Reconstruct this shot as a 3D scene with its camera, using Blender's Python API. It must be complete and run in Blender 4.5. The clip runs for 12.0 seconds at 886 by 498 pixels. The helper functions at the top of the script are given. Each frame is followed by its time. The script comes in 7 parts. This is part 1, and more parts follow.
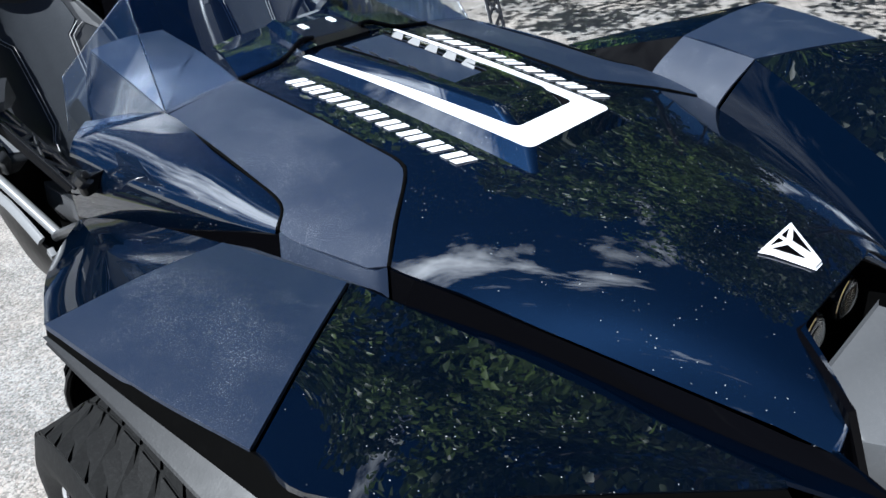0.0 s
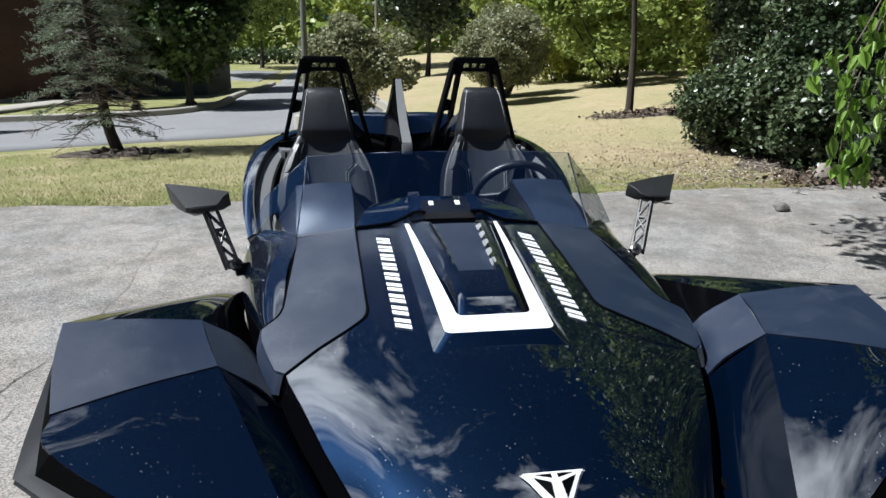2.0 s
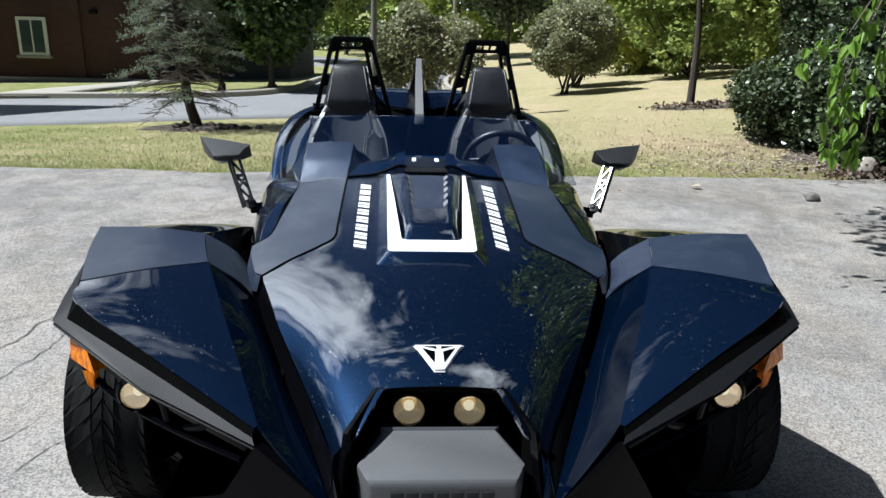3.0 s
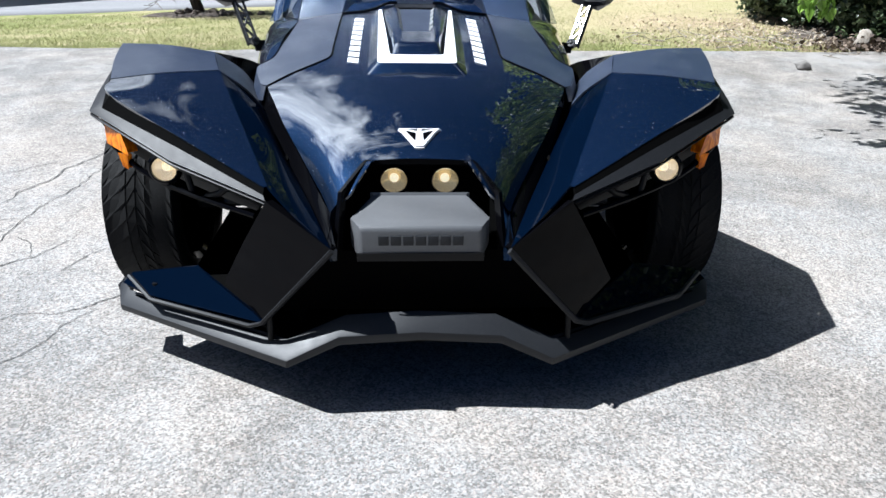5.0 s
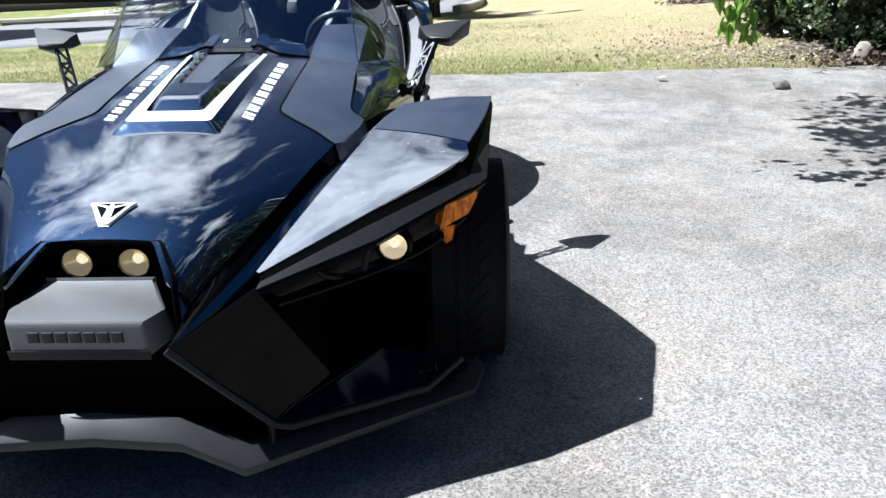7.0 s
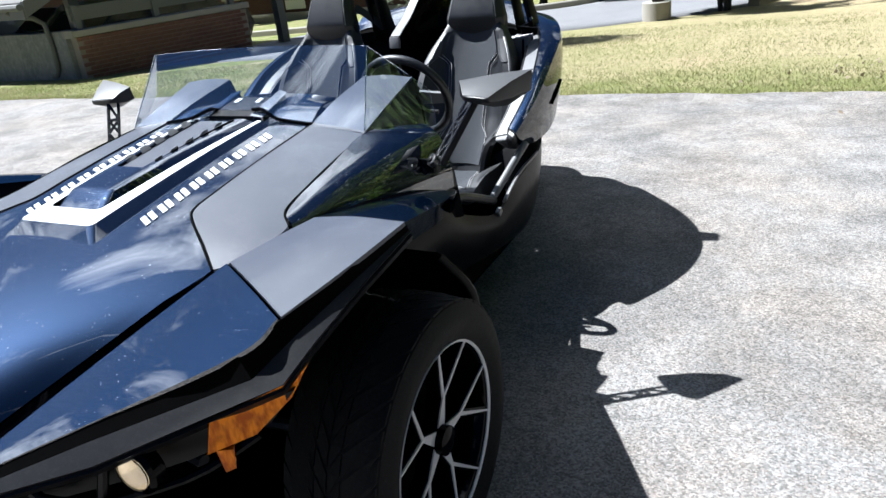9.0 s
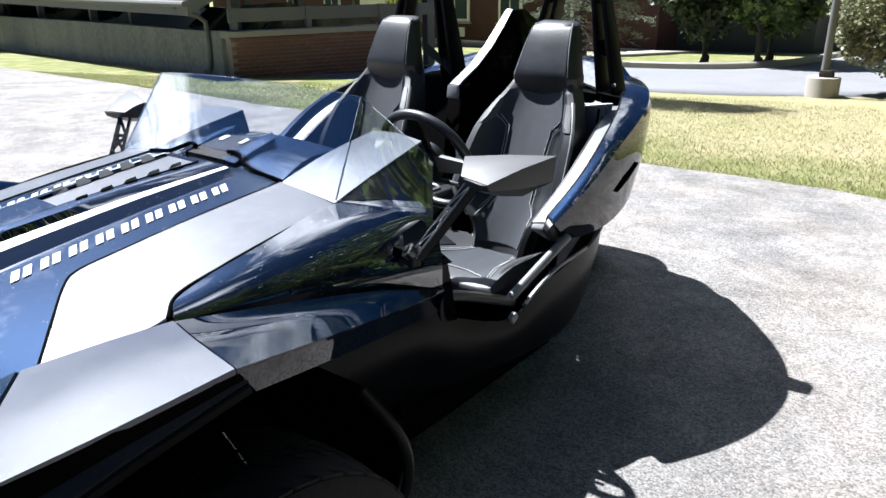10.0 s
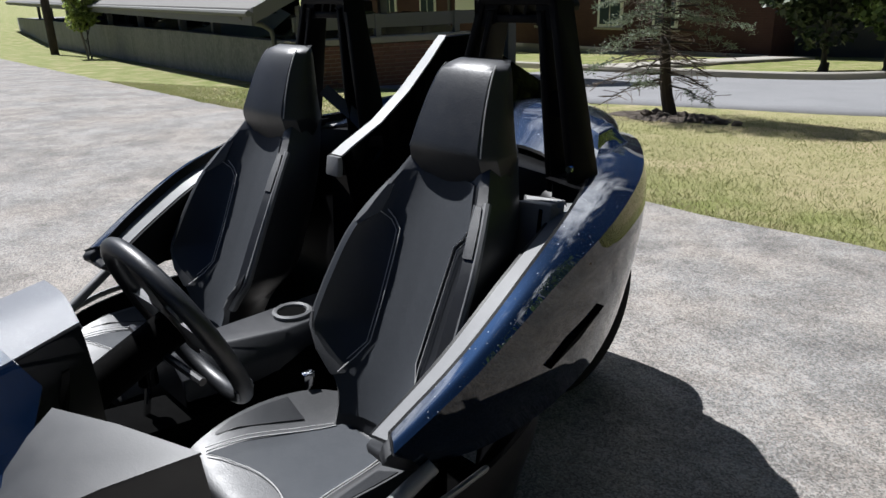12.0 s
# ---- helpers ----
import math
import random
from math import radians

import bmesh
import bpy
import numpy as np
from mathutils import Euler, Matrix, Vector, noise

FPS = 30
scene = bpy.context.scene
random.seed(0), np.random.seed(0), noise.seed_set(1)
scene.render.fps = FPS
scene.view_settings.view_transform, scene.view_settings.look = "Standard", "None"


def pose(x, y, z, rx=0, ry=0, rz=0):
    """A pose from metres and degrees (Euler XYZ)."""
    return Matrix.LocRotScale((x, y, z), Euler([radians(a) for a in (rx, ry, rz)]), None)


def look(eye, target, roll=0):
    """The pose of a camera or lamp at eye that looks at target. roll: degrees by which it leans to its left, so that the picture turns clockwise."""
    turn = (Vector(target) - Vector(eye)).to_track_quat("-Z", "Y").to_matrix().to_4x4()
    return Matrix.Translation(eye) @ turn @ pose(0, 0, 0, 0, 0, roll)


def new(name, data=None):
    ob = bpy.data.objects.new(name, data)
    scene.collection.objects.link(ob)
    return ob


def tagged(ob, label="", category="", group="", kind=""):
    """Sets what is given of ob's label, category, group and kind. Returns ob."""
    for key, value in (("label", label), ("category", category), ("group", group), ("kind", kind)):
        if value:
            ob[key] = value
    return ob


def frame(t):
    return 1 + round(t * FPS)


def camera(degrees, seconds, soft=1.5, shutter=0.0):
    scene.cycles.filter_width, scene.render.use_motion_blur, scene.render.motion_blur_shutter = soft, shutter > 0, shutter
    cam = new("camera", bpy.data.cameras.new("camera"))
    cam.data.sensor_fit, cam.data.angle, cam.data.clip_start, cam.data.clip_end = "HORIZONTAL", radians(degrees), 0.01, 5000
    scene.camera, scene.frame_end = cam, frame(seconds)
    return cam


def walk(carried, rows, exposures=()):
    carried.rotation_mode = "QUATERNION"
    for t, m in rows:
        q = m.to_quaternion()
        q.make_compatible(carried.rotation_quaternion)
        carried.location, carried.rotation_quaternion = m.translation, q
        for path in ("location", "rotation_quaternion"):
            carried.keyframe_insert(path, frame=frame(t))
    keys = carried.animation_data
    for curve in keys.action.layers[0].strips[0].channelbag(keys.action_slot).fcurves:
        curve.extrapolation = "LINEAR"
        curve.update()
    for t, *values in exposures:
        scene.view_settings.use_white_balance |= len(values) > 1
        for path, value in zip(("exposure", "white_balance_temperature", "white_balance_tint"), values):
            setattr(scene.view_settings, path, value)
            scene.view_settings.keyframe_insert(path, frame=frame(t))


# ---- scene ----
cam = camera(62.24, 12.0)
PATH = [
    (0, pose(-1.138, -0.891, 1.360, 60.13, 4.19, -45.42)),
    (0.5, pose(-0.986, -1.017, 1.416, 67.23, 1.77, -28.49)),
    (1, pose(-0.758, -1.156, 1.471, 72.67, -2.29, -14.94)),
    (1.5, pose(-0.503, -1.363, 1.508, 74.56, -1.04, -9.32)),
    (2, pose(-0.413, -1.635, 1.524, 72.82, -0.85, -9.59)),
    (2.5, pose(-0.249, -1.898, 1.522, 73.86, -0.32, -4.99)),
    (3, pose(-0.100, -2.149, 1.512, 71.96, -1.62, -3.07)),
    (3.5, pose(-0.110, -2.394, 1.479, 70.02, -0.41, -1.35)),
    (3.7, pose(-0.102, -2.450, 1.454, 67.09, -0.37, -1.83)),
    (5.3, pose(0.021, -2.583, 1.308, 64.71, -0.78, -2.78)),
    (5.5, pose(0.126, -2.596, 1.324, 65.77, 0.56, -2.69)),
    (6, pose(0.505, -2.605, 1.356, 66.21, -1.85, -1.97)),
    (6.5, pose(0.736, -2.447, 1.347, 67.53, -0.25, -0.22)),
    (7, pose(0.909, -2.243, 1.374, 65.64, 1.30, 1.54)),
    (7.2, pose(0.973, -2.181, 1.368, 65.19, 3.30, 3.37)),
    (8.8, pose(1.655, -1.294, 1.408, 65.51, 4.93, 23.59)),
    (9, pose(1.695, -1.187, 1.401, 66.37, 6.25, 25.41)),
    (9.5, pose(1.808, -0.837, 1.399, 68.55, 3.76, 35.89)),
    (10, pose(1.767, -0.524, 1.377, 69.60, 0.58, 38.41)),
    (10.5, pose(1.686, -0.188, 1.426, 71.36, 2.14, 38.79)),
    (11, pose(1.717, 0.134, 1.419, 71.72, 1.66, 44.86)),
    (11.5, pose(1.677, 0.420, 1.402, 71.20, 1.51, 45.69)),
    (12, pose(1.505, 0.726, 1.383, 69.97, 1.51, 46.54)),
]
walk(cam, PATH, [(0, 0.88, 5720, 6), (0.5, 1.34, 5800, 6), (1, 1.17, 5880, 6), (1.5, 0.75, 5950, 6), (2, 0.44, 5930, 7), (2.5, 0.5, 5900, 6), (3, 0.56, 5850, 6), (3.5, 0.5, 5850, 7), (3.7, 0.55, 5850, 7), (5.3, 1.12, 5700, 7), (6, 1.15, 5720, 7), (6.5, 1.06, 5700, 7), (7.2, 1.08, 5720, 7), (8.8, 1.1, 5780, 8), (9.5, 1.15, 5800, 8), (10, 1.3, 5850, 10), (10.5, 1.35, 5950, 10), (11, 0.95, 6050, 10), (11.5, 0.65, 6100, 10), (12, 0.45, 6050, 10)])

# ---- light ----
SUN = Vector((-0.664, 0.02, 1.0)).normalized()
world = bpy.data.worlds.new("sky")
scene.world = world
world.use_nodes = True
wn, wl = world.node_tree.nodes, world.node_tree.links
wn.clear()
sky = wn.new("ShaderNodeTexSky")
sky.sky_type, sky.sun_disc = "NISHITA", False
sky.sun_elevation, sky.sun_rotation = math.asin(SUN.z), radians(-88)
sky.air_density, sky.dust_density, sky.ozone_density = 1.0, 1.1, 2.2
cloud = wn.new("ShaderNodeTexNoise")
cloud.inputs["Scale"].default_value, cloud.inputs["Detail"].default_value = 3.3, 9
cloud.inputs["Roughness"].default_value, cloud.inputs["Distortion"].default_value = 0.62, 0.5
cover = wn.new("ShaderNodeMapRange")
cover.inputs["From Min"].default_value, cover.inputs["From Max"].default_value = 0.60, 0.80
wmix = wn.new("ShaderNodeMix")
wmix.data_type = "RGBA"
wmix.inputs["B"].default_value = (155, 156, 157, 1)
back = wn.new("ShaderNodeBackground")
back.inputs["Strength"].default_value = 0.0113
wout = wn.new("ShaderNodeOutputWorld")
# banks of broken cumulus in an otherwise clear sky
way_out = wn.new("ShaderNodeTexCoord").outputs["Generated"]
thick = cloud.outputs["Fac"]
for aim, lo, hi, gain in (((-0.44, 0.585, 0.68), 0.905, 0.98, 0.21), ((0.34, 0.195, 0.92), 0.95, 0.99, 0.125), ((-0.86, -0.06, 0.50), 0.92, 0.98, 0.21)):
    near = wn.new("ShaderNodeVectorMath")
    near.operation = "DOT_PRODUCT"
    near.inputs[1].default_value = aim
    wl.new(way_out, near.inputs[0])
    swell = wn.new("ShaderNodeMapRange")
    for key, value in (("From Min", lo), ("From Max", hi), ("To Min", 0.0), ("To Max", gain)):
        swell.inputs[key].default_value = value
    wl.new(near.outputs["Value"], swell.inputs["Value"])
    more = wn.new("ShaderNodeMath")
    wl.new(thick, more.inputs[0])
    wl.new(swell.outputs["Result"], more.inputs[1])
    thick = more.outputs[0]
wl.new(thick, cover.inputs["Value"])
wl.new(cover.outputs["Result"], wmix.inputs["Factor"])
deep = wn.new("ShaderNodeMix")
deep.data_type, deep.blend_type = "RGBA", "MULTIPLY"
deep.inputs["Factor"].default_value, deep.inputs["B"].default_value = 1.0, (0.46, 0.88, 1.55, 1)
wl.new(sky.outputs["Color"], deep.inputs["A"])
wl.new(deep.outputs["Result"], wmix.inputs["A"])
wl.new(wmix.outputs["Result"], back.inputs["Color"])
wl.new(back.outputs["Background"], wout.inputs["Surface"])
sun = new("sun", bpy.data.lights.new("sun", "SUN"))
sun.data.energy, sun.data.angle, sun.data.color = 6.1, radians(0.53), (1.0, 0.965, 0.92)
sun.rotation_mode = "QUATERNION"
sun.rotation_quaternion = SUN.to_track_quat("Z", "Y")


# ---- materials ----
class Mat:
    """A node material with a Principled shader and a few helpers to vary it."""

    def __init__(self, name, color, rough=0.5, metal=0.0, **more):
        self.m = bpy.data.materials.new(name)
        self.m.use_nodes = True
        self.n, self.l = self.m.node_tree.nodes, self.m.node_tree.links
        self.p = self.n["Principled BSDF"]
        self.p.inputs["Base Color"].default_value = (*color, 1)
        self.p.inputs["Roughness"].default_value = rough
        self.p.inputs["Metallic"].default_value = metal
        for key, value in more.items():
            self.p.inputs[key.replace("_", " ")].default_value = value
        self.coord = self.n.new("ShaderNodeTexCoord").outputs["Object"]

    def noise(self, scale, detail=3, rough=0.55, distort=0.0, stretch=None):
        t = self.n.new("ShaderNodeTexNoise")
        t.inputs["Scale"].default_value, t.inputs["Detail"].default_value = scale, detail
        t.inputs["Roughness"].default_value, t.inputs["Distortion"].default_value = rough, distort
        self.l.new(self.mapped(stretch), t.inputs["Vector"])
        return t.outputs["Fac"]

    def mapped(self, stretch):
        if not stretch:
            return self.coord
        mp = self.n.new("ShaderNodeMapping")
        mp.inputs["Scale"].default_value = stretch
        self.l.new(self.coord, mp.inputs["Vector"])
        return mp.outputs["Vector"]

    def cells(self, scale, feature="F1", out="Distance", rand=1.0):
        t = self.n.new("ShaderNodeTexVoronoi")
        t.feature = feature
        t.inputs["Scale"].default_value, t.inputs["Randomness"].default_value = scale, rand
        self.l.new(self.coord, t.inputs["Vector"])
        return t.outputs[out]

    def ramp(self, fac, lo, hi, a=0.0, b=1.0):
        r = self.n.new("ShaderNodeMapRange")
        for k, v in (("From Min", lo), ("From Max", hi), ("To Min", a), ("To Max", b)):
            r.inputs[k].default_value = v
        self.l.new(fac, r.inputs["Value"])
        return r.outputs["Result"]

    def maths(self, op, a, b):
        r = self.n.new("ShaderNodeMath")
        r.operation = op
        for i, v in enumerate((a, b)):
            if isinstance(v, (int, float)):
                r.inputs[i].default_value = v
            else:
                self.l.new(v, r.inputs[i])
        return r.outputs[0]

    def mix(self, fac, a, b):
        r = self.n.new("ShaderNodeMix")
        r.data_type = "RGBA"
        if isinstance(fac, (int, float)):
            r.inputs["Factor"].default_value = fac
        else:
            self.l.new(fac, r.inputs["Factor"])
        for k, v in (("A", a), ("B", b)):
            if isinstance(v, tuple):
                r.inputs[k].default_value = (*v, 1)
            else:
                self.l.new(v, r.inputs[k])
        return r.outputs["Result"]

    def set(self, key, socket):
        self.l.new(socket, self.p.inputs[key])
        return self

    def bump(self, height, strength=0.3, distance=0.01):
        b = self.n.new("ShaderNodeBump")
        b.inputs["Strength"].default_value, b.inputs["Distance"].default_value = strength, distance
        self.l.new(height, b.inputs["Height"])
        self.l.new(b.outputs["Normal"], self.p.inputs["Normal"])
        return self

    def random(self):
        return self.n.new("ShaderNodeObjectInfo").outputs["Random"]

    def island(self):
        return self.n.new("ShaderNodeNewGeometry").outputs["Random Per Island"]


def make_paint():
    """Navy metallic paint under clear lacquer, with specks of dust."""
    navy = (0.0009, 0.0074, 0.024)
    k = Mat("navy_metallic_paint", navy, 0.50, 0.9, Coat_Weight=1.0, Coat_Roughness=0.01, Coat_IOR=2.3, Specular_IOR_Level=0.3)
    specks = k.ramp(k.cells(85), 0.06, 0.10, 1, 0)
    keep = k.ramp(k.noise(11, 2), 0.47, 0.56)
    dust = k.maths("MULTIPLY", specks, keep)
    flake = k.ramp(k.noise(900, 1), 0.35, 0.7, 0.8, 1.25)
    k.set("Metallic", k.ramp(dust, 0.2, 0.6, 0.9, 0.0))
    base = k.mix(flake, (0.0, 0.0, 0.0), navy)
    k.set("Base Color", k.mix(k.maths("MULTIPLY", dust, 0.65), base, (0.55, 0.55, 0.52)))
    k.set("Coat Roughness", k.ramp(k.noise(30, 3), 0.4, 0.8, 0.004, 0.02))
    return k.m


def make_grain(name, color, rough, scale=420, strength=0.25, dusty=0.05, gloss=0.5):
    k = Mat(name, color, rough, Specular_IOR_Level=gloss)
    grain = k.noise(scale, 2, 0.6)
    patches = k.ramp(k.noise(130, 4, 0.7), 0.45, 0.75)
    light = tuple(min(1, c + dusty) for c in color)
    k.set("Base Color", k.mix(k.maths("MULTIPLY", patches, k.ramp(grain, 0.4, 0.7)), color, light))
    k.set("Roughness", k.ramp(k.noise(40, 3), 0.3, 0.7, rough - 0.03, rough + 0.03))
    k.bump(grain, strength, 0.002)
    return k.m


PAINT = make_paint()


def make_textured():
    """Blue-black moulded plastic with a fine pebbled skin and pale dust caught in it."""
    k = Mat("textured_navy_plastic", (0.004, 0.008, 0.018), 0.45, Specular_IOR_Level=0.95)
    grain = k.noise(650, 2, 0.6)
    dust = k.maths("MULTIPLY", k.ramp(grain, 0.585, 0.66), k.ramp(k.noise(5, 5, 0.65), 0.48, 0.66, 0.04, 1.0))
    k.set("Base Color", k.mix(k.maths("MULTIPLY", dust, 0.5), (0.0026, 0.0100, 0.030), (0.5, 0.53, 0.58)))
    k.set("Roughness", k.ramp(k.noise(14, 4), 0.3, 0.7, 0.43, 0.48))
    k.bump(grain, 0.22, 0.002)
    return k.m


MATTE = make_textured()
PLASTIC = make_grain("satin_black_plastic", (0.004, 0.004, 0.0045), 0.40, 300, 0.10, 0.002, 0.18)
GREY = make_grain("grey_moulded_plastic", (0.16, 0.162, 0.166), 0.42, 350, 0.2, 0.05)
GLOSS = Mat("gloss_black_trim", (0.0015, 0.0015, 0.002), 0.3, Coat_Weight=0.28, Coat_Roughness=0.04, Coat_IOR=1.36, Specular_IOR_Level=0.0).m
# near-black, so the shade of recesses and gaps is put into the colour
CAVITY = make_grain("shade_black_liner", (0.0012, 0.0012, 0.0012), 0.8, 60, 0.2, 0.001, 0.03)
VINYL = make_grain("black_seat_vinyl", (0.0085, 0.0095, 0.0118), 0.42, 260, 0.2, 0.006, 0.7)
FABRIC = make_grain("charcoal_seat_fabric", (0.028, 0.0325, 0.040), 0.72, 520, 0.35, 0.012)
SIDEV = make_grain("grey_seat_vinyl", (0.060, 0.061, 0.064), 0.46, 260, 0.3, 0.02, 0.6)
# pale grey trim, also the seat vinyl's copy with sunlight in its colour
EDGEV = make_grain("pale_grey_lit_edge", (0.15, 0.152, 0.156), 0.42, 260, 0.2, 0.03, 0.6)
ARMREST = make_grain("satin_grey_console", (0.021, 0.022, 0.025), 0.45, 300, 0.1, 0.01, 0.4)
THREAD = make_grain("pale_stitching", (0.42, 0.42, 0.42), 0.8, 400, 0.3, 0.05)
RUBBER = make_grain("tyre_rubber", (0.009, 0.009, 0.009), 0.70, 150, 0.3, 0.012, 0.12)
SILVER = make_grain("machined_aluminium", (0.62, 0.62, 0.63), 0.35, 200, 0.05, 0.05)
DECAL = make_grain("white_decal", (0.72, 0.73, 0.75), 0.35, 300, 0.05, 0.05)
CHROME = Mat("chrome", (0.85, 0.85, 0.86), 0.08, 1.0).m
STEEL = make_grain("painted_black_tube", (0.03, 0.03, 0.032), 0.32, 200, 0.05, 0.02)
LIP = make_grain("weathered_black_lip", (0.009, 0.0095, 0.011), 0.46, 350, 0.07, 0.014, 0.24)
TUB = make_grain("satin_black_tub", (0.0018, 0.0018, 0.0022), 0.36, 60, 0.04, 0.001, 0.12)
SPLIT = make_grain("grey_splitter_plastic", (0.013, 0.014, 0.016), 0.46, 350, 0.08, 0.01, 0.28)


def make_amber():
    """Moulded amber lens with fine upright ribs and darker patches of housing behind."""
    k = Mat("amber_lens", (0.5, 0.09, 0.001), 0.4, Coat_Weight=0.2, Coat_Roughness=0.02, Specular_IOR_Level=0.05)
    ribs = k.ramp(k.noise(55, 2, 0.5, 0.0, (1.6, 1.6, 0.35)), 0.38, 0.62)
    c = k.mix(ribs, (0.42, 0.085, 0.0004), (0.80, 0.24, 0.003))
    k.set("Base Color", k.mix(k.ramp(k.noise(22, 3), 0.54, 0.68, 0, 0.6), c, (0.16, 0.026, 0.0002)))
    k.bump(ribs, 0.25, 0.003)
    return k.m


AMBER = make_amber()
LENS = Mat("clear_lamp_lens", (0.9, 0.9, 0.88), 0.03, Transmission_Weight=1.0, IOR=1.25).m
WARM = Mat("lit_fog_reflector", (0.50, 0.38, 0.20), 0.25, 1.0, Emission_Color=(1, 0.74, 0.40, 1), Emission_Strength=0.10).m
BULB = Mat("lit_headlamp_reflector", (0.55, 0.48, 0.38), 0.2, 1.0, Emission_Color=(1, 0.74, 0.44, 1), Emission_Strength=0.30).m
GLOW = Mat("lit_bulb", (0.9, 0.85, 0.7), 0.3, Emission_Color=(1, 0.82, 0.52, 1), Emission_Strength=0.45).m
SATIN = make_grain("satin_mirror_shell", (0.008, 0.0085, 0.010), 0.46, 500, 0.05, 0.006, 0.7)
NOSE = make_grain("grey_nose_plastic", (0.078, 0.080, 0.084), 0.44, 350, 0.2, 0.03, 0.6)
FLANK = Mat("navy_flank_paint", (0.0008, 0.0030, 0.0085), 0.3, Coat_Weight=0.9, Coat_Roughness=0.02, Coat_IOR=1.47, Specular_IOR_Level=0.0).m
NAVY = Mat("navy_winglet_paint", (0.0005, 0.0022, 0.007), 0.3, Coat_Weight=0.3, Coat_Roughness=0.02, Coat_IOR=1.45, Specular_IOR_Level=0.0).m
STALK = make_grain("satin_black_stalk", (0.008, 0.008, 0.009), 0.25, 300, 0.05, 0.01, 1.0)
HOOP = make_grain("satin_black_hoop", (0.0025, 0.0025, 0.003), 0.45, 300, 0.08, 0.001, 0.08)
MIRROR = Mat("mirror_glass", (0.9, 0.9, 0.9), 0.01, 1.0).m
PAPER = make_grain("white_sticker", (0.7, 0.7, 0.68), 0.5, 100, 0.02, 0.05)


def make_shield():
    k = Mat("tinted_acrylic", (0.90, 0.95, 1.0), 0.02, Transmission_Weight=1.0, IOR=1.42, Coat_Weight=1.0, Coat_Roughness=0.02, Coat_IOR=2.0)
    k.set("Roughness", k.ramp(k.noise(6, 5), 0.45, 0.8, 0.005, 0.03))
    return k.m


SHIELD = make_shield()


# ---- shaping helpers ----
def part(name, bm, material, parent=None, label="", smooth=32):
    """Link a bmesh as one mesh object under a thing or a part."""
    bmesh.ops.recalc_face_normals(bm, faces=bm.faces)
    me = bpy.data.meshes.new(name)
    bm.to_mesh(me)
    bm.free()
    me.materials.append(material)
    if smooth:
        me.shade_smooth()
        me.set_sharp_from_angle(angle=radians(smooth))
    ob = new(name, me)
    ob.parent = parent
    return tagged(ob, label)


def thing(name, place, label, category, group="", kind=""):
    """An Empty that carries the parts of one thing."""
    ob = new(name)
    ob.empty_display_size = 0.1
    ob.matrix_basis = place if isinstance(place, Matrix) else Matrix.Translation(place)
    return tagged(ob, label, category, group, kind)


def flip(points, s):
    return [Vector((p[0] * s, p[1], p[2])) for p in points]


def spline(points, n):
    """Points along a smooth curve through the given ones, n steps between two of them."""
    pts = [Vector(p) for p in points]
    if n <= 1 or len(pts) < 3:
        return [a.lerp(b, i / max(n, 1)) for a, b in zip(pts, pts[1:]) for i in range(max(n, 1))] + [pts[-1]]
    ext = [pts[0] * 2 - pts[1], *pts, pts[-1] * 2 - pts[-2]]
    out = []
    for i in range(1, len(ext) - 2):
        p0, p1, p2, p3 = ext[i - 1:i + 3]
        for j in range(n):
            t = j / n
            out.append(0.5 * (2 * p1 + (p2 - p0) * t + (2 * p0 - 5 * p1 + 4 * p2 - p3) * t * t + (3 * p1 - p0 - 3 * p2 + p3) * t ** 3))
    return out + [pts[-1]]


def weld_grid(bm, grid, close_u=False):
    vs = [[bm.verts.new(p) for p in row] for row in grid]
    for a, b in zip(vs, vs[1:]):
        k = len(a)
        for i in range(k if close_u else k - 1):
            quad = [a[i], a[(i + 1) % k], b[(i + 1) % k], b[i]]
            if len({v.co.to_tuple(6) for v in quad}) >= 3:
                bm.faces.new(quad)
    return vs


def sheet(grid, thick, down=Vector((0, 0, -1))):
    """A closed shell from a grid of points: the surface, its underside and the rim."""
    bm = bmesh.new()
    rows, cols = len(grid), len(grid[0])

    def normal(i, j):
        du = grid[i][min(j + 1, cols - 1)] - grid[i][max(j - 1, 0)]
        dv = grid[min(i + 1, rows - 1)][j] - grid[max(i - 1, 0)][j]
        n = du.cross(dv)
        n = n.normalized() if n.length > 1e-9 else Vector((0, 0, 1))
        return n if n.dot(down) > 0 else -n

    top = weld_grid(bm, grid)
    low = weld_grid(bm, [[grid[i][j] + normal(i, j) * thick for j in range(cols)] for i in range(rows)])
    rim = [(0, j) for j in range(cols)] + [(i, cols - 1) for i in range(1, rows)]
    rim += [(rows - 1, j) for j in range(cols - 2, -1, -1)] + [(i, 0) for i in range(rows - 2, 0, -1)]
    for (a, b), (c, d) in zip(rim, rim[1:] + rim[:1]):
        quad = [top[a][b], top[c][d], low[c][d], low[a][b]]
        bm.faces.new(quad)
    bmesh.ops.remove_doubles(bm, verts=bm.verts, dist=1e-5)
    return bm


def patch(rows, nu=4, nv=4, thick=0.006, s=1, down=(0, 0, -1)):
    """A panel through rows of points, smoothly curved both ways."""
    lines = [spline(flip(r, s), nu) for r in rows]
    cols = [spline([ln[j] for ln in lines], nv) for j in range(len(lines[0]))]
    grid = [[c[i] for c in cols] for i in range(len(cols[0]))]
    d = Vector(down)
    d.x *= s
    return sheet(grid, thick, d)


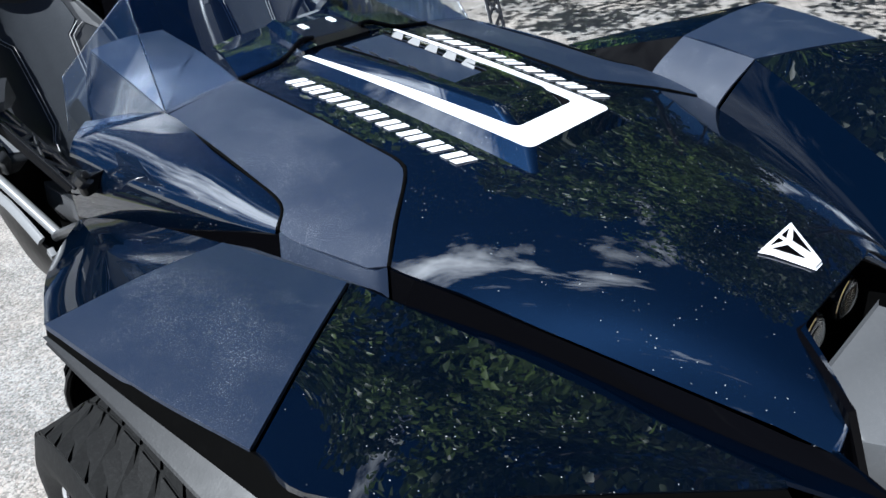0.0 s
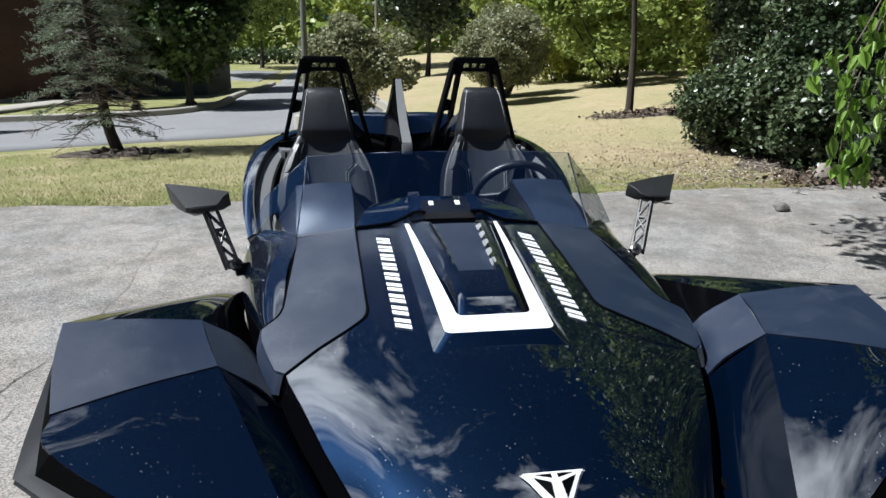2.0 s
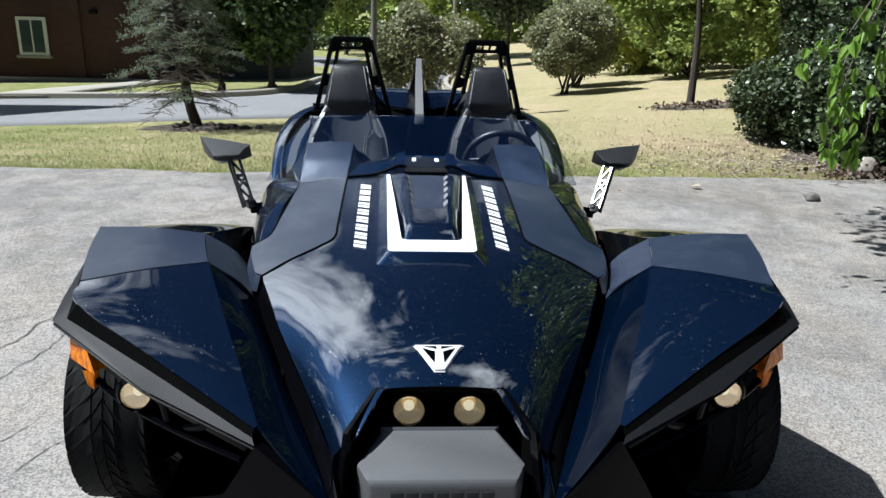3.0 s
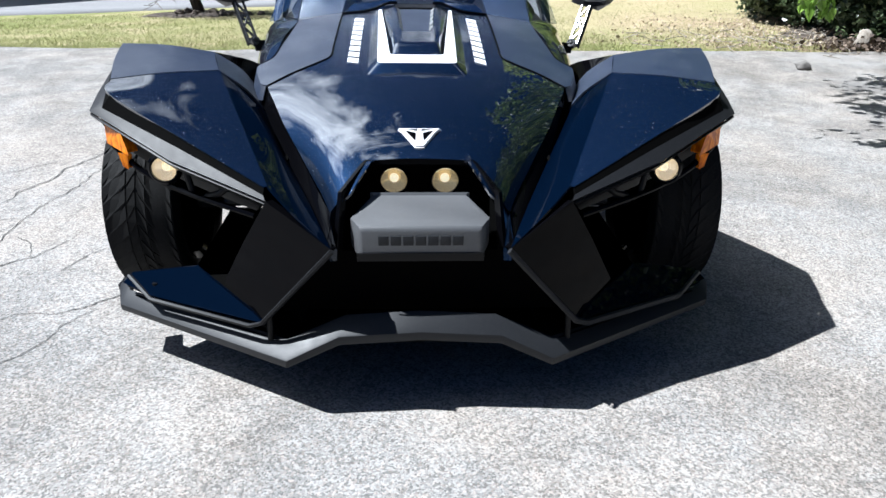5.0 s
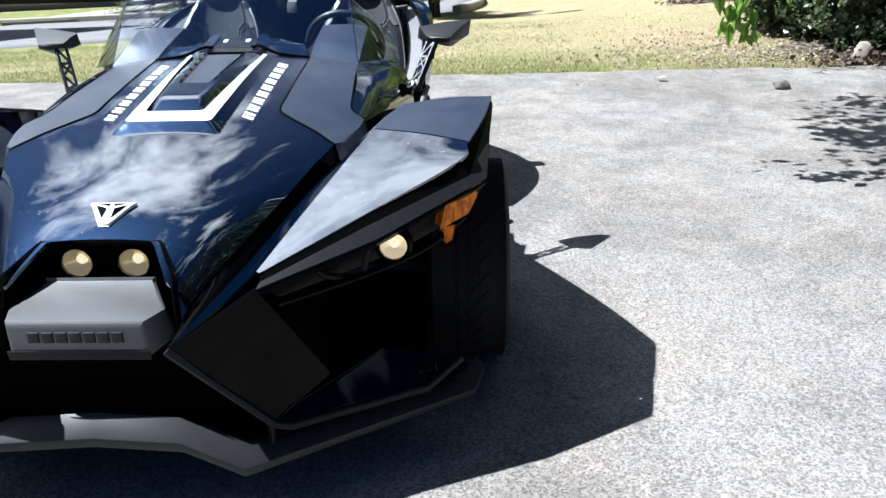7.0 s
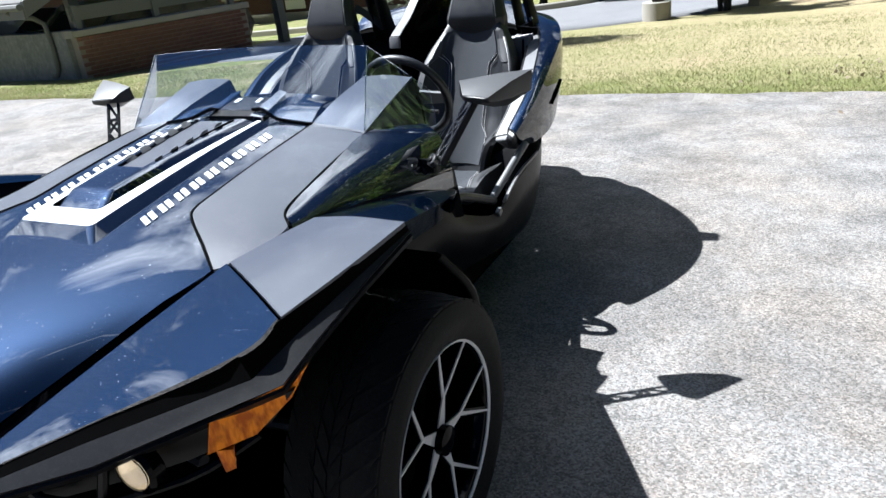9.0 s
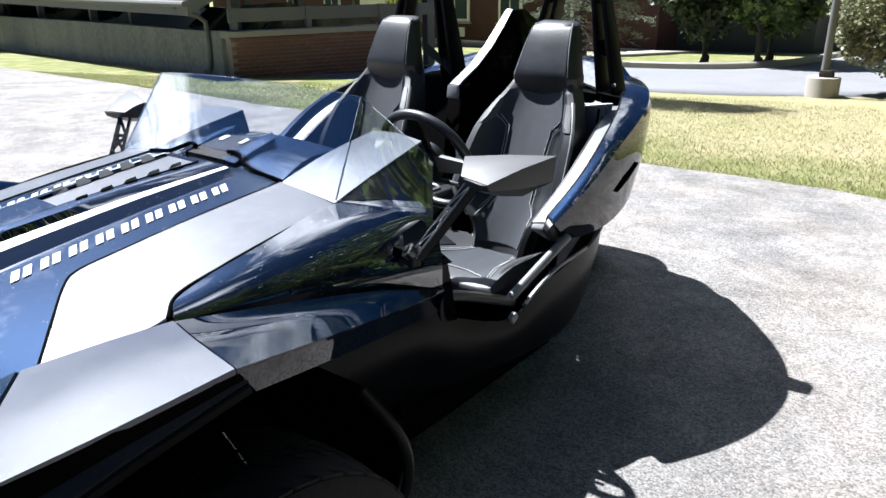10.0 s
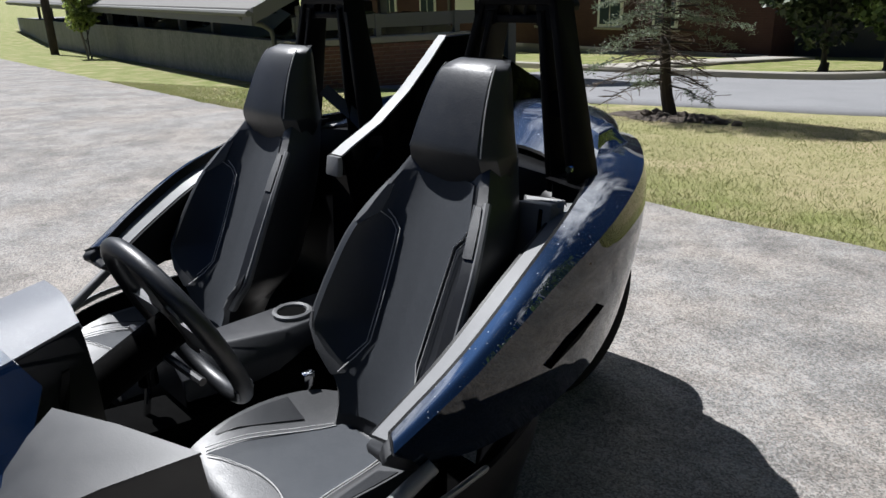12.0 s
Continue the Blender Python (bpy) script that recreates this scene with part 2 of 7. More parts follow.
def loft(loops, cap=True):
    """A solid through closed loops of equally many points."""
    bm = bmesh.new()
    vs = weld_grid(bm, loops, True)
    if cap:
        for ring in (vs[0], vs[-1]):
            if len({v.co.to_tuple(6) for v in ring}) > 2:
                bm.faces.new(ring)
    bmesh.ops.remove_doubles(bm, verts=bm.verts, dist=1e-6)
    return bm


def soften(bm, width, seg=2, angle=25):
    edges = [e for e in bm.edges if len(e.link_faces) == 2 and e.calc_face_angle(0) > radians(angle)]
    bmesh.ops.bevel(bm, geom=edges, offset=width, segments=seg, affect="EDGES", profile=0.6, clamp_overlap=True)
    return bm


def prism(points, push, width=0.0, s=1):
    """A plate: an outline pushed along a vector, with softened edges."""
    pts = flip(points, s)
    push = Vector((push[0] * s, push[1], push[2]))
    bm = loft([pts, [p + push for p in pts]])
    return soften(bm, width) if width else bm


def block(size, m=Matrix(), width=0.0):
    bm = bmesh.new()
    bmesh.ops.create_cube(bm, size=1, matrix=Matrix.Diagonal((*size, 1)))
    if width:
        soften(bm, width)
    bmesh.ops.transform(bm, matrix=m, verts=bm.verts)
    return bm


def tube(points, r, n=10, steps=4, s=1, squash=1.0):
    """A bent tube along a smooth line."""
    line = spline(flip(points, s), steps)
    rings, side = [], None
    for i, p in enumerate(line):
        d = (line[min(i + 1, len(line) - 1)] - line[max(i - 1, 0)]).normalized()
        side = d.orthogonal().normalized() if side is None else (side - d * side.dot(d)).normalized()
        up = d.cross(side)
        k = r(i / (len(line) - 1)) if callable(r) else r
        rings.append([p + (side * math.cos(a) + up * math.sin(a) * squash) * k for a in (2 * math.pi * j / n for j in range(n))])
    return loft(rings)


def disc(radius, depth, m, n=32, bulge=0.0, width=0.0):
    """A round body along its own z, with a bulging front."""
    rings = [[Vector((radius * math.cos(a), radius * math.sin(a), z)) for a in (2 * math.pi * j / n for j in range(n))] for z in (0, depth)]
    if bulge:
        for q in (0.8, 0.5, 0.2):
            rings.append([Vector((p.x * q, p.y * q, depth + bulge * (1 - q * q))) for p in rings[0]])
    bm = loft(rings)
    if width:
        soften(bm, width, angle=50)
    bmesh.ops.transform(bm, matrix=m, verts=bm.verts)
    return bm


def turned(profile, m, n=48):
    """A ring turned from a closed profile of (radius, height) about z."""
    loops = [[Vector((r * math.cos(a), r * math.sin(a), z)) for r, z in profile] for a in (2 * math.pi * j / n for j in range(n))]
    bm = bmesh.new()
    weld_grid(bm, loops + loops[:1], True)
    bmesh.ops.remove_doubles(bm, verts=bm.verts, dist=1e-6)
    bmesh.ops.transform(bm, matrix=m, verts=bm.verts)
    return bm


def join(bm, other):
    me = bpy.data.meshes.new("tmp")
    other.to_mesh(me)
    other.free()
    bm.from_mesh(me)
    bpy.data.meshes.remove(me)
    return bm



# ---- outdoor materials ----
def make_asphalt():
    k = Mat("worn_grey_asphalt", (0.4, 0.4, 0.39), 0.9)
    stones = k.cells(165, "F1", "Color")
    sep = k.n.new("ShaderNodeSeparateColor")
    k.l.new(stones, sep.inputs["Color"])
    tone = k.ramp(sep.outputs["Red"], 0.0, 1.0, 0.40, 1.20)
    fine = k.ramp(k.noise(420, 3, 0.7), 0.35, 0.65, 0.72, 1.16)
    wear = k.ramp(k.noise(3.6, 9, 0.74), 0.38, 0.62, 0.70, 1.16)
    spot = k.n.new("ShaderNodeSeparateXYZ")
    k.l.new(k.coord, spot.inputs["Vector"])
    wear = k.maths("ADD", 1.0, k.maths("MULTIPLY", k.maths("SUBTRACT", wear, 1.0), k.ramp(spot.outputs["Y"], 0.6, 2.6, 0.35, 1.0)))
    broad = k.ramp(k.noise(0.9, 8, 0.72, 0.6), 0.43, 0.55, 0.80, 1.05)
    bright = k.maths("MULTIPLY", k.maths("MULTIPLY", tone, fine), k.maths("MULTIPLY", wear, broad))
    chips = k.n.new("ShaderNodeSeparateColor")
    k.l.new(k.cells(42, "F1", "Color"), chips.inputs["Color"])
    bright = k.maths("MULTIPLY", bright, k.ramp(chips.outputs["Red"], 0.0, 1.0, 0.90, 1.06))
    pits = k.ramp(k.noise(11, 6, 0.75), 0.55, 0.68, 1.0, 0.84)
    bright = k.maths("MULTIPLY", bright, pits)
    # a warped net of fine crazing
    warp = k.n.new("ShaderNodeVectorMath")
    warp.operation = "MULTIPLY_ADD"
    wv = k.n.new("ShaderNodeTexNoise")
    wv.inputs["Scale"].default_value, wv.inputs["Detail"].default_value = 1.6, 5
    k.l.new(k.coord, wv.inputs["Vector"])
    warp.inputs[1].default_value = (0.5, 0.5, 0.0)
    k.l.new(wv.outputs["Color"], warp.inputs[0])
    k.l.new(k.coord, warp.inputs[2])
    mesh = k.n.new("ShaderNodeTexVoronoi")
    mesh.feature = "DISTANCE_TO_EDGE"
    mesh.inputs["Scale"].default_value = 5.5
    k.l.new(warp.outputs["Vector"], mesh.inputs["Vector"])
    craze = k.maths("MULTIPLY", k.ramp(mesh.outputs["Distance"], 0.004, 0.03, 0.20, 0), k.ramp(k.noise(0.55, 4), 0.47, 0.60))
    bright = k.maths("MULTIPLY", bright, k.maths("SUBTRACT", 1.0, craze))
    hue = k.mix(k.ramp(k.noise(1.1, 6, 0.7), 0.42, 0.60), (0.303, 0.296, 0.284), (0.336, 0.308, 0.277))
    hue = k.mix(k.ramp(sep.outputs["Green"], 0.55, 1.0, 0, 0.6), hue, (0.375, 0.310, 0.270))
    dark = k.mix(bright, (0.0, 0.0, 0.0), hue)
    k.set("Base Color", dark)
    k.bump(tone, 0.5, 0.004)
    return k.m


def make_lawn():
    """Dry tan turf with greener and bare orange-brown spots, lush along the lot and the street."""
    k = Mat("dry_lawn_soil", (0.25, 0.22, 0.10), 0.95)
    c = k.mix(k.ramp(k.noise(0.9, 5), 0.40, 0.62), (0.36, 0.300, 0.165), (0.27, 0.245, 0.105))
    c = k.mix(k.ramp(k.noise(0.45, 4), 0.50, 0.62), c, (0.42, 0.315, 0.20))
    c = k.mix(k.ramp(k.noise(40, 3), 0.35, 0.7), c, (0.42, 0.355, 0.215))
    c = k.mix(k.ramp(k.noise(7, 5, 0.7), 0.52, 0.66, 0, 0.55), c, (0.20, 0.17, 0.085))
    sep = k.n.new("ShaderNodeSeparateXYZ")
    k.l.new(k.coord, sep.inputs["Vector"])
    lush = k.maths("MAXIMUM", k.ramp(sep.outputs["X"], -6, 1.0, 1.0, 0.1), k.ramp(sep.outputs["Y"], 5.2, 6.8, 0.9, 0))
    c = k.mix(k.maths("MULTIPLY", lush, k.ramp(k.noise(2.0, 4), 0.25, 0.55)), c, (0.165, 0.190, 0.045))
    bare = k.maths("MULTIPLY", k.ramp(sep.outputs["X"], 2.2, 4.2, 0, 0.9), k.ramp(k.noise(3.2, 6, 0.7), 0.42, 0.56))
    bare = k.maths("MULTIPLY", bare, k.ramp(sep.outputs["Y"], 6.8, 8.0, 1, 0))
    k.set("Base Color", k.mix(bare, c, (0.23, 0.165, 0.105)))
    k.bump(k.noise(60, 4), 0.9, 0.03)
    return k.m


def make_road():
    k = Mat("street_asphalt", (0.20, 0.20, 0.205), 0.85)
    c = k.mix(k.ramp(k.noise(1.2, 5), 0.35, 0.7), (0.13, 0.13, 0.14), (0.18, 0.18, 0.19))
    k.set("Base Color", k.mix(k.ramp(k.noise(90, 2), 0.3, 0.75), c, (0.24, 0.24, 0.24)))
    k.bump(k.noise(120, 2), 0.3, 0.005)
    return k.m


def make_leaf(name, a, b, c, glow=0.35, rough=0.42):
    k = Mat(name, a, rough)
    col = k.mix(k.island(), a, b)
    col = k.mix(k.ramp(k.noise(0.9, 3), 0.45, 0.65), col, c)
    k.set("Base Color", col)
    tr = k.n.new("ShaderNodeBsdfTranslucent")
    k.l.new(col, tr.inputs["Color"])
    mx = k.n.new("ShaderNodeMixShader")
    mx.inputs["Fac"].default_value = glow
    k.l.new(k.p.outputs["BSDF"], mx.inputs[1])
    k.l.new(tr.outputs["BSDF"], mx.inputs[2])
    k.l.new(mx.outputs["Shader"], k.n["Material Output"].inputs["Surface"])
    return k.m


def make_bark(name, a, b):
    k = Mat(name, a, 0.9)
    n = k.noise(14, 5, 0.65, 0.4, (1, 1, 0.25))
    k.set("Base Color", k.mix(k.ramp(n, 0.35, 0.7), a, b))
    k.bump(n, 0.8, 0.02)
    return k.m


def make_brick(name, a, b):
    k = Mat(name, a, 0.85)
    c = k.mix(k.random(), a, b)
    k.set("Base Color", k.mix(k.ramp(k.noise(9, 4), 0.4, 0.7), c, tuple(v * 0.75 for v in a)))
    k.bump(k.noise(70, 3), 0.4, 0.004)
    return k.m


def make_brickwork(name, a, b, mortar, sx=1.0):
    """Brickwork for walls so far away that courses only just show."""
    k = Mat(name, a, 0.9)
    t = k.n.new("ShaderNodeTexBrick")
    mp = k.n.new("ShaderNodeMapping")
    mp.inputs["Rotation"].default_value = (radians(90), 0, 0)
    k.l.new(k.coord, mp.inputs["Vector"])
    k.l.new(mp.outputs["Vector"], t.inputs["Vector"])
    for key, v in (("Scale", 1.0), ("Mortar Size", 0.006), ("Brick Width", 0.22), ("Row Height", 0.075)):
        t.inputs[key].default_value = v
    for key, v in (("Color1", a), ("Color2", b), ("Mortar", mortar)):
        t.inputs[key].default_value = (*v, 1)
    k.set("Base Color", k.mix(k.ramp(k.noise(0.6, 4), 0.4, 0.7), t.outputs["Color"], tuple(v * 0.8 for v in a)))
    k.bump(t.outputs["Fac"], 0.3, 0.004)
    return k.m


ASPHALT, LAWN, ROAD = make_asphalt(), make_lawn(), make_road()
CONCRETE = make_grain("pale_concrete", (0.31, 0.29, 0.25), 0.9, 60, 0.4, 0.08)


def make_plaster_wall():
    """Grey cement render, streaked by rain."""
    k = Mat("grey_rendered_concrete", (0.2, 0.2, 0.2), 0.9)
    streak = k.ramp(k.noise(1.6, 5, 0.65, 0.3, (1, 1, 0.18)), 0.35, 0.7)
    c = k.mix(streak, (0.15, 0.155, 0.15), (0.25, 0.25, 0.24))
    k.set("Base Color", k.mix(k.ramp(k.noise(9, 5, 0.7), 0.45, 0.72), c, (0.30, 0.30, 0.285)))
    k.bump(k.noise(35, 4), 0.4, 0.006)
    return k.m


GREYWALL = make_plaster_wall()
SHINGLE = make_grain("grey_roof_shingle", (0.18, 0.175, 0.165), 0.95, 25, 0.5, 0.07)
FASCIA = make_grain("grey_painted_wood", (0.13, 0.132, 0.122), 0.7, 40, 0.2, 0.03)
BRICK = make_brick("red_brick", (0.17, 0.078, 0.056), (0.25, 0.125, 0.088))
FACADE = make_brickwork("facade_brickwork", (0.064, 0.027, 0.025), (0.078, 0.034, 0.030), (0.078, 0.052, 0.047))
WHITE = make_grain("white_window_frame", (0.72, 0.72, 0.70), 0.5, 40, 0.05, 0.05)
GLASS = Mat("window_glass", (0.05, 0.07, 0.08), 0.04, Coat_Weight=1.0).m
SOIL = make_grain("bark_mulch", (0.075, 0.058, 0.045), 0.95, 40, 0.8, 0.10)
STONE = make_grain("field_stone", (0.13, 0.12, 0.11), 0.9, 30, 0.6, 0.08)
DEADWOOD = make_bark("bleached_driftwood", (0.32, 0.29, 0.25), (0.16, 0.13, 0.10))
BARK = make_bark("grey_brown_bark", (0.065, 0.058, 0.052), (0.032, 0.029, 0.026))
SPRUCEBARK = make_bark("dark_spruce_bark", (0.055, 0.042, 0.034), (0.03, 0.024, 0.02))
LEAF_DARK = make_leaf("dark_shrub_leaf", (0.014, 0.026, 0.010), (0.135, 0.175, 0.085), (0.026, 0.046, 0.018), 0.18, 0.34)
LEAF_MID = make_leaf("fresh_leaf", (0.15, 0.22, 0.05), (0.46, 0.51, 0.16), (0.26, 0.34, 0.09), 0.54)
# two darker leaf greens with the shade of trees put into their colour
LEAF_SHADE = make_leaf("shade_green_leaf", (0.014, 0.025, 0.010), (0.06, 0.085, 0.035), (0.025, 0.042, 0.016), 0.2, 0.5)
LEAF_DEEP = make_leaf("shaded_tree_leaf", (0.022, 0.040, 0.014), (0.17, 0.25, 0.06), (0.05, 0.08, 0.025), 0.35, 0.42)
LEAF_GOLD = make_leaf("yellowing_leaf", (0.24, 0.29, 0.05), (0.40, 0.40, 0.08), (0.20, 0.27, 0.05), 0.5)
LEAF_GREY = make_leaf("grey_green_shrub_leaf", (0.13, 0.15, 0.07), (0.38, 0.37, 0.22), (0.165, 0.185, 0.09), 0.38)
LEAF_VINE = make_leaf("bright_hanging_leaf", (0.14, 0.26, 0.03), (0.30, 0.46, 0.09), (0.17, 0.30, 0.045), 0.5, 0.35)
NEEDLE = make_leaf("blue_green_needles", (0.12, 0.155, 0.105), (0.27, 0.31, 0.22), (0.16, 0.20, 0.135), 0.3, 0.6)
TWIG = make_bark("bare_twig", (0.16, 0.125, 0.10), (0.09, 0.07, 0.055))
BLADE = make_leaf("grass_blade", (0.17, 0.20, 0.06), (0.37, 0.33, 0.19), (0.22, 0.24, 0.085), 0.5, 0.7)
MOULD = make_leaf("mouldering_leaf", (0.035, 0.022, 0.015), (0.20, 0.15, 0.11), (0.06, 0.042, 0.03), 0.05, 0.8)
DRY = make_leaf("fallen_leaf", (0.26, 0.20, 0.14), (0.50, 0.43, 0.33), (0.34, 0.27, 0.19), 0.1, 0.8)


# ---- ground ----
def fall(x, y):
    """Height of the land: level round the vehicle, falling gently away behind it."""
    s = (y - 5) - 0.5 * x - 1.5
    drop = math.log1p(math.exp(s)) if s < 25 else s
    bank = 0.055 * max(0.0, min(x - 2.0, 8.0)) * max(0.0, min((y - 5) / 5, 1.5))
    return -0.052 * min(drop, 32) + bank


def flat_mesh(name, verts, faces, material, label, category="", kind="structure"):
    me = bpy.data.meshes.new(name)
    me.from_pydata(verts, [], faces)
    me.materials.append(material)
    me.shade_smooth()
    return tagged(new(name, me), label, category, kind=kind)


def steps(a, b, n):
    return [a + (b - a) * i / n for i in range(n + 1)]


def land():
    xs = [-900, -400, -150, -80, *steps(-50, 22, 72), 40, 80, 150, 400, 900]
    ys = [-900, -300, -100, -30, -10, 0, 3, *steps(4, 46, 84), 60, 90, 150, 400, 900]
    verts = [(x, y, fall(x, y) - 0.03 + (0.012 * noise.noise((x * 1.7, y * 1.7, 0)) if y > 5.4 else 0)) for y in ys for x in xs]
    w = len(xs)
    faces = [(j * w + i, j * w + i + 1, (j + 1) * w + i + 1, (j + 1) * w + i) for j in range(len(ys) - 1) for i in range(w - 1)]
    return flat_mesh("ground", verts, faces, LAWN, "dry yellowing lawn sloping gently away", "lawn")


land()


def lot_edge(x):
    """Where the lot's far side meets the lawn."""
    base = 4.86 + (0.0 if x > -2 else 0.11 * (-2 - x)) + 0.02 * max(0, x - 3)
    return base + 0.08 * noise.noise((x * 1.3, 3.1, 0)) + 0.045 * noise.noise((x * 6, 7.7, 0))


def lot():
    xs = [-60, -40, -30, *steps(-24, 8, 160), 10, 14]
    verts, faces = [], []
    for x in xs:
        e = lot_edge(x)
        ys = [-40, -12, -5, 0, 2.5, 3.6, 4.3, e - 0.03, e, e + 0.004]
        verts += [(x, y, fall(x, y) * (1 if y > 2 else 0)) for y in ys[:-1]] + [(x, ys[-1], fall(x, e) - 0.04)]
    k = 10
    for i in range(len(xs) - 1):
        for j in range(k - 1):
            faces.append((i * k + j, (i + 1) * k + j, (i + 1) * k + j + 1, i * k + j + 1))
    return flat_mesh("asphalt_lot", verts, faces, ASPHALT, "worn pale grey asphalt lot with cracks", "asphalt")


asphalt = lot()


def crack(line, width):
    """An open crack in the asphalt that wanders from point to point."""
    pts = [Vector((*p, 0)) for p in line]
    for step in range(4):
        out = [pts[0]]
        for a, b in zip(pts, pts[1:]):
            d = b - a
            out += [(a + b) / 2 + Vector((-d.y, d.x, 0)) * random.uniform(-0.11, 0.11), b]
        pts = out
    verts, n = [], len(pts)
    for i, p in enumerate(pts):
        d = (pts[min(i + 1, n - 1)] - pts[max(i - 1, 0)]).normalized()
        w = width * (0.25 + 0.75 * math.sin(math.pi * (i + 0.5) / n) ** 0.5) * random.uniform(0.45, 1.2)
        for k in (-1, 1):
            verts.append((p.x - d.y * w * k, p.y + d.x * w * k, 0.003))
    faces = [(2 * i, 2 * i + 1, 2 * i + 3, 2 * i + 2) for i in range(n - 1)]
    me = bpy.data.meshes.new("crack")
    me.from_pydata(verts, [], faces)
    me.materials.append(CRACK)
    ob = new("crack", me)
    ob.parent = asphalt
    return ob


CRACK = make_grain("dark_crack_fill", (0.055, 0.053, 0.05), 0.95, 90, 0.6, 0.04)
for line, width in (([(-1.76, -0.25), (-1.74, 0.14), (-1.70, 0.86), (-1.67, 1.29)], 0.0045), ([(-1.95, 0.70), (-1.86, 1.04), (-1.76, 1.46), (-1.67, 1.72)], 0.007),
                    ([(-1.61, 1.91), (-1.59, 2.4), (-1.56, 2.96), (-1.55, 3.58), (-1.44, 4.22)], 0.003), ([(-2.5, 0.45), (-1.97, 0.53), (-1.71, 0.56)], 0.004),
                    ([(-1.9, -0.4), (-1.67, 0.0), (-1.45, 0.34)], 0.006), ([(-1.38, 0.02), (-1.28, 0.23)], 0.004), ([(-1.25, -0.30), (-1.17, -0.25), (-1.04, -0.14)], 0.005),
                    ([(-1.45, -0.85), (-1.24, -0.52), (-1.13, -0.27)], 0.004), ([(-2.5, 0.70), (-2.09, 0.86), (-1.93, 0.94)], 0.004), ([(-2.4, 1.0), (-2.14, 1.17), (-1.86, 1.39)], 0.004),
                    ([(-1.72, 0.52), (-1.80, 0.40), (-1.98, 0.33)], 0.004), ([(-1.55, 0.16), (-1.62, 0.30), (-1.71, 0.36)], 0.003), ([(-1.48, -0.62), (-1.40, -0.30), (-1.25, -0.30)], 0.003)):
    crack(line, width * 0.6)


def strip(name, left, right, dz, n, material, label, category, cols=4):
    """A paved strip between two lines on the land."""
    a, b = spline([(*p, 0) for p in left], n), spline([(*p, 0) for p in right], n)
    verts = []
    for p, q in zip(a, b):
        for i in (-1, *range(cols + 1), cols + 1):
            r = p.lerp(q, min(max(i, -0.002), cols + 0.002) / cols)
            verts.append((r.x, r.y, fall(r.x, r.y) + dz - (0.10 if i in (-1, cols + 1) else 0)))
    k = cols + 3
    faces = [(i * k + j, i * k + j + 1, (i + 1) * k + j + 1, (i + 1) * k + j) for i in range(len(a) - 1) for j in range(cols + 2)]
    return flat_mesh(name, verts, faces, material, label, category)


strip("road", [(-9.9, 9.25), (-8, 9.2), (-6, 9.2), (-3.3, 10.0), (-1.0, 10.75), (0.6, 12.2), (1.1, 15), (1.2, 22), (2.4, 34), (6.0, 60)],
      [(-9.9, 15.65), (-9.2, 15.6), (-8.5, 15.6), (-5.2, 15.6), (-3.6, 16.4), (-2.95, 18.5), (-2.85, 21), (-2.95, 26), (-2.35, 38), (-1.0, 62)], -0.010, 6, ROAD, "grey asphalt street turning away between lawns", "road", 8)
strip("road_branch", [(-3.4, 40), (-10, 43), (-30, 44), (-60, 44)], [(-2.6, 48), (-10, 49), (-30, 50), (-60, 50)], 0.008, 4, ROAD, "far side street", "road")


def kerb(name, line, label):
    pts = spline([(*p, 0) for p in line], 6)
    rings = []
    for i, p in enumerate(pts):
        d = (pts[min(i + 1, len(pts) - 1)] - pts[max(i - 1, 0)]).normalized()
        n = Vector((-d.y, d.x, 0))
        z = fall(p.x, p.y)
        rings.append([Vector((p.x, p.y, z - 0.1)) - n * 0.09, Vector((p.x, p.y, z + 0.10)) - n * 0.075, Vector((p.x, p.y, z + 0.12)) - n * 0.05, Vector((p.x, p.y, z + 0.12)) + n * 0.09, Vector((p.x, p.y, z - 0.1)) + n * 0.09])
    ob = part(name, loft(rings), CONCRETE, None, label)
    return tagged(ob, category="kerb", kind="structure")


kerb("kerb_far", [(-40, 17.8), (-20, 16.5), (-8.5, 15.75), (-5.2, 15.75), (-3.75, 16.5), (-3.10, 18.5), (-3.0, 21), (-3.10, 26), (-2.5, 38)], "pale concrete kerb along the far side of the street")
kerb("kerb_side", [(0.75, 12.2), (1.25, 15), (1.35, 22), (2.55, 34), (6.2, 60)], "pale concrete kerb beside the lawn")
strip("walkway", [(-10.2, 15.7), (-10.0, 19), (-8.9, 25.2)], [(-8.3, 15.6), (-8.4, 19), (-7.6, 25.2)], 0.05, 4, CONCRETE, "pale concrete walkway from street to building", "pavement")


# ---- foliage helpers ----
RNG = np.random.default_rng(7)


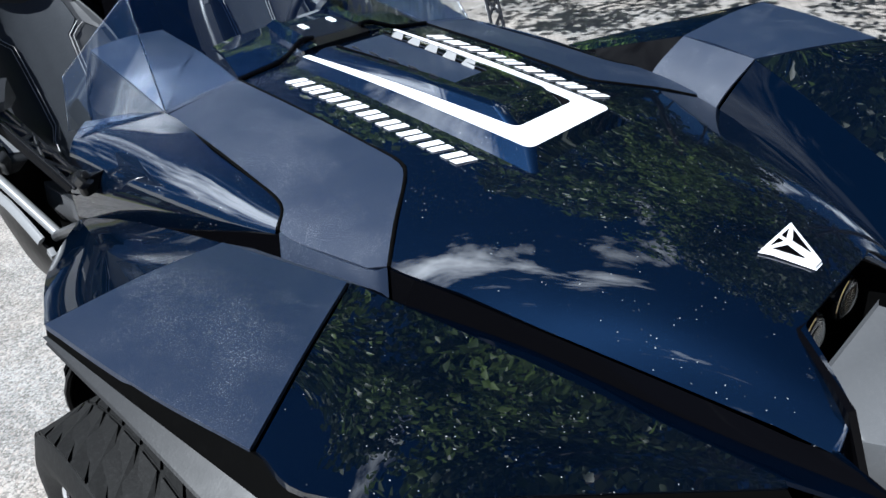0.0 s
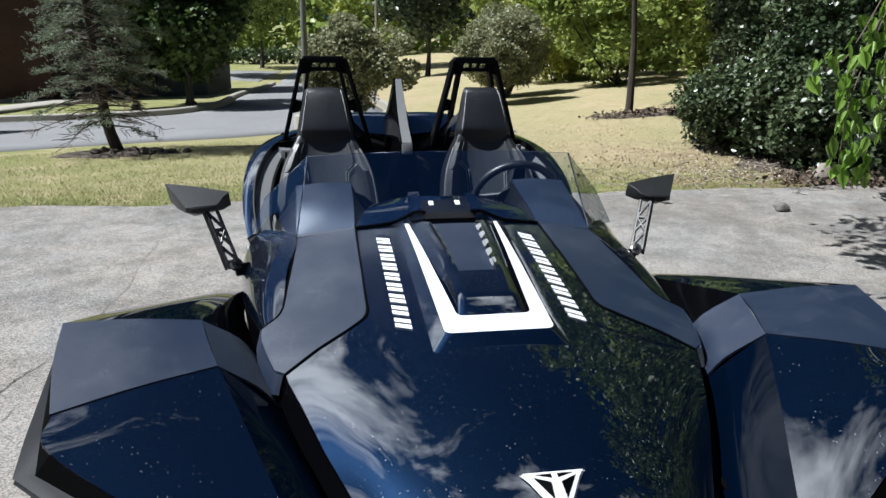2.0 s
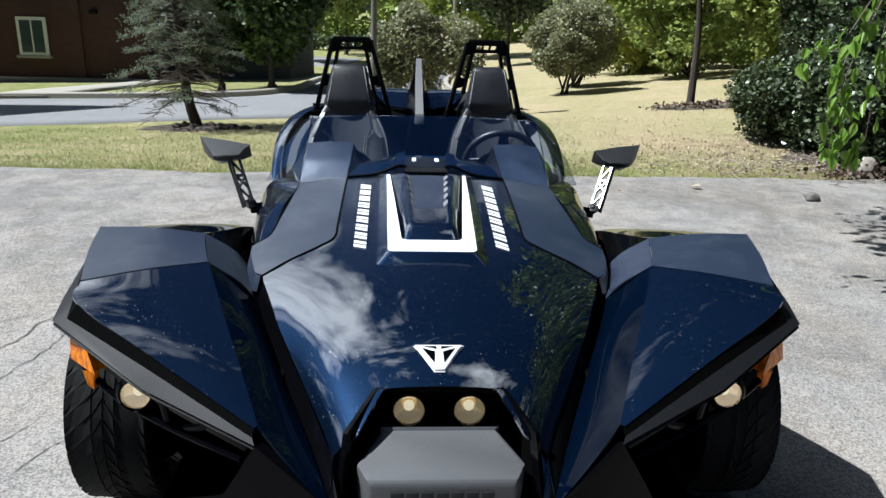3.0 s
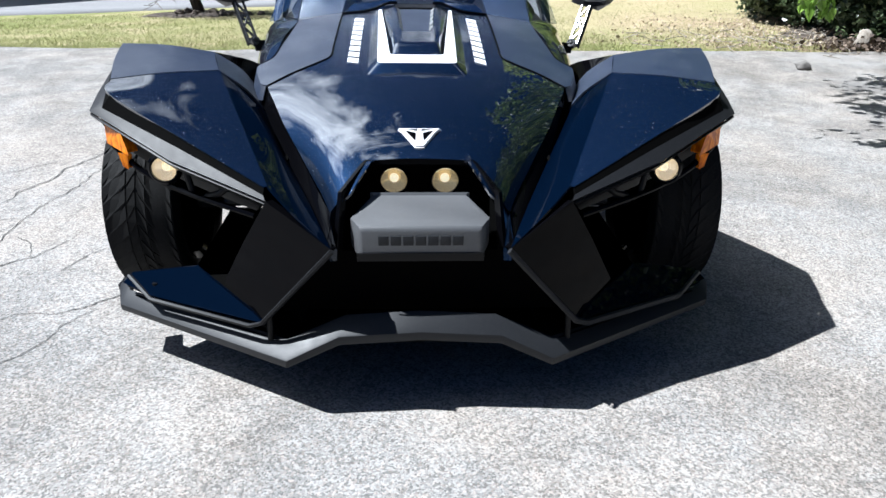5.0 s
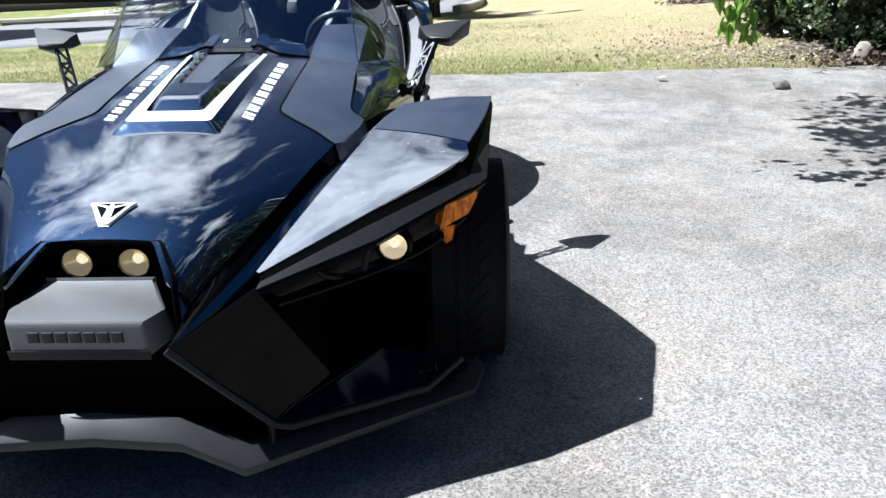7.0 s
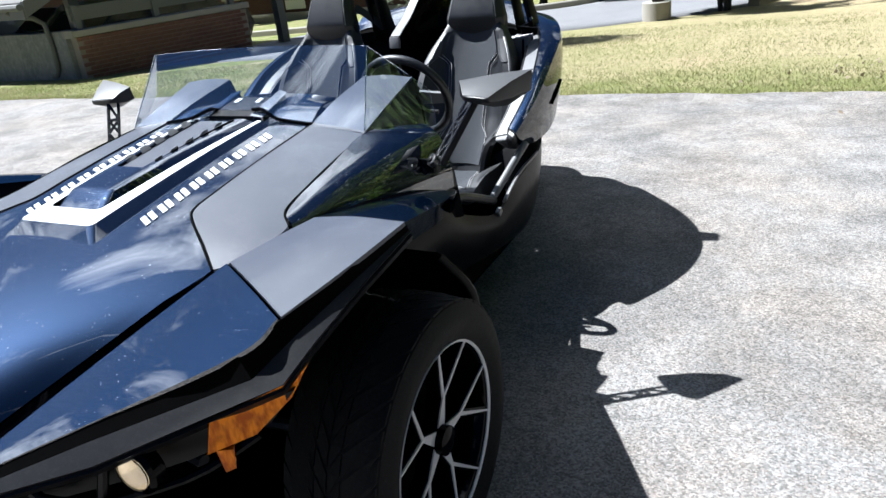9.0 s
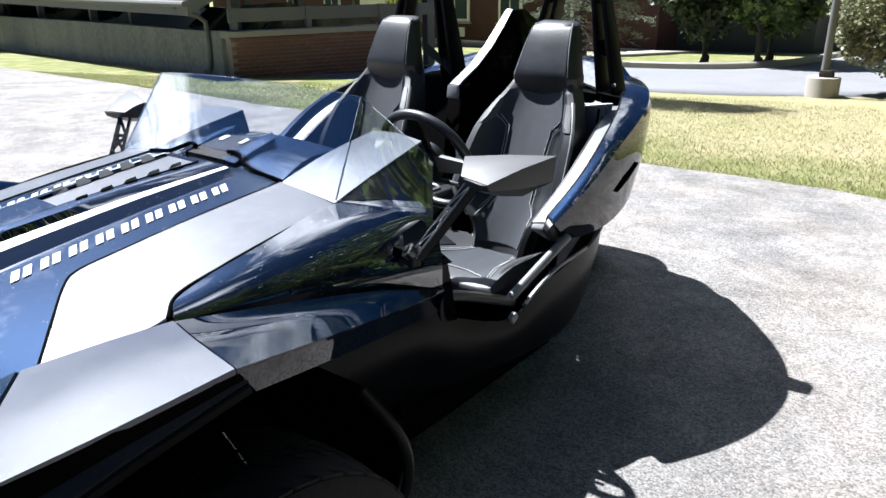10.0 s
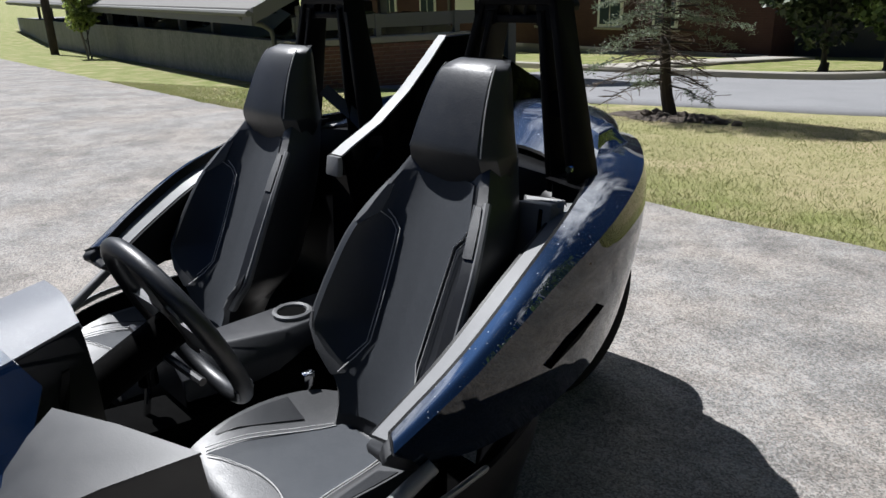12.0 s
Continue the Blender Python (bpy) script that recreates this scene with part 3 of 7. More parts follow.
def leaf_mesh(name, pts, size, material, aspect=0.42, droop=0.35, spread=0.35, parent=None):
    """Folded four-cornered leaves at the given points, turned at random."""
    n = len(pts)
    d = RNG.normal(size=(n, 3))
    d[:, 2] = d[:, 2] * 0.6 - droop
    d /= np.linalg.norm(d, axis=1)[:, None]
    u = RNG.normal(size=(n, 3)) + np.array((0, 0, 0.9))
    side = np.cross(d, u)
    side /= np.linalg.norm(side, axis=1)[:, None] + 1e-9
    nrm = np.cross(side, d)
    s = (size * (1 + spread * RNG.uniform(-1, 1, n)))[:, None]
    v = np.empty((n, 4, 3))
    v[:, 0] = pts
    v[:, 1] = pts + d * s * 0.45 - side * s * aspect + nrm * s * 0.12
    v[:, 2] = pts + d * s
    v[:, 3] = pts + d * s * 0.45 + side * s * aspect + nrm * s * 0.12
    me = bpy.data.meshes.new(name)
    me.vertices.add(4 * n)
    me.vertices.foreach_set("co", v.ravel())
    idx = np.arange(n)[:, None] * 4 + np.array((0, 1, 2, 0, 2, 3))
    me.loops.add(6 * n)
    me.loops.foreach_set("vertex_index", idx.ravel())
    me.polygons.add(2 * n)
    me.polygons.foreach_set("loop_start", np.arange(0, 6 * n, 3))
    me.update(calc_edges=True)
    me.materials.append(material)
    ob = new(name, me)
    ob.parent = parent
    return ob


def clumps(centres, radii, per, flat=0.8, shell=0.55):
    """Points in uneven clumps round the given centres, denser towards their outsides."""
    out = []
    for c, r in zip(centres, radii):
        d = RNG.normal(size=(per, 3))
        d /= np.linalg.norm(d, axis=1)[:, None]
        k = shell + (1 - shell) * RNG.uniform(0, 1, per) ** 0.6
        out.append(np.asarray(c) + d * (r * k)[:, None] * np.array((1, 1, flat)))
    return np.concatenate(out)


def crown_centres(n, size, core=0.35):
    d = RNG.normal(size=(n, 3))
    d /= np.linalg.norm(d, axis=1)[:, None]
    return d * np.asarray(size) * (core + (1 - core) * RNG.uniform(0, 1, n)[:, None] ** 0.5)


def limb(a, b, r0, r1, wob=0.1, steps_n=3):
    a, b = Vector(a), Vector(b)
    pts = [a.lerp(b, i / steps_n) + Vector(RNG.normal(size=3) * wob * (0 < i < steps_n)) for i in range(steps_n + 1)]
    return tube(pts, lambda t: r0 + (r1 - r0) * t, 7, 2)


def tree(name, x, y, height, trunk_h, size, n_clumps, per, leaf, mat, label, r=0.09, lean=0.0, clump_r=0.6, category="tree", bark=None):
    z = fall(x, y) - 0.05
    t = thing(name, (x, y, z), label, category)
    top = Vector((lean, 0.05, trunk_h + (height - trunk_h) * 0.5))
    bm = tube([(0, 0, 0), (lean * 0.2 + 0.03, 0.02, trunk_h * 0.5), (lean * 0.6, -0.02, trunk_h), top], lambda q: r * (1.25 - 0.95 * q) if q > 0.06 else r * 1.3, 10, 4)
    mid = np.array((lean, 0, (height + trunk_h) / 2 + 0.1))
    cs = crown_centres(n_clumps, size) + mid
    for c in cs[:: max(1, n_clumps // 10)]:
        s = Vector((lean * 0.6, 0, trunk_h * 0.8)).lerp(top, RNG.uniform(0.1, 0.9))
        join(bm, limb(s, c, r * 0.38, 0.012, 0.12))
    part("trunk", bm, bark or BARK, t)
    leaf_mesh("crown", clumps(cs, RNG.uniform(0.6, 1.2, n_clumps) * clump_r, per), leaf, mat, parent=t)
    return t


def shrub(name, x, y, size, n_clumps, per, leaf, mat, label, stems=5, lift=0.3, clump_r=0.35, core=0.55, category="shrub"):
    z = fall(x, y) - 0.04
    t = thing(name, (x, y, z), label, category)
    mid = np.array((0, 0, lift + size[2]))
    cs = crown_centres(n_clumps, size, core) + mid
    cs[:, 2] = np.maximum(cs[:, 2], 0.15 + lift * 0.5)
    for i in range(stems):
        a = 2 * math.pi * i / stems
        part("stem", limb((0.07 * math.cos(a), 0.07 * math.sin(a), 0), cs[i * n_clumps // stems], 0.035, 0.01, 0.06), BARK, t)
    leaf_mesh("foliage", clumps(cs, RNG.uniform(0.6, 1.2, n_clumps) * clump_r, per), leaf, mat, parent=t)
    return t


# ---- the three-wheeled roadster ----
car = thing("three_wheeler", (0, 0, 0), "glossy navy and black open three-wheeled roadster parked on grey asphalt", "vehicle")
RIDGE = spline([(0, -0.74, 0.598), (0, -0.61, 0.667), (0, -0.5, 0.715), (0, -0.3, 0.768), (0, -0.1, 0.803), (0, 0.08, 0.832), (0, 0.35, 0.872), (0, 0.64, 0.905), (0, 0.8, 0.925)], 6)
RIDGE_Y, RIDGE_Z = [p.y for p in RIDGE], [p.z for p in RIDGE]


EDGE_Y, EDGE_X = (-0.74, -0.712, -0.6, -0.5, -0.4, -0.3, -0.2, -0.1, -0.082), (0.236, 0.245, 0.292, 0.340, 0.384, 0.428, 0.464, 0.500, 0.507)


def crown(x, y, up=0.0):
    """The bonnet's curved top at (x, y): a shallow arch whose sides roll over towards the nose."""
    arch = float(np.interp(y, (-0.3, -0.2, -0.1, 0.0), (0.36, 0.285, 0.236, 0.21)))
    roll = float(np.interp(y, (-0.7, -0.6, -0.5, -0.4, -0.3, -0.2), (0.045, 0.056, 0.049, 0.032, 0.006, 0.0)))
    return Vector((x, y, float(np.interp(y, RIDGE_Y, RIDGE_Z)) - arch * x * x - roll * min(abs(x) / float(np.interp(y, EDGE_Y, EDGE_X)), 1.0) ** 9 + up))


def bonnet_grid():
    rows = [(-0.607, -0.712, 0.245), (-0.56, -0.64, 0.274), (-0.5, -0.55, 0.316), (-0.4, -0.43, 0.370), (-0.3, -0.32, 0.420), (-0.2, -0.2, 0.464), (-0.12, -0.11, 0.496),
            (-0.095, -0.082, 0.502), (-0.02, -0.02, 0.425), (0.05, 0.05, 0.335), (0.085, 0.085, 0.303), (0.2, 0.2, 0.3), (0.35, 0.35, 0.3), (0.5, 0.5, 0.3), (0.64, 0.635, 0.3)]
    grid = []
    for yc, ye, w in rows:
        line = []
        for i in range(-22, 23):
            u = i / 22
            g = min(max((abs(u) - 0.54) / 0.25, 0), 1) if yc < -0.45 else abs(u) ** 2
            line.append(crown(u * w, yc + (ye - yc) * g))
        grid.append(line)
    return grid


part("bonnet", sheet(bonnet_grid(), 0.008), PAINT, car, "glossy navy bonnet with fine dust")

for s in (1, -1):
    # textured side panel of the bonnet
    inner = spline([(0.507, -0.077, 0), (0.43, -0.015, 0), (0.345, 0.052, 0), (0.309, 0.10, 0), (0.306, 0.2, 0), (0.306, 0.42, 0), (0.306, 0.641, 0)], 3)
    outer = spline([(0.53, -0.055, 0), (0.56, 0.05, 0), (0.568, 0.13, 0), (0.525, 0.185, 0), (0.512, 0.3, 0), (0.50, 0.46, 0), (0.487, 0.652, 0)], 3)
    grid = [[crown(a.x + (b.x - a.x) * k / 6, a.y + (b.y - a.y) * k / 6, 0.002) for k in range(7)] for a, b in zip(inner, outer)]
    part("side_panel", sheet([[Vector((p.x * s, p.y, p.z)) for p in r] for r in grid], 0.009), MATTE, car, "textured black bonnet side panel")
    # folded lip under the panel's front edge
    top = [crown(*p) for p in ((0.507, -0.079), (0.53, -0.056), (0.56, 0.05), (0.57, 0.13))]
    part("panel_lip", patch([[p + Vector((0.002, -0.002, 0.001)) for p in top], [p + Vector((0.014, -0.012, -0.045)) for p in top]], 3, 1, 0.006, s, (-1, 0, 0)), MATTE, car)
    # glossy cowl side behind it
    part("cowl_side", patch([
        [(0.519, 0.178, 0.790), (0.513, 0.42, 0.832), (0.492, 0.665, 0.861), (0.60, 0.845, 0.838)],
        [(0.550, 0.160, 0.780), (0.575, 0.41, 0.806), (0.590, 0.65, 0.820), (0.645, 0.842, 0.800)],
        [(0.572, 0.145, 0.757), (0.615, 0.38, 0.755), (0.650, 0.62, 0.745), (0.680, 0.83, 0.720)],
        [(0.574, 0.140, 0.700), (0.620, 0.36, 0.680), (0.660, 0.60, 0.660), (0.690, 0.82, 0.640)]], 5, 4, 0.008, s, (-1, 0, -0.5)), PAINT, car, "glossy navy side cowl")
    part("cowl_seam", tube([crown(x, y, 0.001) for x, y in ((0.569, 0.135), (0.524, 0.187), (0.512, 0.3), (0.50, 0.46), (0.489, 0.652))], 0.0035, 6, 4, s), CAVITY, car)
    part("bonnet_seam", tube([crown(x, y, 0.0005) for x, y in ((0.505, -0.0795), (0.43, -0.0175), (0.343, 0.050), (0.3045, 0.098), (0.303, 0.2), (0.303, 0.42), (0.303, 0.641))], 0.0035, 6, 4, s), CAVITY, car)
    # wall between bonnet edge and fender trough
    edge = [crown(0.245, -0.712), crown(0.316, -0.55), crown(0.420, -0.32), crown(0.504, -0.08), crown(0.57, 0.13), Vector((0.63, 0.40, 0.72)), Vector((0.69, 0.8, 0.64))]
    foot = [(0.232, -0.845, 0.502), (0.310, -0.66, 0.530), (0.418, -0.40, 0.600), (0.51, -0.12, 0.675), (0.575, 0.12, 0.69), (0.63, 0.40, 0.66), (0.68, 0.8, 0.60)]
    part("bonnet_flank", patch([[p + Vector((0, 0, -0.006)) for p in edge], foot], 3, 3, 0.006, s, (-1, 0, 0)), GLOSS, car)

# ---- fenders ----
for s in (1, -1):
    fender = tagged(new("front_fender"), "angular navy fender over a front wheel")
    fender.parent = car
    seam = [(0.640, -0.154, 0.817), (0.78, -0.25, 0.828), (0.915, -0.339, 0.827)]
    part("gloss_panel", patch([[(p[0] - 0.004, p[1] - 0.006, p[2] - 0.001) for p in seam],
                               [(0.565, -0.335, 0.758), (0.73, -0.385, 0.7835), (0.889, -0.432, 0.803)],
                               [(0.485, -0.522, 0.689), (0.575, -0.545, 0.703), (0.660, -0.567, 0.713)],
                               [(0.410, -0.700, 0.622), (0.414, -0.704, 0.6215), (0.418, -0.708, 0.621)]], 5, 6, 0.008, s), PAINT, fender)
    part("textured_panel", patch([seam, [(0.675, -0.04, 0.828), (0.81, -0.11, 0.850), (0.958, -0.17, 0.853)], [(0.702, 0.071, 0.832), (0.845, 0.02, 0.864), (0.985, -0.008, 0.873)]], 5, 5, 0.009, s), MATTE, fender, "textured black fender top")
    part("rear_panel", patch([[(0.703, 0.075, 0.830), (0.846, 0.024, 0.862), (0.985, -0.004, 0.871)],
                              [(0.690, 0.30, 0.775), (0.80, 0.28, 0.800), (0.915, 0.25, 0.802)],
                              [(0.685, 0.56, 0.710), (0.75, 0.55, 0.722), (0.815, 0.53, 0.716)],
                              [(0.678, 0.82, 0.630), (0.69, 0.82, 0.630), (0.70, 0.815, 0.626)]], 5, 6, 0.008, s), FLANK, fender)
    part("rear_skirt", patch([[(0.985, -0.004, 0.868), (0.915, 0.25, 0.799), (0.815, 0.53, 0.713), (0.70, 0.815, 0.623)],
                              [(0.975, 0.03, 0.815), (0.90, 0.27, 0.745), (0.80, 0.54, 0.66), (0.69, 0.80, 0.565)]], 4, 2, 0.008, s, (-1, 0, -0.3)), FLANK, fender)
    # step coloured near-black for the shade in the gap, and the raised lip round the outer edge
    rim = [(0.985, -0.008, 0.869), (0.958, -0.17, 0.849), (0.915, -0.339, 0.823), (0.889, -0.432, 0.799), (0.660, -0.567, 0.709), (0.418, -0.708, 0.617)]
    lip_in = [(0.986, 0.004, 0.850), (0.962, -0.17, 0.823), (0.934, -0.337, 0.790), (0.915, -0.438, 0.764), (0.664, -0.583, 0.687), (0.420, -0.720, 0.603)]
    lip_out = [(0.990, 0.01, 0.848), (0.976, -0.17, 0.813), (0.966, -0.335, 0.776), (0.960, -0.420, 0.750), (0.690, -0.607, 0.662), (0.413, -0.735, 0.592)]
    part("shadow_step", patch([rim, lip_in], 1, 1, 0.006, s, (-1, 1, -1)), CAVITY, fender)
    part("edge_lip", patch([lip_in, lip_out], 1, 1, 0.010, s, (0, 0, -1)), LIP, fender, "weathered grey lip along the fender edge")
    low = [(p[0] - 0.012, p[1] + 0.012, p[2] - 0.030) for p in lip_out]
    part("lip_face", patch([[(p[0], p[1], p[2] - 0.011) for p in lip_out], low], 1, 1, 0.006, s, (-1, 1, 0)), PLASTIC, fender)
    # inner faces towards the bonnet
    part("inner_top", patch([[(0.702, 0.071, 0.831), (0.640, -0.154, 0.816)], [(0.62, 0.10, 0.765), (0.560, -0.125, 0.745)], [(0.575, 0.12, 0.69), (0.515, -0.11, 0.677)]], 3, 3, 0.006, s, (1, 0, -1)), MATTE, fender)
    part("inner_panel", patch([[(0.638, -0.158, 0.815), (0.565, -0.337, 0.757), (0.485, -0.522, 0.688), (0.409, -0.702, 0.621)],
                               [(0.570, -0.135, 0.745), (0.47, -0.35, 0.69), (0.395, -0.57, 0.622), (0.325, -0.775, 0.560)],
                               [(0.513, -0.115, 0.675), (0.41, -0.40, 0.615), (0.305, -0.66, 0.55), (0.234, -0.847, 0.503)]], 4, 4, 0.006, s, (1, 0, -1)), NAVY, fender)
    part("inner_rear", patch([[(0.702, 0.075, 0.830), (0.690, 0.30, 0.774), (0.685, 0.56, 0.709), (0.678, 0.82, 0.629)],
                              [(0.575, 0.12, 0.69), (0.63, 0.40, 0.66), (0.66, 0.6, 0.63), (0.675, 0.81, 0.60)]], 4, 2, 0.006, s, (1, 0, -1)), GLOSS, fender)
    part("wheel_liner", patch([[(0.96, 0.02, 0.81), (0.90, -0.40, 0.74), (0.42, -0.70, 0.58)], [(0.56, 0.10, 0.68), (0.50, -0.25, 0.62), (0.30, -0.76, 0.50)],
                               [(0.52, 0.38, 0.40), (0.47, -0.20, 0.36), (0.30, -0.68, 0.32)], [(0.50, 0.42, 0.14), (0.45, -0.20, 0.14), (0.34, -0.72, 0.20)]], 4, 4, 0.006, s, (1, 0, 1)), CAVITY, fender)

# ---- front lamps ----
for s in (1, -1):
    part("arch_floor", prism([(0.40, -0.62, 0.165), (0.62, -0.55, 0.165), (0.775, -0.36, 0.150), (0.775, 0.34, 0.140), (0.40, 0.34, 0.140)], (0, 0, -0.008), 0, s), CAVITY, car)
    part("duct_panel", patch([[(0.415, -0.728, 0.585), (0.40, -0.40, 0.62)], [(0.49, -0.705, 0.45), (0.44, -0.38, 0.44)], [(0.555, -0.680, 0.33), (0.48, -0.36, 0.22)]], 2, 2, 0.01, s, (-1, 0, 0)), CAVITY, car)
    lamp = tagged(new("headlamp"), "small round projector headlamp in a black housing")
    lamp.parent = car
    part("housing", patch([[(0.950, -0.385, 0.715), (0.80, -0.462, 0.660), (0.62, -0.575, 0.615), (0.425, -0.700, 0.572)],
                           [(0.905, -0.41, 0.655), (0.76, -0.475, 0.590), (0.62, -0.56, 0.560), (0.45, -0.675, 0.540)]], 2, 2, 0.012, s, (0, 1, 0.2)), PLASTIC, lamp)
    part("housing_rail", tube([(0.90, -0.435, 0.650), (0.82, -0.49, 0.600), (0.74, -0.535, 0.572), (0.62, -0.607, 0.553), (0.45, -0.70, 0.535)], 0.009, 8, 2, s), GLOSS, lamp)
    part("housing_strut", tube([(0.668, -0.57, 0.648), (0.655, -0.575, 0.600), (0.645, -0.582, 0.558)], 0.010, 8, 2, s), PLASTIC, lamp)
    part("lower_strut", tube([(0.53, -0.63, 0.60), (0.555, -0.63, 0.575), (0.60, -0.605, 0.556)], 0.010, 8, 2, s), PLASTIC, lamp)
    aim = look((0.722 * s, -0.546, 0.621), (0.76 * s, -3, 0.66)) @ pose(0, 0, 0, 180)
    part("reflector", turned([(0.034, 0.012), (0.026, 0.004), (0.014, -0.004), (0.001, -0.007), (0.001, -0.010), (0.034, -0.010)], aim, 28), BULB, lamp)
    part("bulb", disc(0.010, 0.006, aim @ pose(0, 0, -0.006), 16, 0.006), GLOW, lamp)
    part("bezel", turned([(0.034, -0.012), (0.048, -0.012), (0.048, 0.012), (0.040, 0.020), (0.034, 0.016)], aim, 32), GLOSS, lamp)
    part("lens", disc(0.034, 0.003, aim @ pose(0, 0, 0.017), 28, 0.007), LENS, lamp)
    marker = tagged(new("turn_signal"), "amber turn signal under the fender edge")
    marker.parent = car
    part("amber_lens", prism([(0.842, -0.497, 0.645), (0.856, -0.490, 0.702), (0.930, -0.428, 0.735), (0.952, -0.345, 0.742), (0.938, -0.385, 0.700), (0.908, -0.452, 0.666)], (-0.022, 0.03, 0), 0.004, s), AMBER, marker)
    part("lower_reflector", prism([(0.874, -0.478, 0.641), (0.848, -0.488, 0.639), (0.852, -0.484, 0.596), (0.867, -0.477, 0.602)], (-0.01, 0.015, 0), 0.002, s), AMBER, marker)

# ---- nose ----
mouth = [Vector(p) for p in ((-0.208, -0.705, 0.60), (-0.142, -0.602, 0.650), (0.142, -0.602, 0.650), (0.208, -0.705, 0.60), (0.215, -0.745, 0.45), (-0.215, -0.745, 0.45))]
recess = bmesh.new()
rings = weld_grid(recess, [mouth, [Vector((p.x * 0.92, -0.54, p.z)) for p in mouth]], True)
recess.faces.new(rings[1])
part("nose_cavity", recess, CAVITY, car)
for s in (1, -1):
    part("nose_rim", patch([[(0.0, -0.609, 0.668), (0.148, -0.607, 0.662), (0.212, -0.718, 0.610), (0.226, -0.775, 0.47)],
                            [(0.0, -0.603, 0.650), (0.140, -0.600, 0.645), (0.200, -0.705, 0.598), (0.214, -0.755, 0.46)]], 1, 2, 0.012, s, (0, 1, 0)), GLOSS, car)
    part("nose_cheek", prism([(0.212, -0.718, 0.590), (0.246, -0.714, 0.552), (0.244, -0.80, 0.510), (0.236, -0.845, 0.47), (0.224, -0.80, 0.45), (0.224, -0.76, 0.47)], (0, 0.03, -0.01), 0.004, s), PAINT, car)
    fog = tagged(new("fog_lamp"), "round fog lamp with a warm reflector")
    fog.parent = car
    aim = pose(0.0725 * s, -0.585, 0.602, 90)
    part("reflector", turned([(0.037, 0.012), (0.029, 0.005), (0.015, -0.003), (0.001, -0.006), (0.001, -0.010), (0.037, -0.010)], aim, 32), WARM, fog)
    part("bulb", disc(0.011, 0.006, aim @ pose(0, 0, -0.005), 16, 0.006), GLOW, fog)
    part("bezel", turned([(0.036, -0.01), (0.045, -0.01), (0.045, 0.012), (0.041, 0.020), (0.036, 0.016)], aim, 32), GLOSS, fog)
    part("lens", disc(0.037, 0.003, aim @ pose(0, 0, 0.021), 32, 0.012), LENS, fog)
part("undertray", prism([(-0.40, -0.80, 0.20), (0.40, -0.80, 0.20), (0.88, -0.53, 0.20), (0.70, -0.36, 0.18), (0.45, -0.30, 0.16), (-0.45, -0.30, 0.16), (-0.70, -0.36, 0.18), (-0.88, -0.53, 0.20)], (0, 0, -0.012)), CAVITY, car)
nose = part("nose_block", soften(loft([
    [Vector(p) for p in ((-0.133, -0.640, 0.575), (0.133, -0.640, 0.575), (0.135, -0.60, 0.45), (-0.135, -0.60, 0.45))],
    [Vector(p) for p in ((-0.190, -0.735, 0.543), (0.190, -0.735, 0.543), (0.195, -0.70, 0.45), (-0.195, -0.70, 0.45))],
    [Vector(p) for p in ((-0.165, -0.795, 0.545), (0.165, -0.795, 0.545), (0.165, -0.800, 0.452), (-0.165, -0.800, 0.452))],
    [Vector(p) for p in ((-0.158, -0.803, 0.535), (0.158, -0.803, 0.535), (0.158, -0.807, 0.462), (-0.158, -0.807, 0.462))]]), 0.006), NOSE, car, "grey moulded nose block")
part("nose_chin", prism([(-0.169, -0.8085, 0.472), (0.169, -0.8085, 0.472), (0.169, -0.807, 0.448), (-0.169, -0.807, 0.448)], (0, -0.002, 0), 0.0008), PLASTIC, nose, "black lower edge of the nose block")
for i in range(7):
    part("nose_mark", prism([(-0.112 + i * 0.033, -0.806, 0.494), (-0.086 + i * 0.033, -0.806, 0.494), (-0.086 + i * 0.033, -0.8045, 0.520), (-0.112 + i * 0.033, -0.8045, 0.520)], (0, -0.0035, 0), 0.001), SPLIT, nose)
part("lower_grille", prism([(-0.26, -0.70, 0.45), (0.26, -0.70, 0.45), (0.40, -0.70, 0.24), (-0.40, -0.70, 0.24)], (0, 0.04, 0)), CAVITY, car)
lines = {"a": [(0, -0.800, 0.293), (0.207, -0.813, 0.289), (0.372, -0.800, 0.205), (0.90, -0.505, 0.205), (0.930, -0.44, 0.222)],
         "b": [(0, -0.848, 0.250), (0.222, -0.862, 0.246), (0.368, -0.872, 0.176), (0.925, -0.545, 0.176), (0.955, -0.455, 0.195)],
         "c": [(0, -0.846, 0.222), (0.222, -0.860, 0.218), (0.368, -0.868, 0.150), (0.925, -0.540, 0.152), (0.953, -0.455, 0.172)],
         "d": [(0, -0.790, 0.236), (0.207, -0.80, 0.232), (0.372, -0.785, 0.156), (0.89, -0.50, 0.158), (0.920, -0.44, 0.18)]}
section = [[Vector(lines[k][i]) for k in "abcd"] for i in range(5)]
section = [[Vector((-p.x, p.y, p.z)) for p in sec] for sec in reversed(section[1:])] + section
part("front_splitter", soften(loft(section), 0.004, 2, 30), SPLIT, car, "grey plastic front splitter close to the ground")
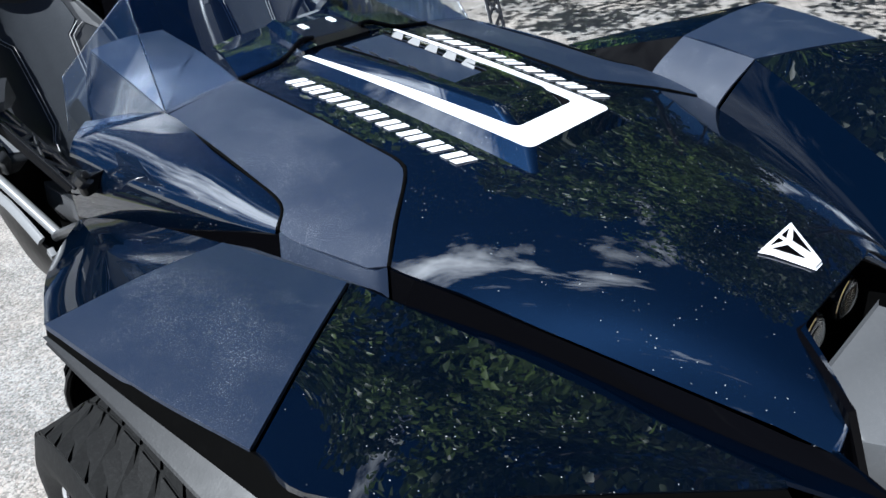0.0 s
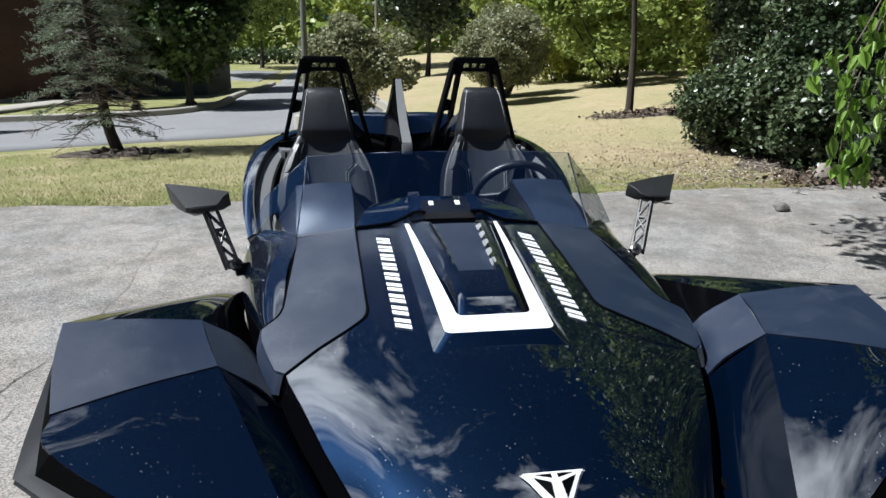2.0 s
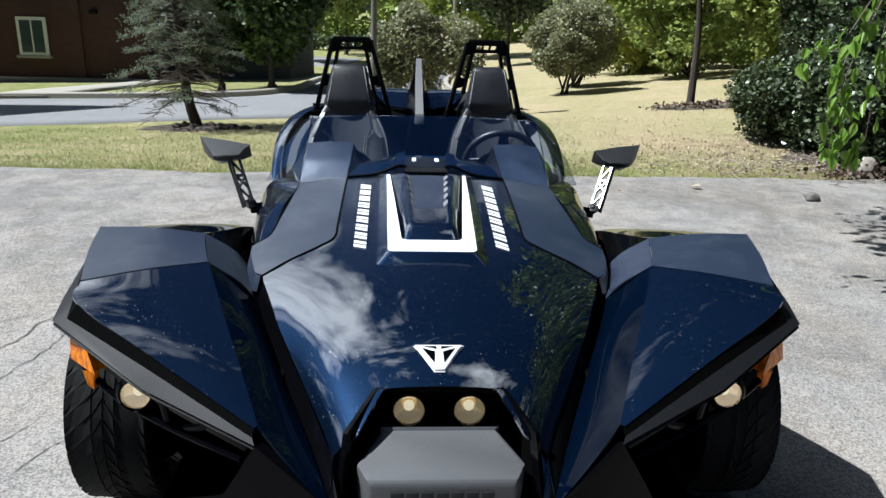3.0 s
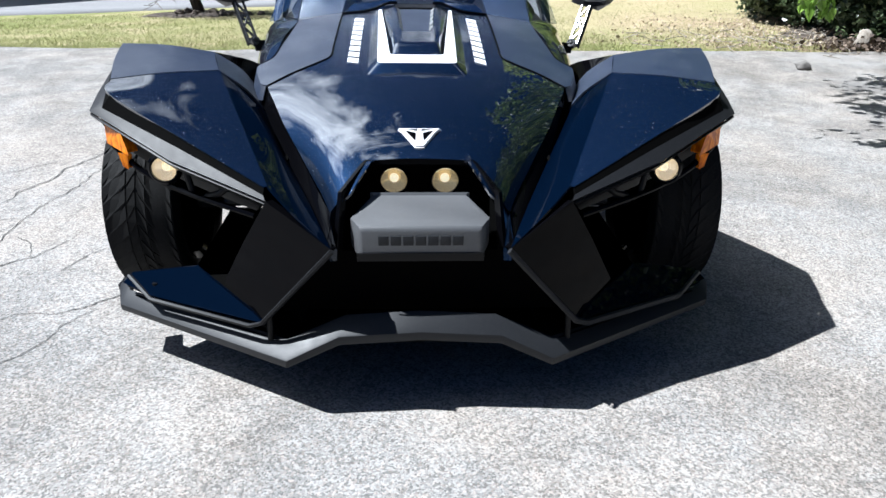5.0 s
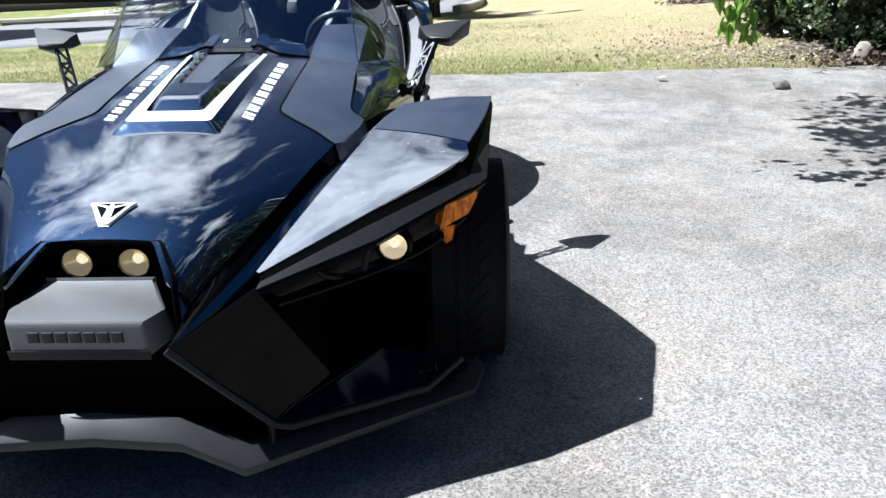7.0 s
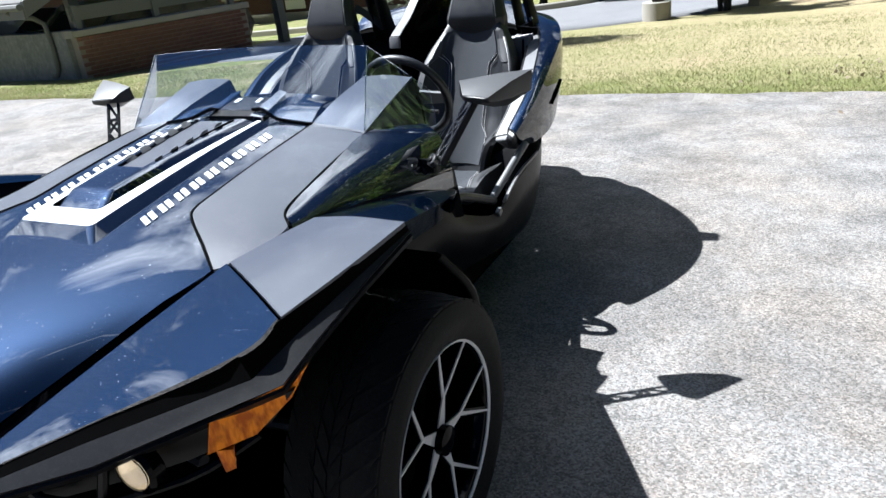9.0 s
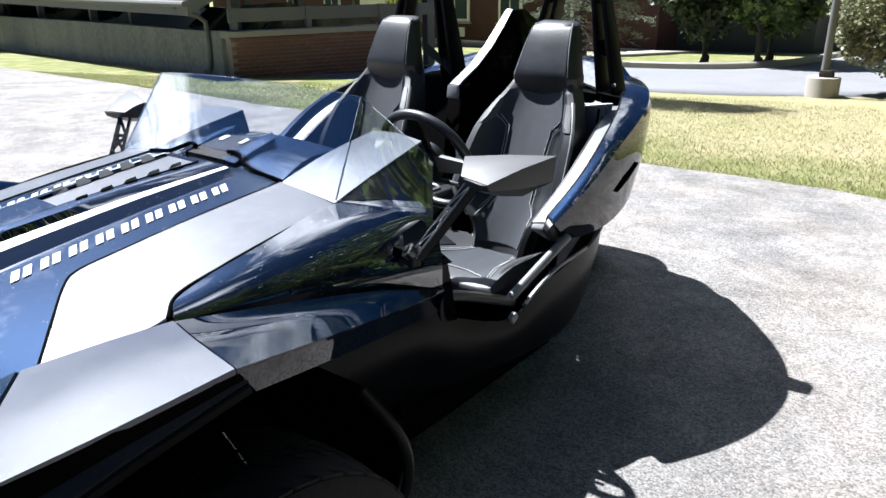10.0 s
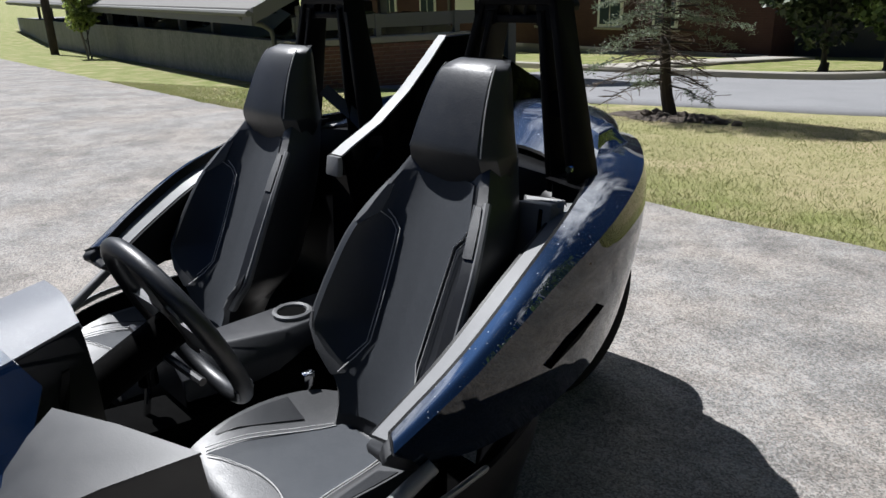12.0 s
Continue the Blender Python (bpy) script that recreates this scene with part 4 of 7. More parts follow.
for s in (1, -1):
    part("corner_blade", patch([[(0.234, -0.849, 0.503), (0.325, -0.79, 0.548), (0.412, -0.735, 0.590)],
                                [(0.335, -0.825, 0.385), (0.405, -0.775, 0.43), (0.485, -0.715, 0.465)],
                                [(0.437, -0.795, 0.258), (0.49, -0.745, 0.29), (0.559, -0.686, 0.326)]], 1, 1, 0.03, s, (0, 1, 0)), GLOSS, car, "gloss black angular corner blade")
    part("blade_inner", patch([[(0.232, -0.846, 0.500), (0.435, -0.792, 0.255)], [(0.23, -0.72, 0.46), (0.40, -0.70, 0.235)]], 2, 2, 0.008, s, (1, 0, 0)), GLOSS, car)
    part("lower_wing", soften(loft([flip(((0.881, -0.515, 0.268), (0.676, -0.541, 0.304), (0.472, -0.765, 0.281), (0.437, -0.797, 0.258), (0.80, -0.605, 0.242), (0.905, -0.53, 0.246)), s),
                                    flip(((0.881, -0.505, 0.242), (0.676, -0.52, 0.262), (0.472, -0.745, 0.245), (0.437, -0.78, 0.232), (0.80, -0.59, 0.218), (0.902, -0.52, 0.222)), s)]), 0.004), NAVY, car, "navy lower front winglet")
    part("blade_frame", tube([(0.230, -0.856, 0.500), (0.437, -0.806, 0.258), (0.475, -0.793, 0.243), (0.80, -0.618, 0.232), (0.890, -0.522, 0.262)], 0.0095, 6, 1, s, 0.7), LIP, car, "dark grey edge bar under the corner blade")
    for q in ((0.42, -0.78), (0.80, -0.565)):
        part("splitter_post", tube([(q[0], q[1], 0.26), (q[0], q[1] - 0.01, 0.19)], 0.009, 8, 1, s), PLASTIC, car)
    for a, b in (((0.30, -0.12, 0.36), (0.80, -0.02, 0.30)), ((0.30, 0.18, 0.36), (0.80, 0.02, 0.30)), ((0.32, -0.10, 0.52), (0.80, 0.0, 0.46)), ((0.36, -0.30, 0.46), (0.62, -0.34, 0.44))):
        part("suspension_arm", tube([a, b], 0.015, 8, 1, s), STEEL, car)

# badge: three plain chrome strokes round a triangle
badge = part("bonnet_badge", prism([crown(0.060, -0.497, 0.003), crown(-0.060, -0.497, 0.003), crown(-0.048, -0.512, 0.003), crown(-0.012, -0.572, 0.003), crown(0.012, -0.572, 0.003), crown(0.048, -0.512, 0.003)], (0, 0, 0.006), 0.002), SILVER, car, "chrome triangular bonnet emblem")
for k in (-1, 1):
    for tri in (((0.041 * k, -0.509), (0.010 * k, -0.521), (0.012 * k, -0.553)), ((0.036 * k, -0.5035), (0.006 * k, -0.5035), (0.006 * k, -0.512))):
        part("badge_facet", prism([crown(*q, 0.0085) for q in tri], (0, 0, 0.0012)), GLOSS, badge)

# ---- bonnet scoop ----
def ring(y0, y1, front, rear, up0, up1, r=0.02):
    """An outline on the bonnet, rounded in front: from the rear right round the front to the rear left."""
    side = [(rear + (front - rear) * k / 8, y1 + (y0 + r - y1) * k / 8) for k in range(9)]
    bend = [(front - r + r * math.cos(a), y0 + r - r * math.sin(a)) for a in (math.pi / 2 * j / 5 for j in range(1, 6))]
    half = side + bend
    full = half + [(-x, y) for x, y in reversed(half)]
    return [crown(x, y, up0 + (up1 - up0) * (y - y0) / (y1 - y0)) for x, y in full]


base, rim1 = ring(-0.112, 0.60, 0.166, 0.176, 0.0, 0.0, 0.012), ring(-0.078, 0.60, 0.134, 0.150, 0.024, 0.014, 0.02)
rim2, rim3 = ring(-0.012, 0.595, 0.094, 0.138, 0.026, 0.016, 0.02), ring(-0.004, 0.59, 0.088, 0.134, 0.014, 0.008, 0.02)
scoop = part("bonnet_scoop", sheet([base, rim1], 0.003), PAINT, car, "raised navy scoop in the middle of the bonnet")
part("white_trim", sheet([[p + Vector((0, 0, 0.001)) for p in rim1], [p + Vector((0, 0, 0.001)) for p in rim2]], 0.004), DECAL, scoop, "white horseshoe trim round the scoop")
part("inner_wall", sheet([rim2, rim3], 0.003), GLOSS, scoop)
rim4, rim5 = ring(0.045, 0.585, 0.078, 0.108, 0.040, 0.022, 0.02), ring(0.065, 0.58, 0.062, 0.095, 0.044, 0.026, 0.015)
part("scoop_top", sheet([rim3, rim4, rim5, [Vector((p.x * 0.75, p.y * 0.96 + 0.012, p.z + 0.001)) for p in rim5]], 0.003), PAINT, scoop)
fills = [[crown(x * w, y, 0.043 - 0.02 * (y - 0.07)) for x in (-1, -0.5, 0, 0.5, 1)] for y, w in ((0.075, 0.048), (0.19, 0.055), (0.21, 0.055), (0.40, 0.066), (0.56, 0.075))]
part("scoop_plate", sheet(fills[:2], 0.003), PAINT, scoop)
part("scoop_floor", sheet([[p + Vector((0, 0, -0.010)) for p in r] for r in fills[1:]], 0.003), MATTE, scoop, "sunken textured black plate")
for s in (1, -1):
    wall = [crown(x * s, y, 0.042 - 0.02 * (y - 0.07)) for x, y in ((0.055, 0.2), (0.066, 0.40), (0.075, 0.56))]
    part("vent_slot", sheet([wall, [p + Vector((-0.006 * s, 0, -0.014)) for p in wall]], 0.003), CAVITY, scoop)
    for i in range(5):
        y = 0.235 + i * 0.062
        x = 0.057 + 0.05 * (y - 0.2)
        q = [crown(x * s, y, 0.041), crown(x * s, y + 0.026, 0.041), crown((x - 0.010) * s, y + 0.034, 0.030), crown((x - 0.010) * s, y - 0.004, 0.030)]
        part("vent_tooth", prism(q, (0.003 * s, 0, 0.003)), GREY, scoop)
# lettering on both sides, as slanted plain bars
for s in (1, -1):
    for i in range(9):
        y = 0.005 + i * 0.061
        x0, x1 = 0.202 + 0.004 * i / 8, 0.241 + 0.004 * i / 8
        skew = 0.010 * s
        for a, b in ((0.0, 0.017), (0.025, 0.042)):
            q = [crown(x0 * s, y + a + skew, 0.0015), crown(x1 * s, y + a - skew, 0.0015), crown(x1 * s, y + b - skew, 0.0015), crown(x0 * s, y + b + skew, 0.0015)]
            part("decal_bar", prism(q, (0, 0, 0.0012)), DECAL, car)

# ---- cowl, dash and wind deflector ----
part("cowl_centre", patch([[(-0.30, 0.645, 0.884), (-0.18, 0.64, 0.898), (0, 0.64, 0.905), (0.18, 0.64, 0.898), (0.30, 0.645, 0.884)],
                           [(-0.26, 0.78, 0.915), (-0.15, 0.75, 0.925), (0, 0.75, 0.93), (0.15, 0.75, 0.925), (0.26, 0.78, 0.915)],
                           [(-0.20, 0.95, 0.90), (-0.12, 0.90, 0.925), (0, 0.89, 0.93), (0.12, 0.90, 0.925), (0.20, 0.95, 0.90)]], 4, 4, 0.008), PAINT, car, "navy cowl between the dash humps")
part("cowl_cap", soften(loft([[Vector(p) for p in ((-0.085, 0.635, 0.918), (0.085, 0.635, 0.918), (0.07, 0.76, 0.945), (-0.07, 0.76, 0.945))],
                              [Vector(p) for p in ((-0.09, 0.63, 0.90), (0.09, 0.63, 0.90), (0.08, 0.77, 0.915), (-0.08, 0.77, 0.915))]]), 0.004), PLASTIC, car)
for s in (1, -1):
    part("cap_tab", block((0.016, 0.03, 0.003), pose(0.045 * s, 0.735, 0.9425, 12)), PAPER, car)
    part("cowl_arm", prism([(0.088, 0.63, 0.920), (0.125, 0.635, 0.915), (0.115, 0.79, 0.955), (0.085, 0.80, 0.960)], (0, 0, -0.03), 0.004, s), PAINT, car)
    part("hump_top", patch([[(0.306, 0.644, 0.886), (0.40, 0.648, 0.874), (0.487, 0.655, 0.860)],
                            [(0.300, 0.80, 0.926), (0.395, 0.80, 0.922), (0.490, 0.80, 0.906)],
                            [(0.300, 0.995, 0.962), (0.395, 0.995, 0.965), (0.493, 0.982, 0.958)]], 4, 4, 0.012, s), MATTE, car, "textured black dash hump")
    part("hump_outer", patch([[(0.487, 0.657, 0.857), (0.491, 0.80, 0.902), (0.495, 0.982, 0.952)], [(0.56, 0.80, 0.845), (0.565, 0.87, 0.85), (0.53, 0.98, 0.88)], [(0.58, 0.84, 0.70), (0.58, 0.90, 0.70), (0.53, 0.98, 0.72)]], 2, 2, 0.008, s, (-1, 0, 0)), PLASTIC, car)
    part("hump_inner", patch([[(0.302, 0.648, 0.88), (0.298, 0.80, 0.922), (0.298, 0.995, 0.958)], [(0.25, 0.78, 0.905), (0.22, 0.90, 0.86), (0.22, 0.98, 0.80)]], 3, 2, 0.008, s, (1, 0, 0)), PLASTIC, car)
    part("dash_face", patch([[(0.22, 0.96, 0.89), (0.300, 0.978, 0.938), (0.493, 0.966, 0.934), (0.56, 0.92, 0.85)], [(0.20, 0.90, 0.70), (0.30, 0.90, 0.70), (0.50, 0.90, 0.70), (0.58, 0.90, 0.70)]], 2, 2, 0.01, s, (0, -1, 0)), CAVITY, car)
shield = tagged(new("wind_deflector"), "low tinted clear acrylic wind deflector")
shield.parent = car
front_pane = part("front_pane", patch([[(-0.487, 0.660, 0.866), (-0.30, 0.655, 0.892), (0, 0.66, 0.915), (0.30, 0.655, 0.892), (0.487, 0.660, 0.866)],
                          [(-0.448, 0.804, 1.095), (-0.26, 0.81, 1.103), (0, 0.815, 1.105), (0.26, 0.81, 1.103), (0.448, 0.804, 1.095)]], 2, 2, 0.004, 1, (0, 1, 0)), SHIELD, shield)
front_pane.visible_shadow = False
for s in (1, -1):
    side_pane = part("side_pane", patch([[(0.489, 0.662, 0.866), (0.643, 0.842, 0.828)], [(0.450, 0.806, 1.094), (0.600, 0.900, 0.936)]], 3, 3, 0.004, s, (-1, 0, 0)), SHIELD, shield)
    side_pane.visible_shadow = False
    part("pane_edge", tube([(0.488, 0.660, 0.866), (0.449, 0.804, 1.096)], 0.0022, 6, 1, s), SHIELD, shield)
    part("cowl_bead", tube([(0.302, 0.645, 0.889), (0.20, 0.640, 0.902), (0.155, 0.645, 0.915), (0.11, 0.66, 0.932), (0.075, 0.655, 0.932)], 0.006, 8, 3, s), GLOSS, car)

# ---- mirrors ----
for s in (1, -1):
    mirror = tagged(new("door_mirror"), "black wedge-shaped mirror on a slotted stalk")
    mirror.parent = car
    rear = [Vector(p) for p in ((0.715, 0.882, 0.963), (0.82, 0.915, 0.975), (0.932, 0.948, 0.981), (0.922, 0.957, 0.918), (0.850, 0.935, 0.874), (0.709, 0.886, 0.918))]
    fore = [Vector(p) for p in ((0.750, 0.820, 0.932), (0.800, 0.803, 0.933), (0.843, 0.794, 0.930), (0.847, 0.800, 0.915), (0.808, 0.812, 0.907), (0.755, 0.827, 0.914))]
    waist = [a.lerp(b, 0.5) + Vector((0, 0, 0.004 if i < 3 else -0.006)) for i, (a, b) in enumerate(zip(fore, rear))]
    tip = sum(fore, Vector()) / 6
    part("shell", soften(loft([flip([p.lerp(tip, 0.4) + Vector((0, -0.006, 0)) for p in fore], s), flip(fore, s), flip(waist, s), flip(rear, s)]), 0.006, 3, 22), SATIN, mirror, smooth=28)
    part("top_cap", sheet([flip([p + Vector((0, 0, 0.002)) for p in row[:3]], s) for row in (fore, waist, rear)], 0.003), SATIN, mirror, "satin grey upper face")
    mean = sum(rear, Vector()) / 6
    part("glass", loft([flip([p.lerp(mean, 0.10) + Vector((-0.001, 0.002 + e, 0)) for p in rear], s) for e in (0, 0.003)]), MIRROR, mirror)
    # a flat slotted arm that faces forwards and inwards
    foot, head = Vector((0.692, 0.709, 0.757)), Vector((0.772, 0.835, 0.930))
    along = (head - foot).normalized()
    across = along.cross(Vector((-0.47, -0.60, 0.64))).normalized()
    facing = across.cross(along).normalized()
    for a0, w0, a1, w1, half in ((-0.02, -0.019, 1.0, -0.019, 0.0045), (-0.02, 0.019, 1.0, 0.019, 0.0045), (0.97, -0.023, 0.97, 0.023, 0.006), (0.62, -0.017, 0.90, 0.017, 0.004), (0.60, 0.018, 0.60, -0.018, 0.005), (0.36, -0.017, 0.60, 0.017, 0.004), (0.36, 0.017, 0.58, -0.017, 0.004), (0.10, -0.017, 0.34, 0.017, 0.004), (0.06, -0.02, 0.06, 0.02, 0.010)):
        p, q = foot.lerp(head, a0) + across * w0, foot.lerp(head, a1) + across * w1
        wide = (q - p).normalized().cross(facing) * half
        bar = loft([flip([p - wide + facing * e, p + wide + facing * e, q + wide + facing * e, q - wide + facing * e], s) for e in (-0.007, 0.0)])
        part("stalk_bar", soften(bar, 0.0015, 1), STALK, mirror)
    part("stalk_back", soften(loft([flip([p + facing * e for p in (foot + across * 0.019, foot + across * 0.024, head + across * 0.024, head + across * 0.019)], s) for e in (-0.022, -0.002)]), 0.002), PLASTIC, mirror)
    hub = pose(*flip([foot], s)[0]) @ Vector(flip([facing], s)[0]).to_track_quat("Z", "Y").to_matrix().to_4x4()
    part("pivot", disc(0.020, 0.020, hub, 20, 0.003), STALK, mirror)
    part("pivot_bolt", disc(0.010, 0.026, hub, 12, 0.002), PLASTIC, mirror)
    part("stalk_foot", soften(loft([flip([(0.632, 0.700, 0.772), (0.695, 0.700, 0.762), (0.698, 0.735, 0.752), (0.636, 0.74, 0.762)], s), flip([(0.634, 0.705, 0.728), (0.690, 0.705, 0.720), (0.692, 0.735, 0.715), (0.636, 0.74, 0.722)], s)]), 0.006), PLASTIC, mirror)


# ---- wheels ----
def wheel(x, y, radius, width, rim_r, side, treads=38):
    """A tyre with cut grooves on a five-twin-spoke wheel; its face looks along side * x."""
    w = tagged(new("wheel"), "low-profile black tyre on a black and machined alloy wheel")
    w.parent = car
    m = pose(x, y, radius, 0, 90 * side, 0)
    h, c = width / 2, radius
    prof = [(rim_r, -h * 0.86), (rim_r + 0.03, -h * 0.99), (c - 0.035, -h), (c - 0.008, -h * 0.90), (c, -h * 0.6), (c, h * 0.6), (c - 0.008, h * 0.90), (c - 0.035, h), (rim_r + 0.03, h * 0.99), (rim_r, h * 0.86)]
    tyre = part("tyre", turned(prof, m, 64), RUBBER, w)
    blocks = bmesh.new()
    for row, (za, zb, lean) in enumerate(((-0.88, -0.27, 0.34), (-0.23, -0.02, 0.13), (0.02, 0.23, -0.13), (0.27, 0.88, -0.34))):
        for i in range(treads):
            shift = (0.0, 0.36, 0.49, 0.36)[row]
            a0, a1 = 2 * math.pi * (i + 0.10) / treads + shift, 2 * math.pi * (i + 0.90) / treads + shift
            quad = [(a0, za * h), (a1, za * h), (a1 + lean, zb * h), (a0 + lean, zb * h)]
            drop = lambda z: -0.006 if abs(z) > 0.8 * h else 0.0
            loops = [[Vector(((c + up + drop(z)) * math.cos(a), (c + up + drop(z)) * math.sin(a), z)) for a, z in quad] for up in (-0.004, 0.005)]
            vs = [[blocks.verts.new(p) for p in lp] for lp in loops]
            blocks.faces.new(vs[1])
            for k in range(4):
                blocks.faces.new((vs[0][k], vs[0][(k + 1) % 4], vs[1][(k + 1) % 4], vs[1][k]))
    bmesh.ops.transform(blocks, matrix=m, verts=blocks.verts)
    tagged(part("tread", blocks, RUBBER, tyre, smooth=0), kind="stuff")
    part("barrel", turned([(rim_r + 0.004, -h * 0.9), (rim_r - 0.02, -h * 0.8), (rim_r - 0.024, h * 0.5), (rim_r - 0.010, h * 0.80), (rim_r + 0.004, h * 0.86)], m, 48), GLOSS, w)
    part("rim_edge", turned([(rim_r - 0.003, h * 0.84), (rim_r + 0.003, h * 0.86), (rim_r + 0.002, h * 0.90), (rim_r - 0.004, h * 0.87)], m, 64), SILVER, w)
    part("brake_disc", disc(rim_r * 0.90, 0.03, m @ pose(0, 0, -h * 0.2), 40), CAVITY, w)
    part("hub", disc(0.035, 0.03, m @ pose(0, 0, h * 0.60), 24, 0.006), GLOSS, w)
    for i in range(5):
        a = 2 * math.pi * (i + 0.25) / 5
        for mat, z, grow, depth in ((GLOSS, h * 0.38, 0.0035, 0.034), (SILVER, h * 0.38 + 0.034, 0.0, 0.0035)):
            for k in (-1, 1):
                p0, p1 = (0.028, a), (0.10, a)
                p2 = (rim_r - 0.004, a + k * 0.30)
                pts = [Vector((r * math.cos(q), r * math.sin(q), 0)) for r, q in (p0, p1, p2)]
                d1, d2 = (pts[1] - pts[0]).normalized(), (pts[2] - pts[1]).normalized()
                n1, n2 = Vector((-d1.y, d1.x, 0)), Vector((-d2.y, d2.x, 0))
                wd = (0.019 + grow, 0.009 + grow, 0.005 + grow) if mat is GLOSS else (0.017, 0.0055, 0.0024)
                lift = (0, 0.004, 0.022)
                out = [pts[0] + n1 * wd[0], pts[1] + n1 * wd[1], pts[2] + n2 * wd[2], pts[2] - n2 * wd[2], pts[1] - n1 * wd[1], pts[0] - n1 * wd[0]]
                hs = (lift[0], lift[1], lift[2], lift[2], lift[1], lift[0])
                zz = z + (0.0004 if k > 0 else 0)
                loops = [[m @ Vector((p.x, p.y, zz + q + e)) for p, q in zip(out, hs)] for e in (0, depth)]
                bm = bmesh.new()
                va, vb = [bm.verts.new(p) for p in loops[0]], [bm.verts.new(p) for p in loops[1]]
                for ids in ((0, 1, 4, 5), (1, 2, 3, 4)):
                    bm.faces.new([va[j] for j in ids])
                    bm.faces.new([vb[j] for j in ids])
                for j in range(6):
                    bm.faces.new((va[j], va[(j + 1) % 6], vb[(j + 1) % 6], vb[j]))
                part("spoke" if mat is GLOSS else "spoke_face", bm, mat, w, smooth=0)
    return w


wheel(0.912, 0.0, 0.330, 0.245, 0.232, 1)
wheel(-0.912, 0.0, 0.330, 0.245, 0.232, -1)
wheel(0.0, 2.62, 0.335, 0.30, 0.25, 1)
for s in (1, -1):
    part("wheel_well_arc", tube([(0.86, 0.35, 0.62), (0.92, 0.40, 0.50), (0.90, 0.43, 0.36), (0.82, 0.45, 0.22)], 0.012, 8, 4, s, 0.6), PLASTIC, car)
    part("mudguard", patch([[(0.45, 0.30, 0.66), (0.86, 0.34, 0.63)], [(0.45, 0.385, 0.48), (0.92, 0.405, 0.49)], [(0.45, 0.355, 0.14), (0.84, 0.36, 0.14)]], 2, 4, 0.008, s, (0, 1, 0)), CAVITY, car)

# ---- tub, sills and rails ----
part("floor_pan", soften(loft([[Vector(p) for p in ((-0.45, -0.55, z), (0.45, -0.55, z), (0.56, 0.40, z), (0.58, 0.90, z), (0.58, 1.55, z), (0.40, 1.85, z), (-0.40, 1.85, z), (-0.58, 1.55, z), (-0.58, 0.90, z), (-0.56, 0.40, z))] for z in (0.14, 0.225)]), 0.01), CAVITY, car)
part("firewall", prism([(-0.58, 0.80, 0.22), (0.58, 0.80, 0.22), (0.55, 0.74, 0.80), (-0.55, 0.74, 0.80)], (0, -0.03, 0)), CAVITY, car)
for s in (1, -1):
    part("lower_flank", patch([[(0.600, 0.42, 0.64), (0.655, 0.72, 0.60), (0.672, 0.92, 0.50), (0.700, 1.13, 0.428), (0.712, 1.30, 0.485), (0.712, 1.45, 0.508), (0.702, 1.60, 0.515), (0.665, 1.76, 0.535), (0.590, 1.88, 0.560)],
                               [(0.620, 0.44, 0.52), (0.672, 0.72, 0.52), (0.690, 0.92, 0.43), (0.708, 1.13, 0.365), (0.718, 1.30, 0.385), (0.716, 1.45, 0.395), (0.700, 1.60, 0.405), (0.650, 1.76, 0.435), (0.560, 1.90, 0.490)],
                               [(0.600, 0.46, 0.38), (0.650, 0.74, 0.43), (0.662, 0.92, 0.345), (0.672, 1.12, 0.275), (0.675, 1.36, 0.238), (0.668, 1.55, 0.240), (0.635, 1.71, 0.300), (0.575, 1.81, 0.385), (0.490, 1.90, 0.460)],
                               [(0.540, 0.46, 0.24), (0.560, 0.76, 0.25), (0.570, 0.92, 0.225), (0.575, 1.12, 0.205), (0.575, 1.36, 0.195), (0.565, 1.55, 0.200), (0.520, 1.70, 0.235), (0.460, 1.80, 0.310), (0.390, 1.88, 0.40)]], 4, 4, 0.01, s, (-1, 0, 0)), TUB, car, "satin black moulded lower flank")
    part("sill_tube", tube([(0.655, 0.80, 0.600), (0.660, 0.93, 0.562), (0.662, 1.05, 0.512), (0.664, 1.185, 0.452)], 0.016, 10, 2, s), STEEL, car)
    part("door_rail", tube([(0.662, 1.175, 0.462), (0.690, 1.31, 0.540), (0.714, 1.425, 0.604)], 0.0145, 12, 2, s), EDGEV, car, "bare grey side rail")
    part("sill_edge", tube([(0.706, 1.19, 0.452), (0.712, 1.27, 0.492), (0.715, 1.36, 0.516), (0.715, 1.46, 0.522), (0.706, 1.56, 0.520)], 0.015, 8, 3, s, 0.45), GREY, car)
    part("sill_stub", block((0.018, 0.03, 0.024), pose(0.703 * s, 1.135, 0.430, 30, 0, 0), 0.004), GREY, car)
    part("a_post", soften(loft([flip([(0.60, 0.80, 0.72), (0.68, 0.80, 0.70), (0.68, 0.86, 0.69), (0.60, 0.88, 0.71)], s), flip([(0.58, 0.86, 0.48), (0.67, 0.84, 0.46), (0.67, 0.93, 0.45), (0.58, 0.96, 0.47)], s)]), 0.008), GLOSS, car)

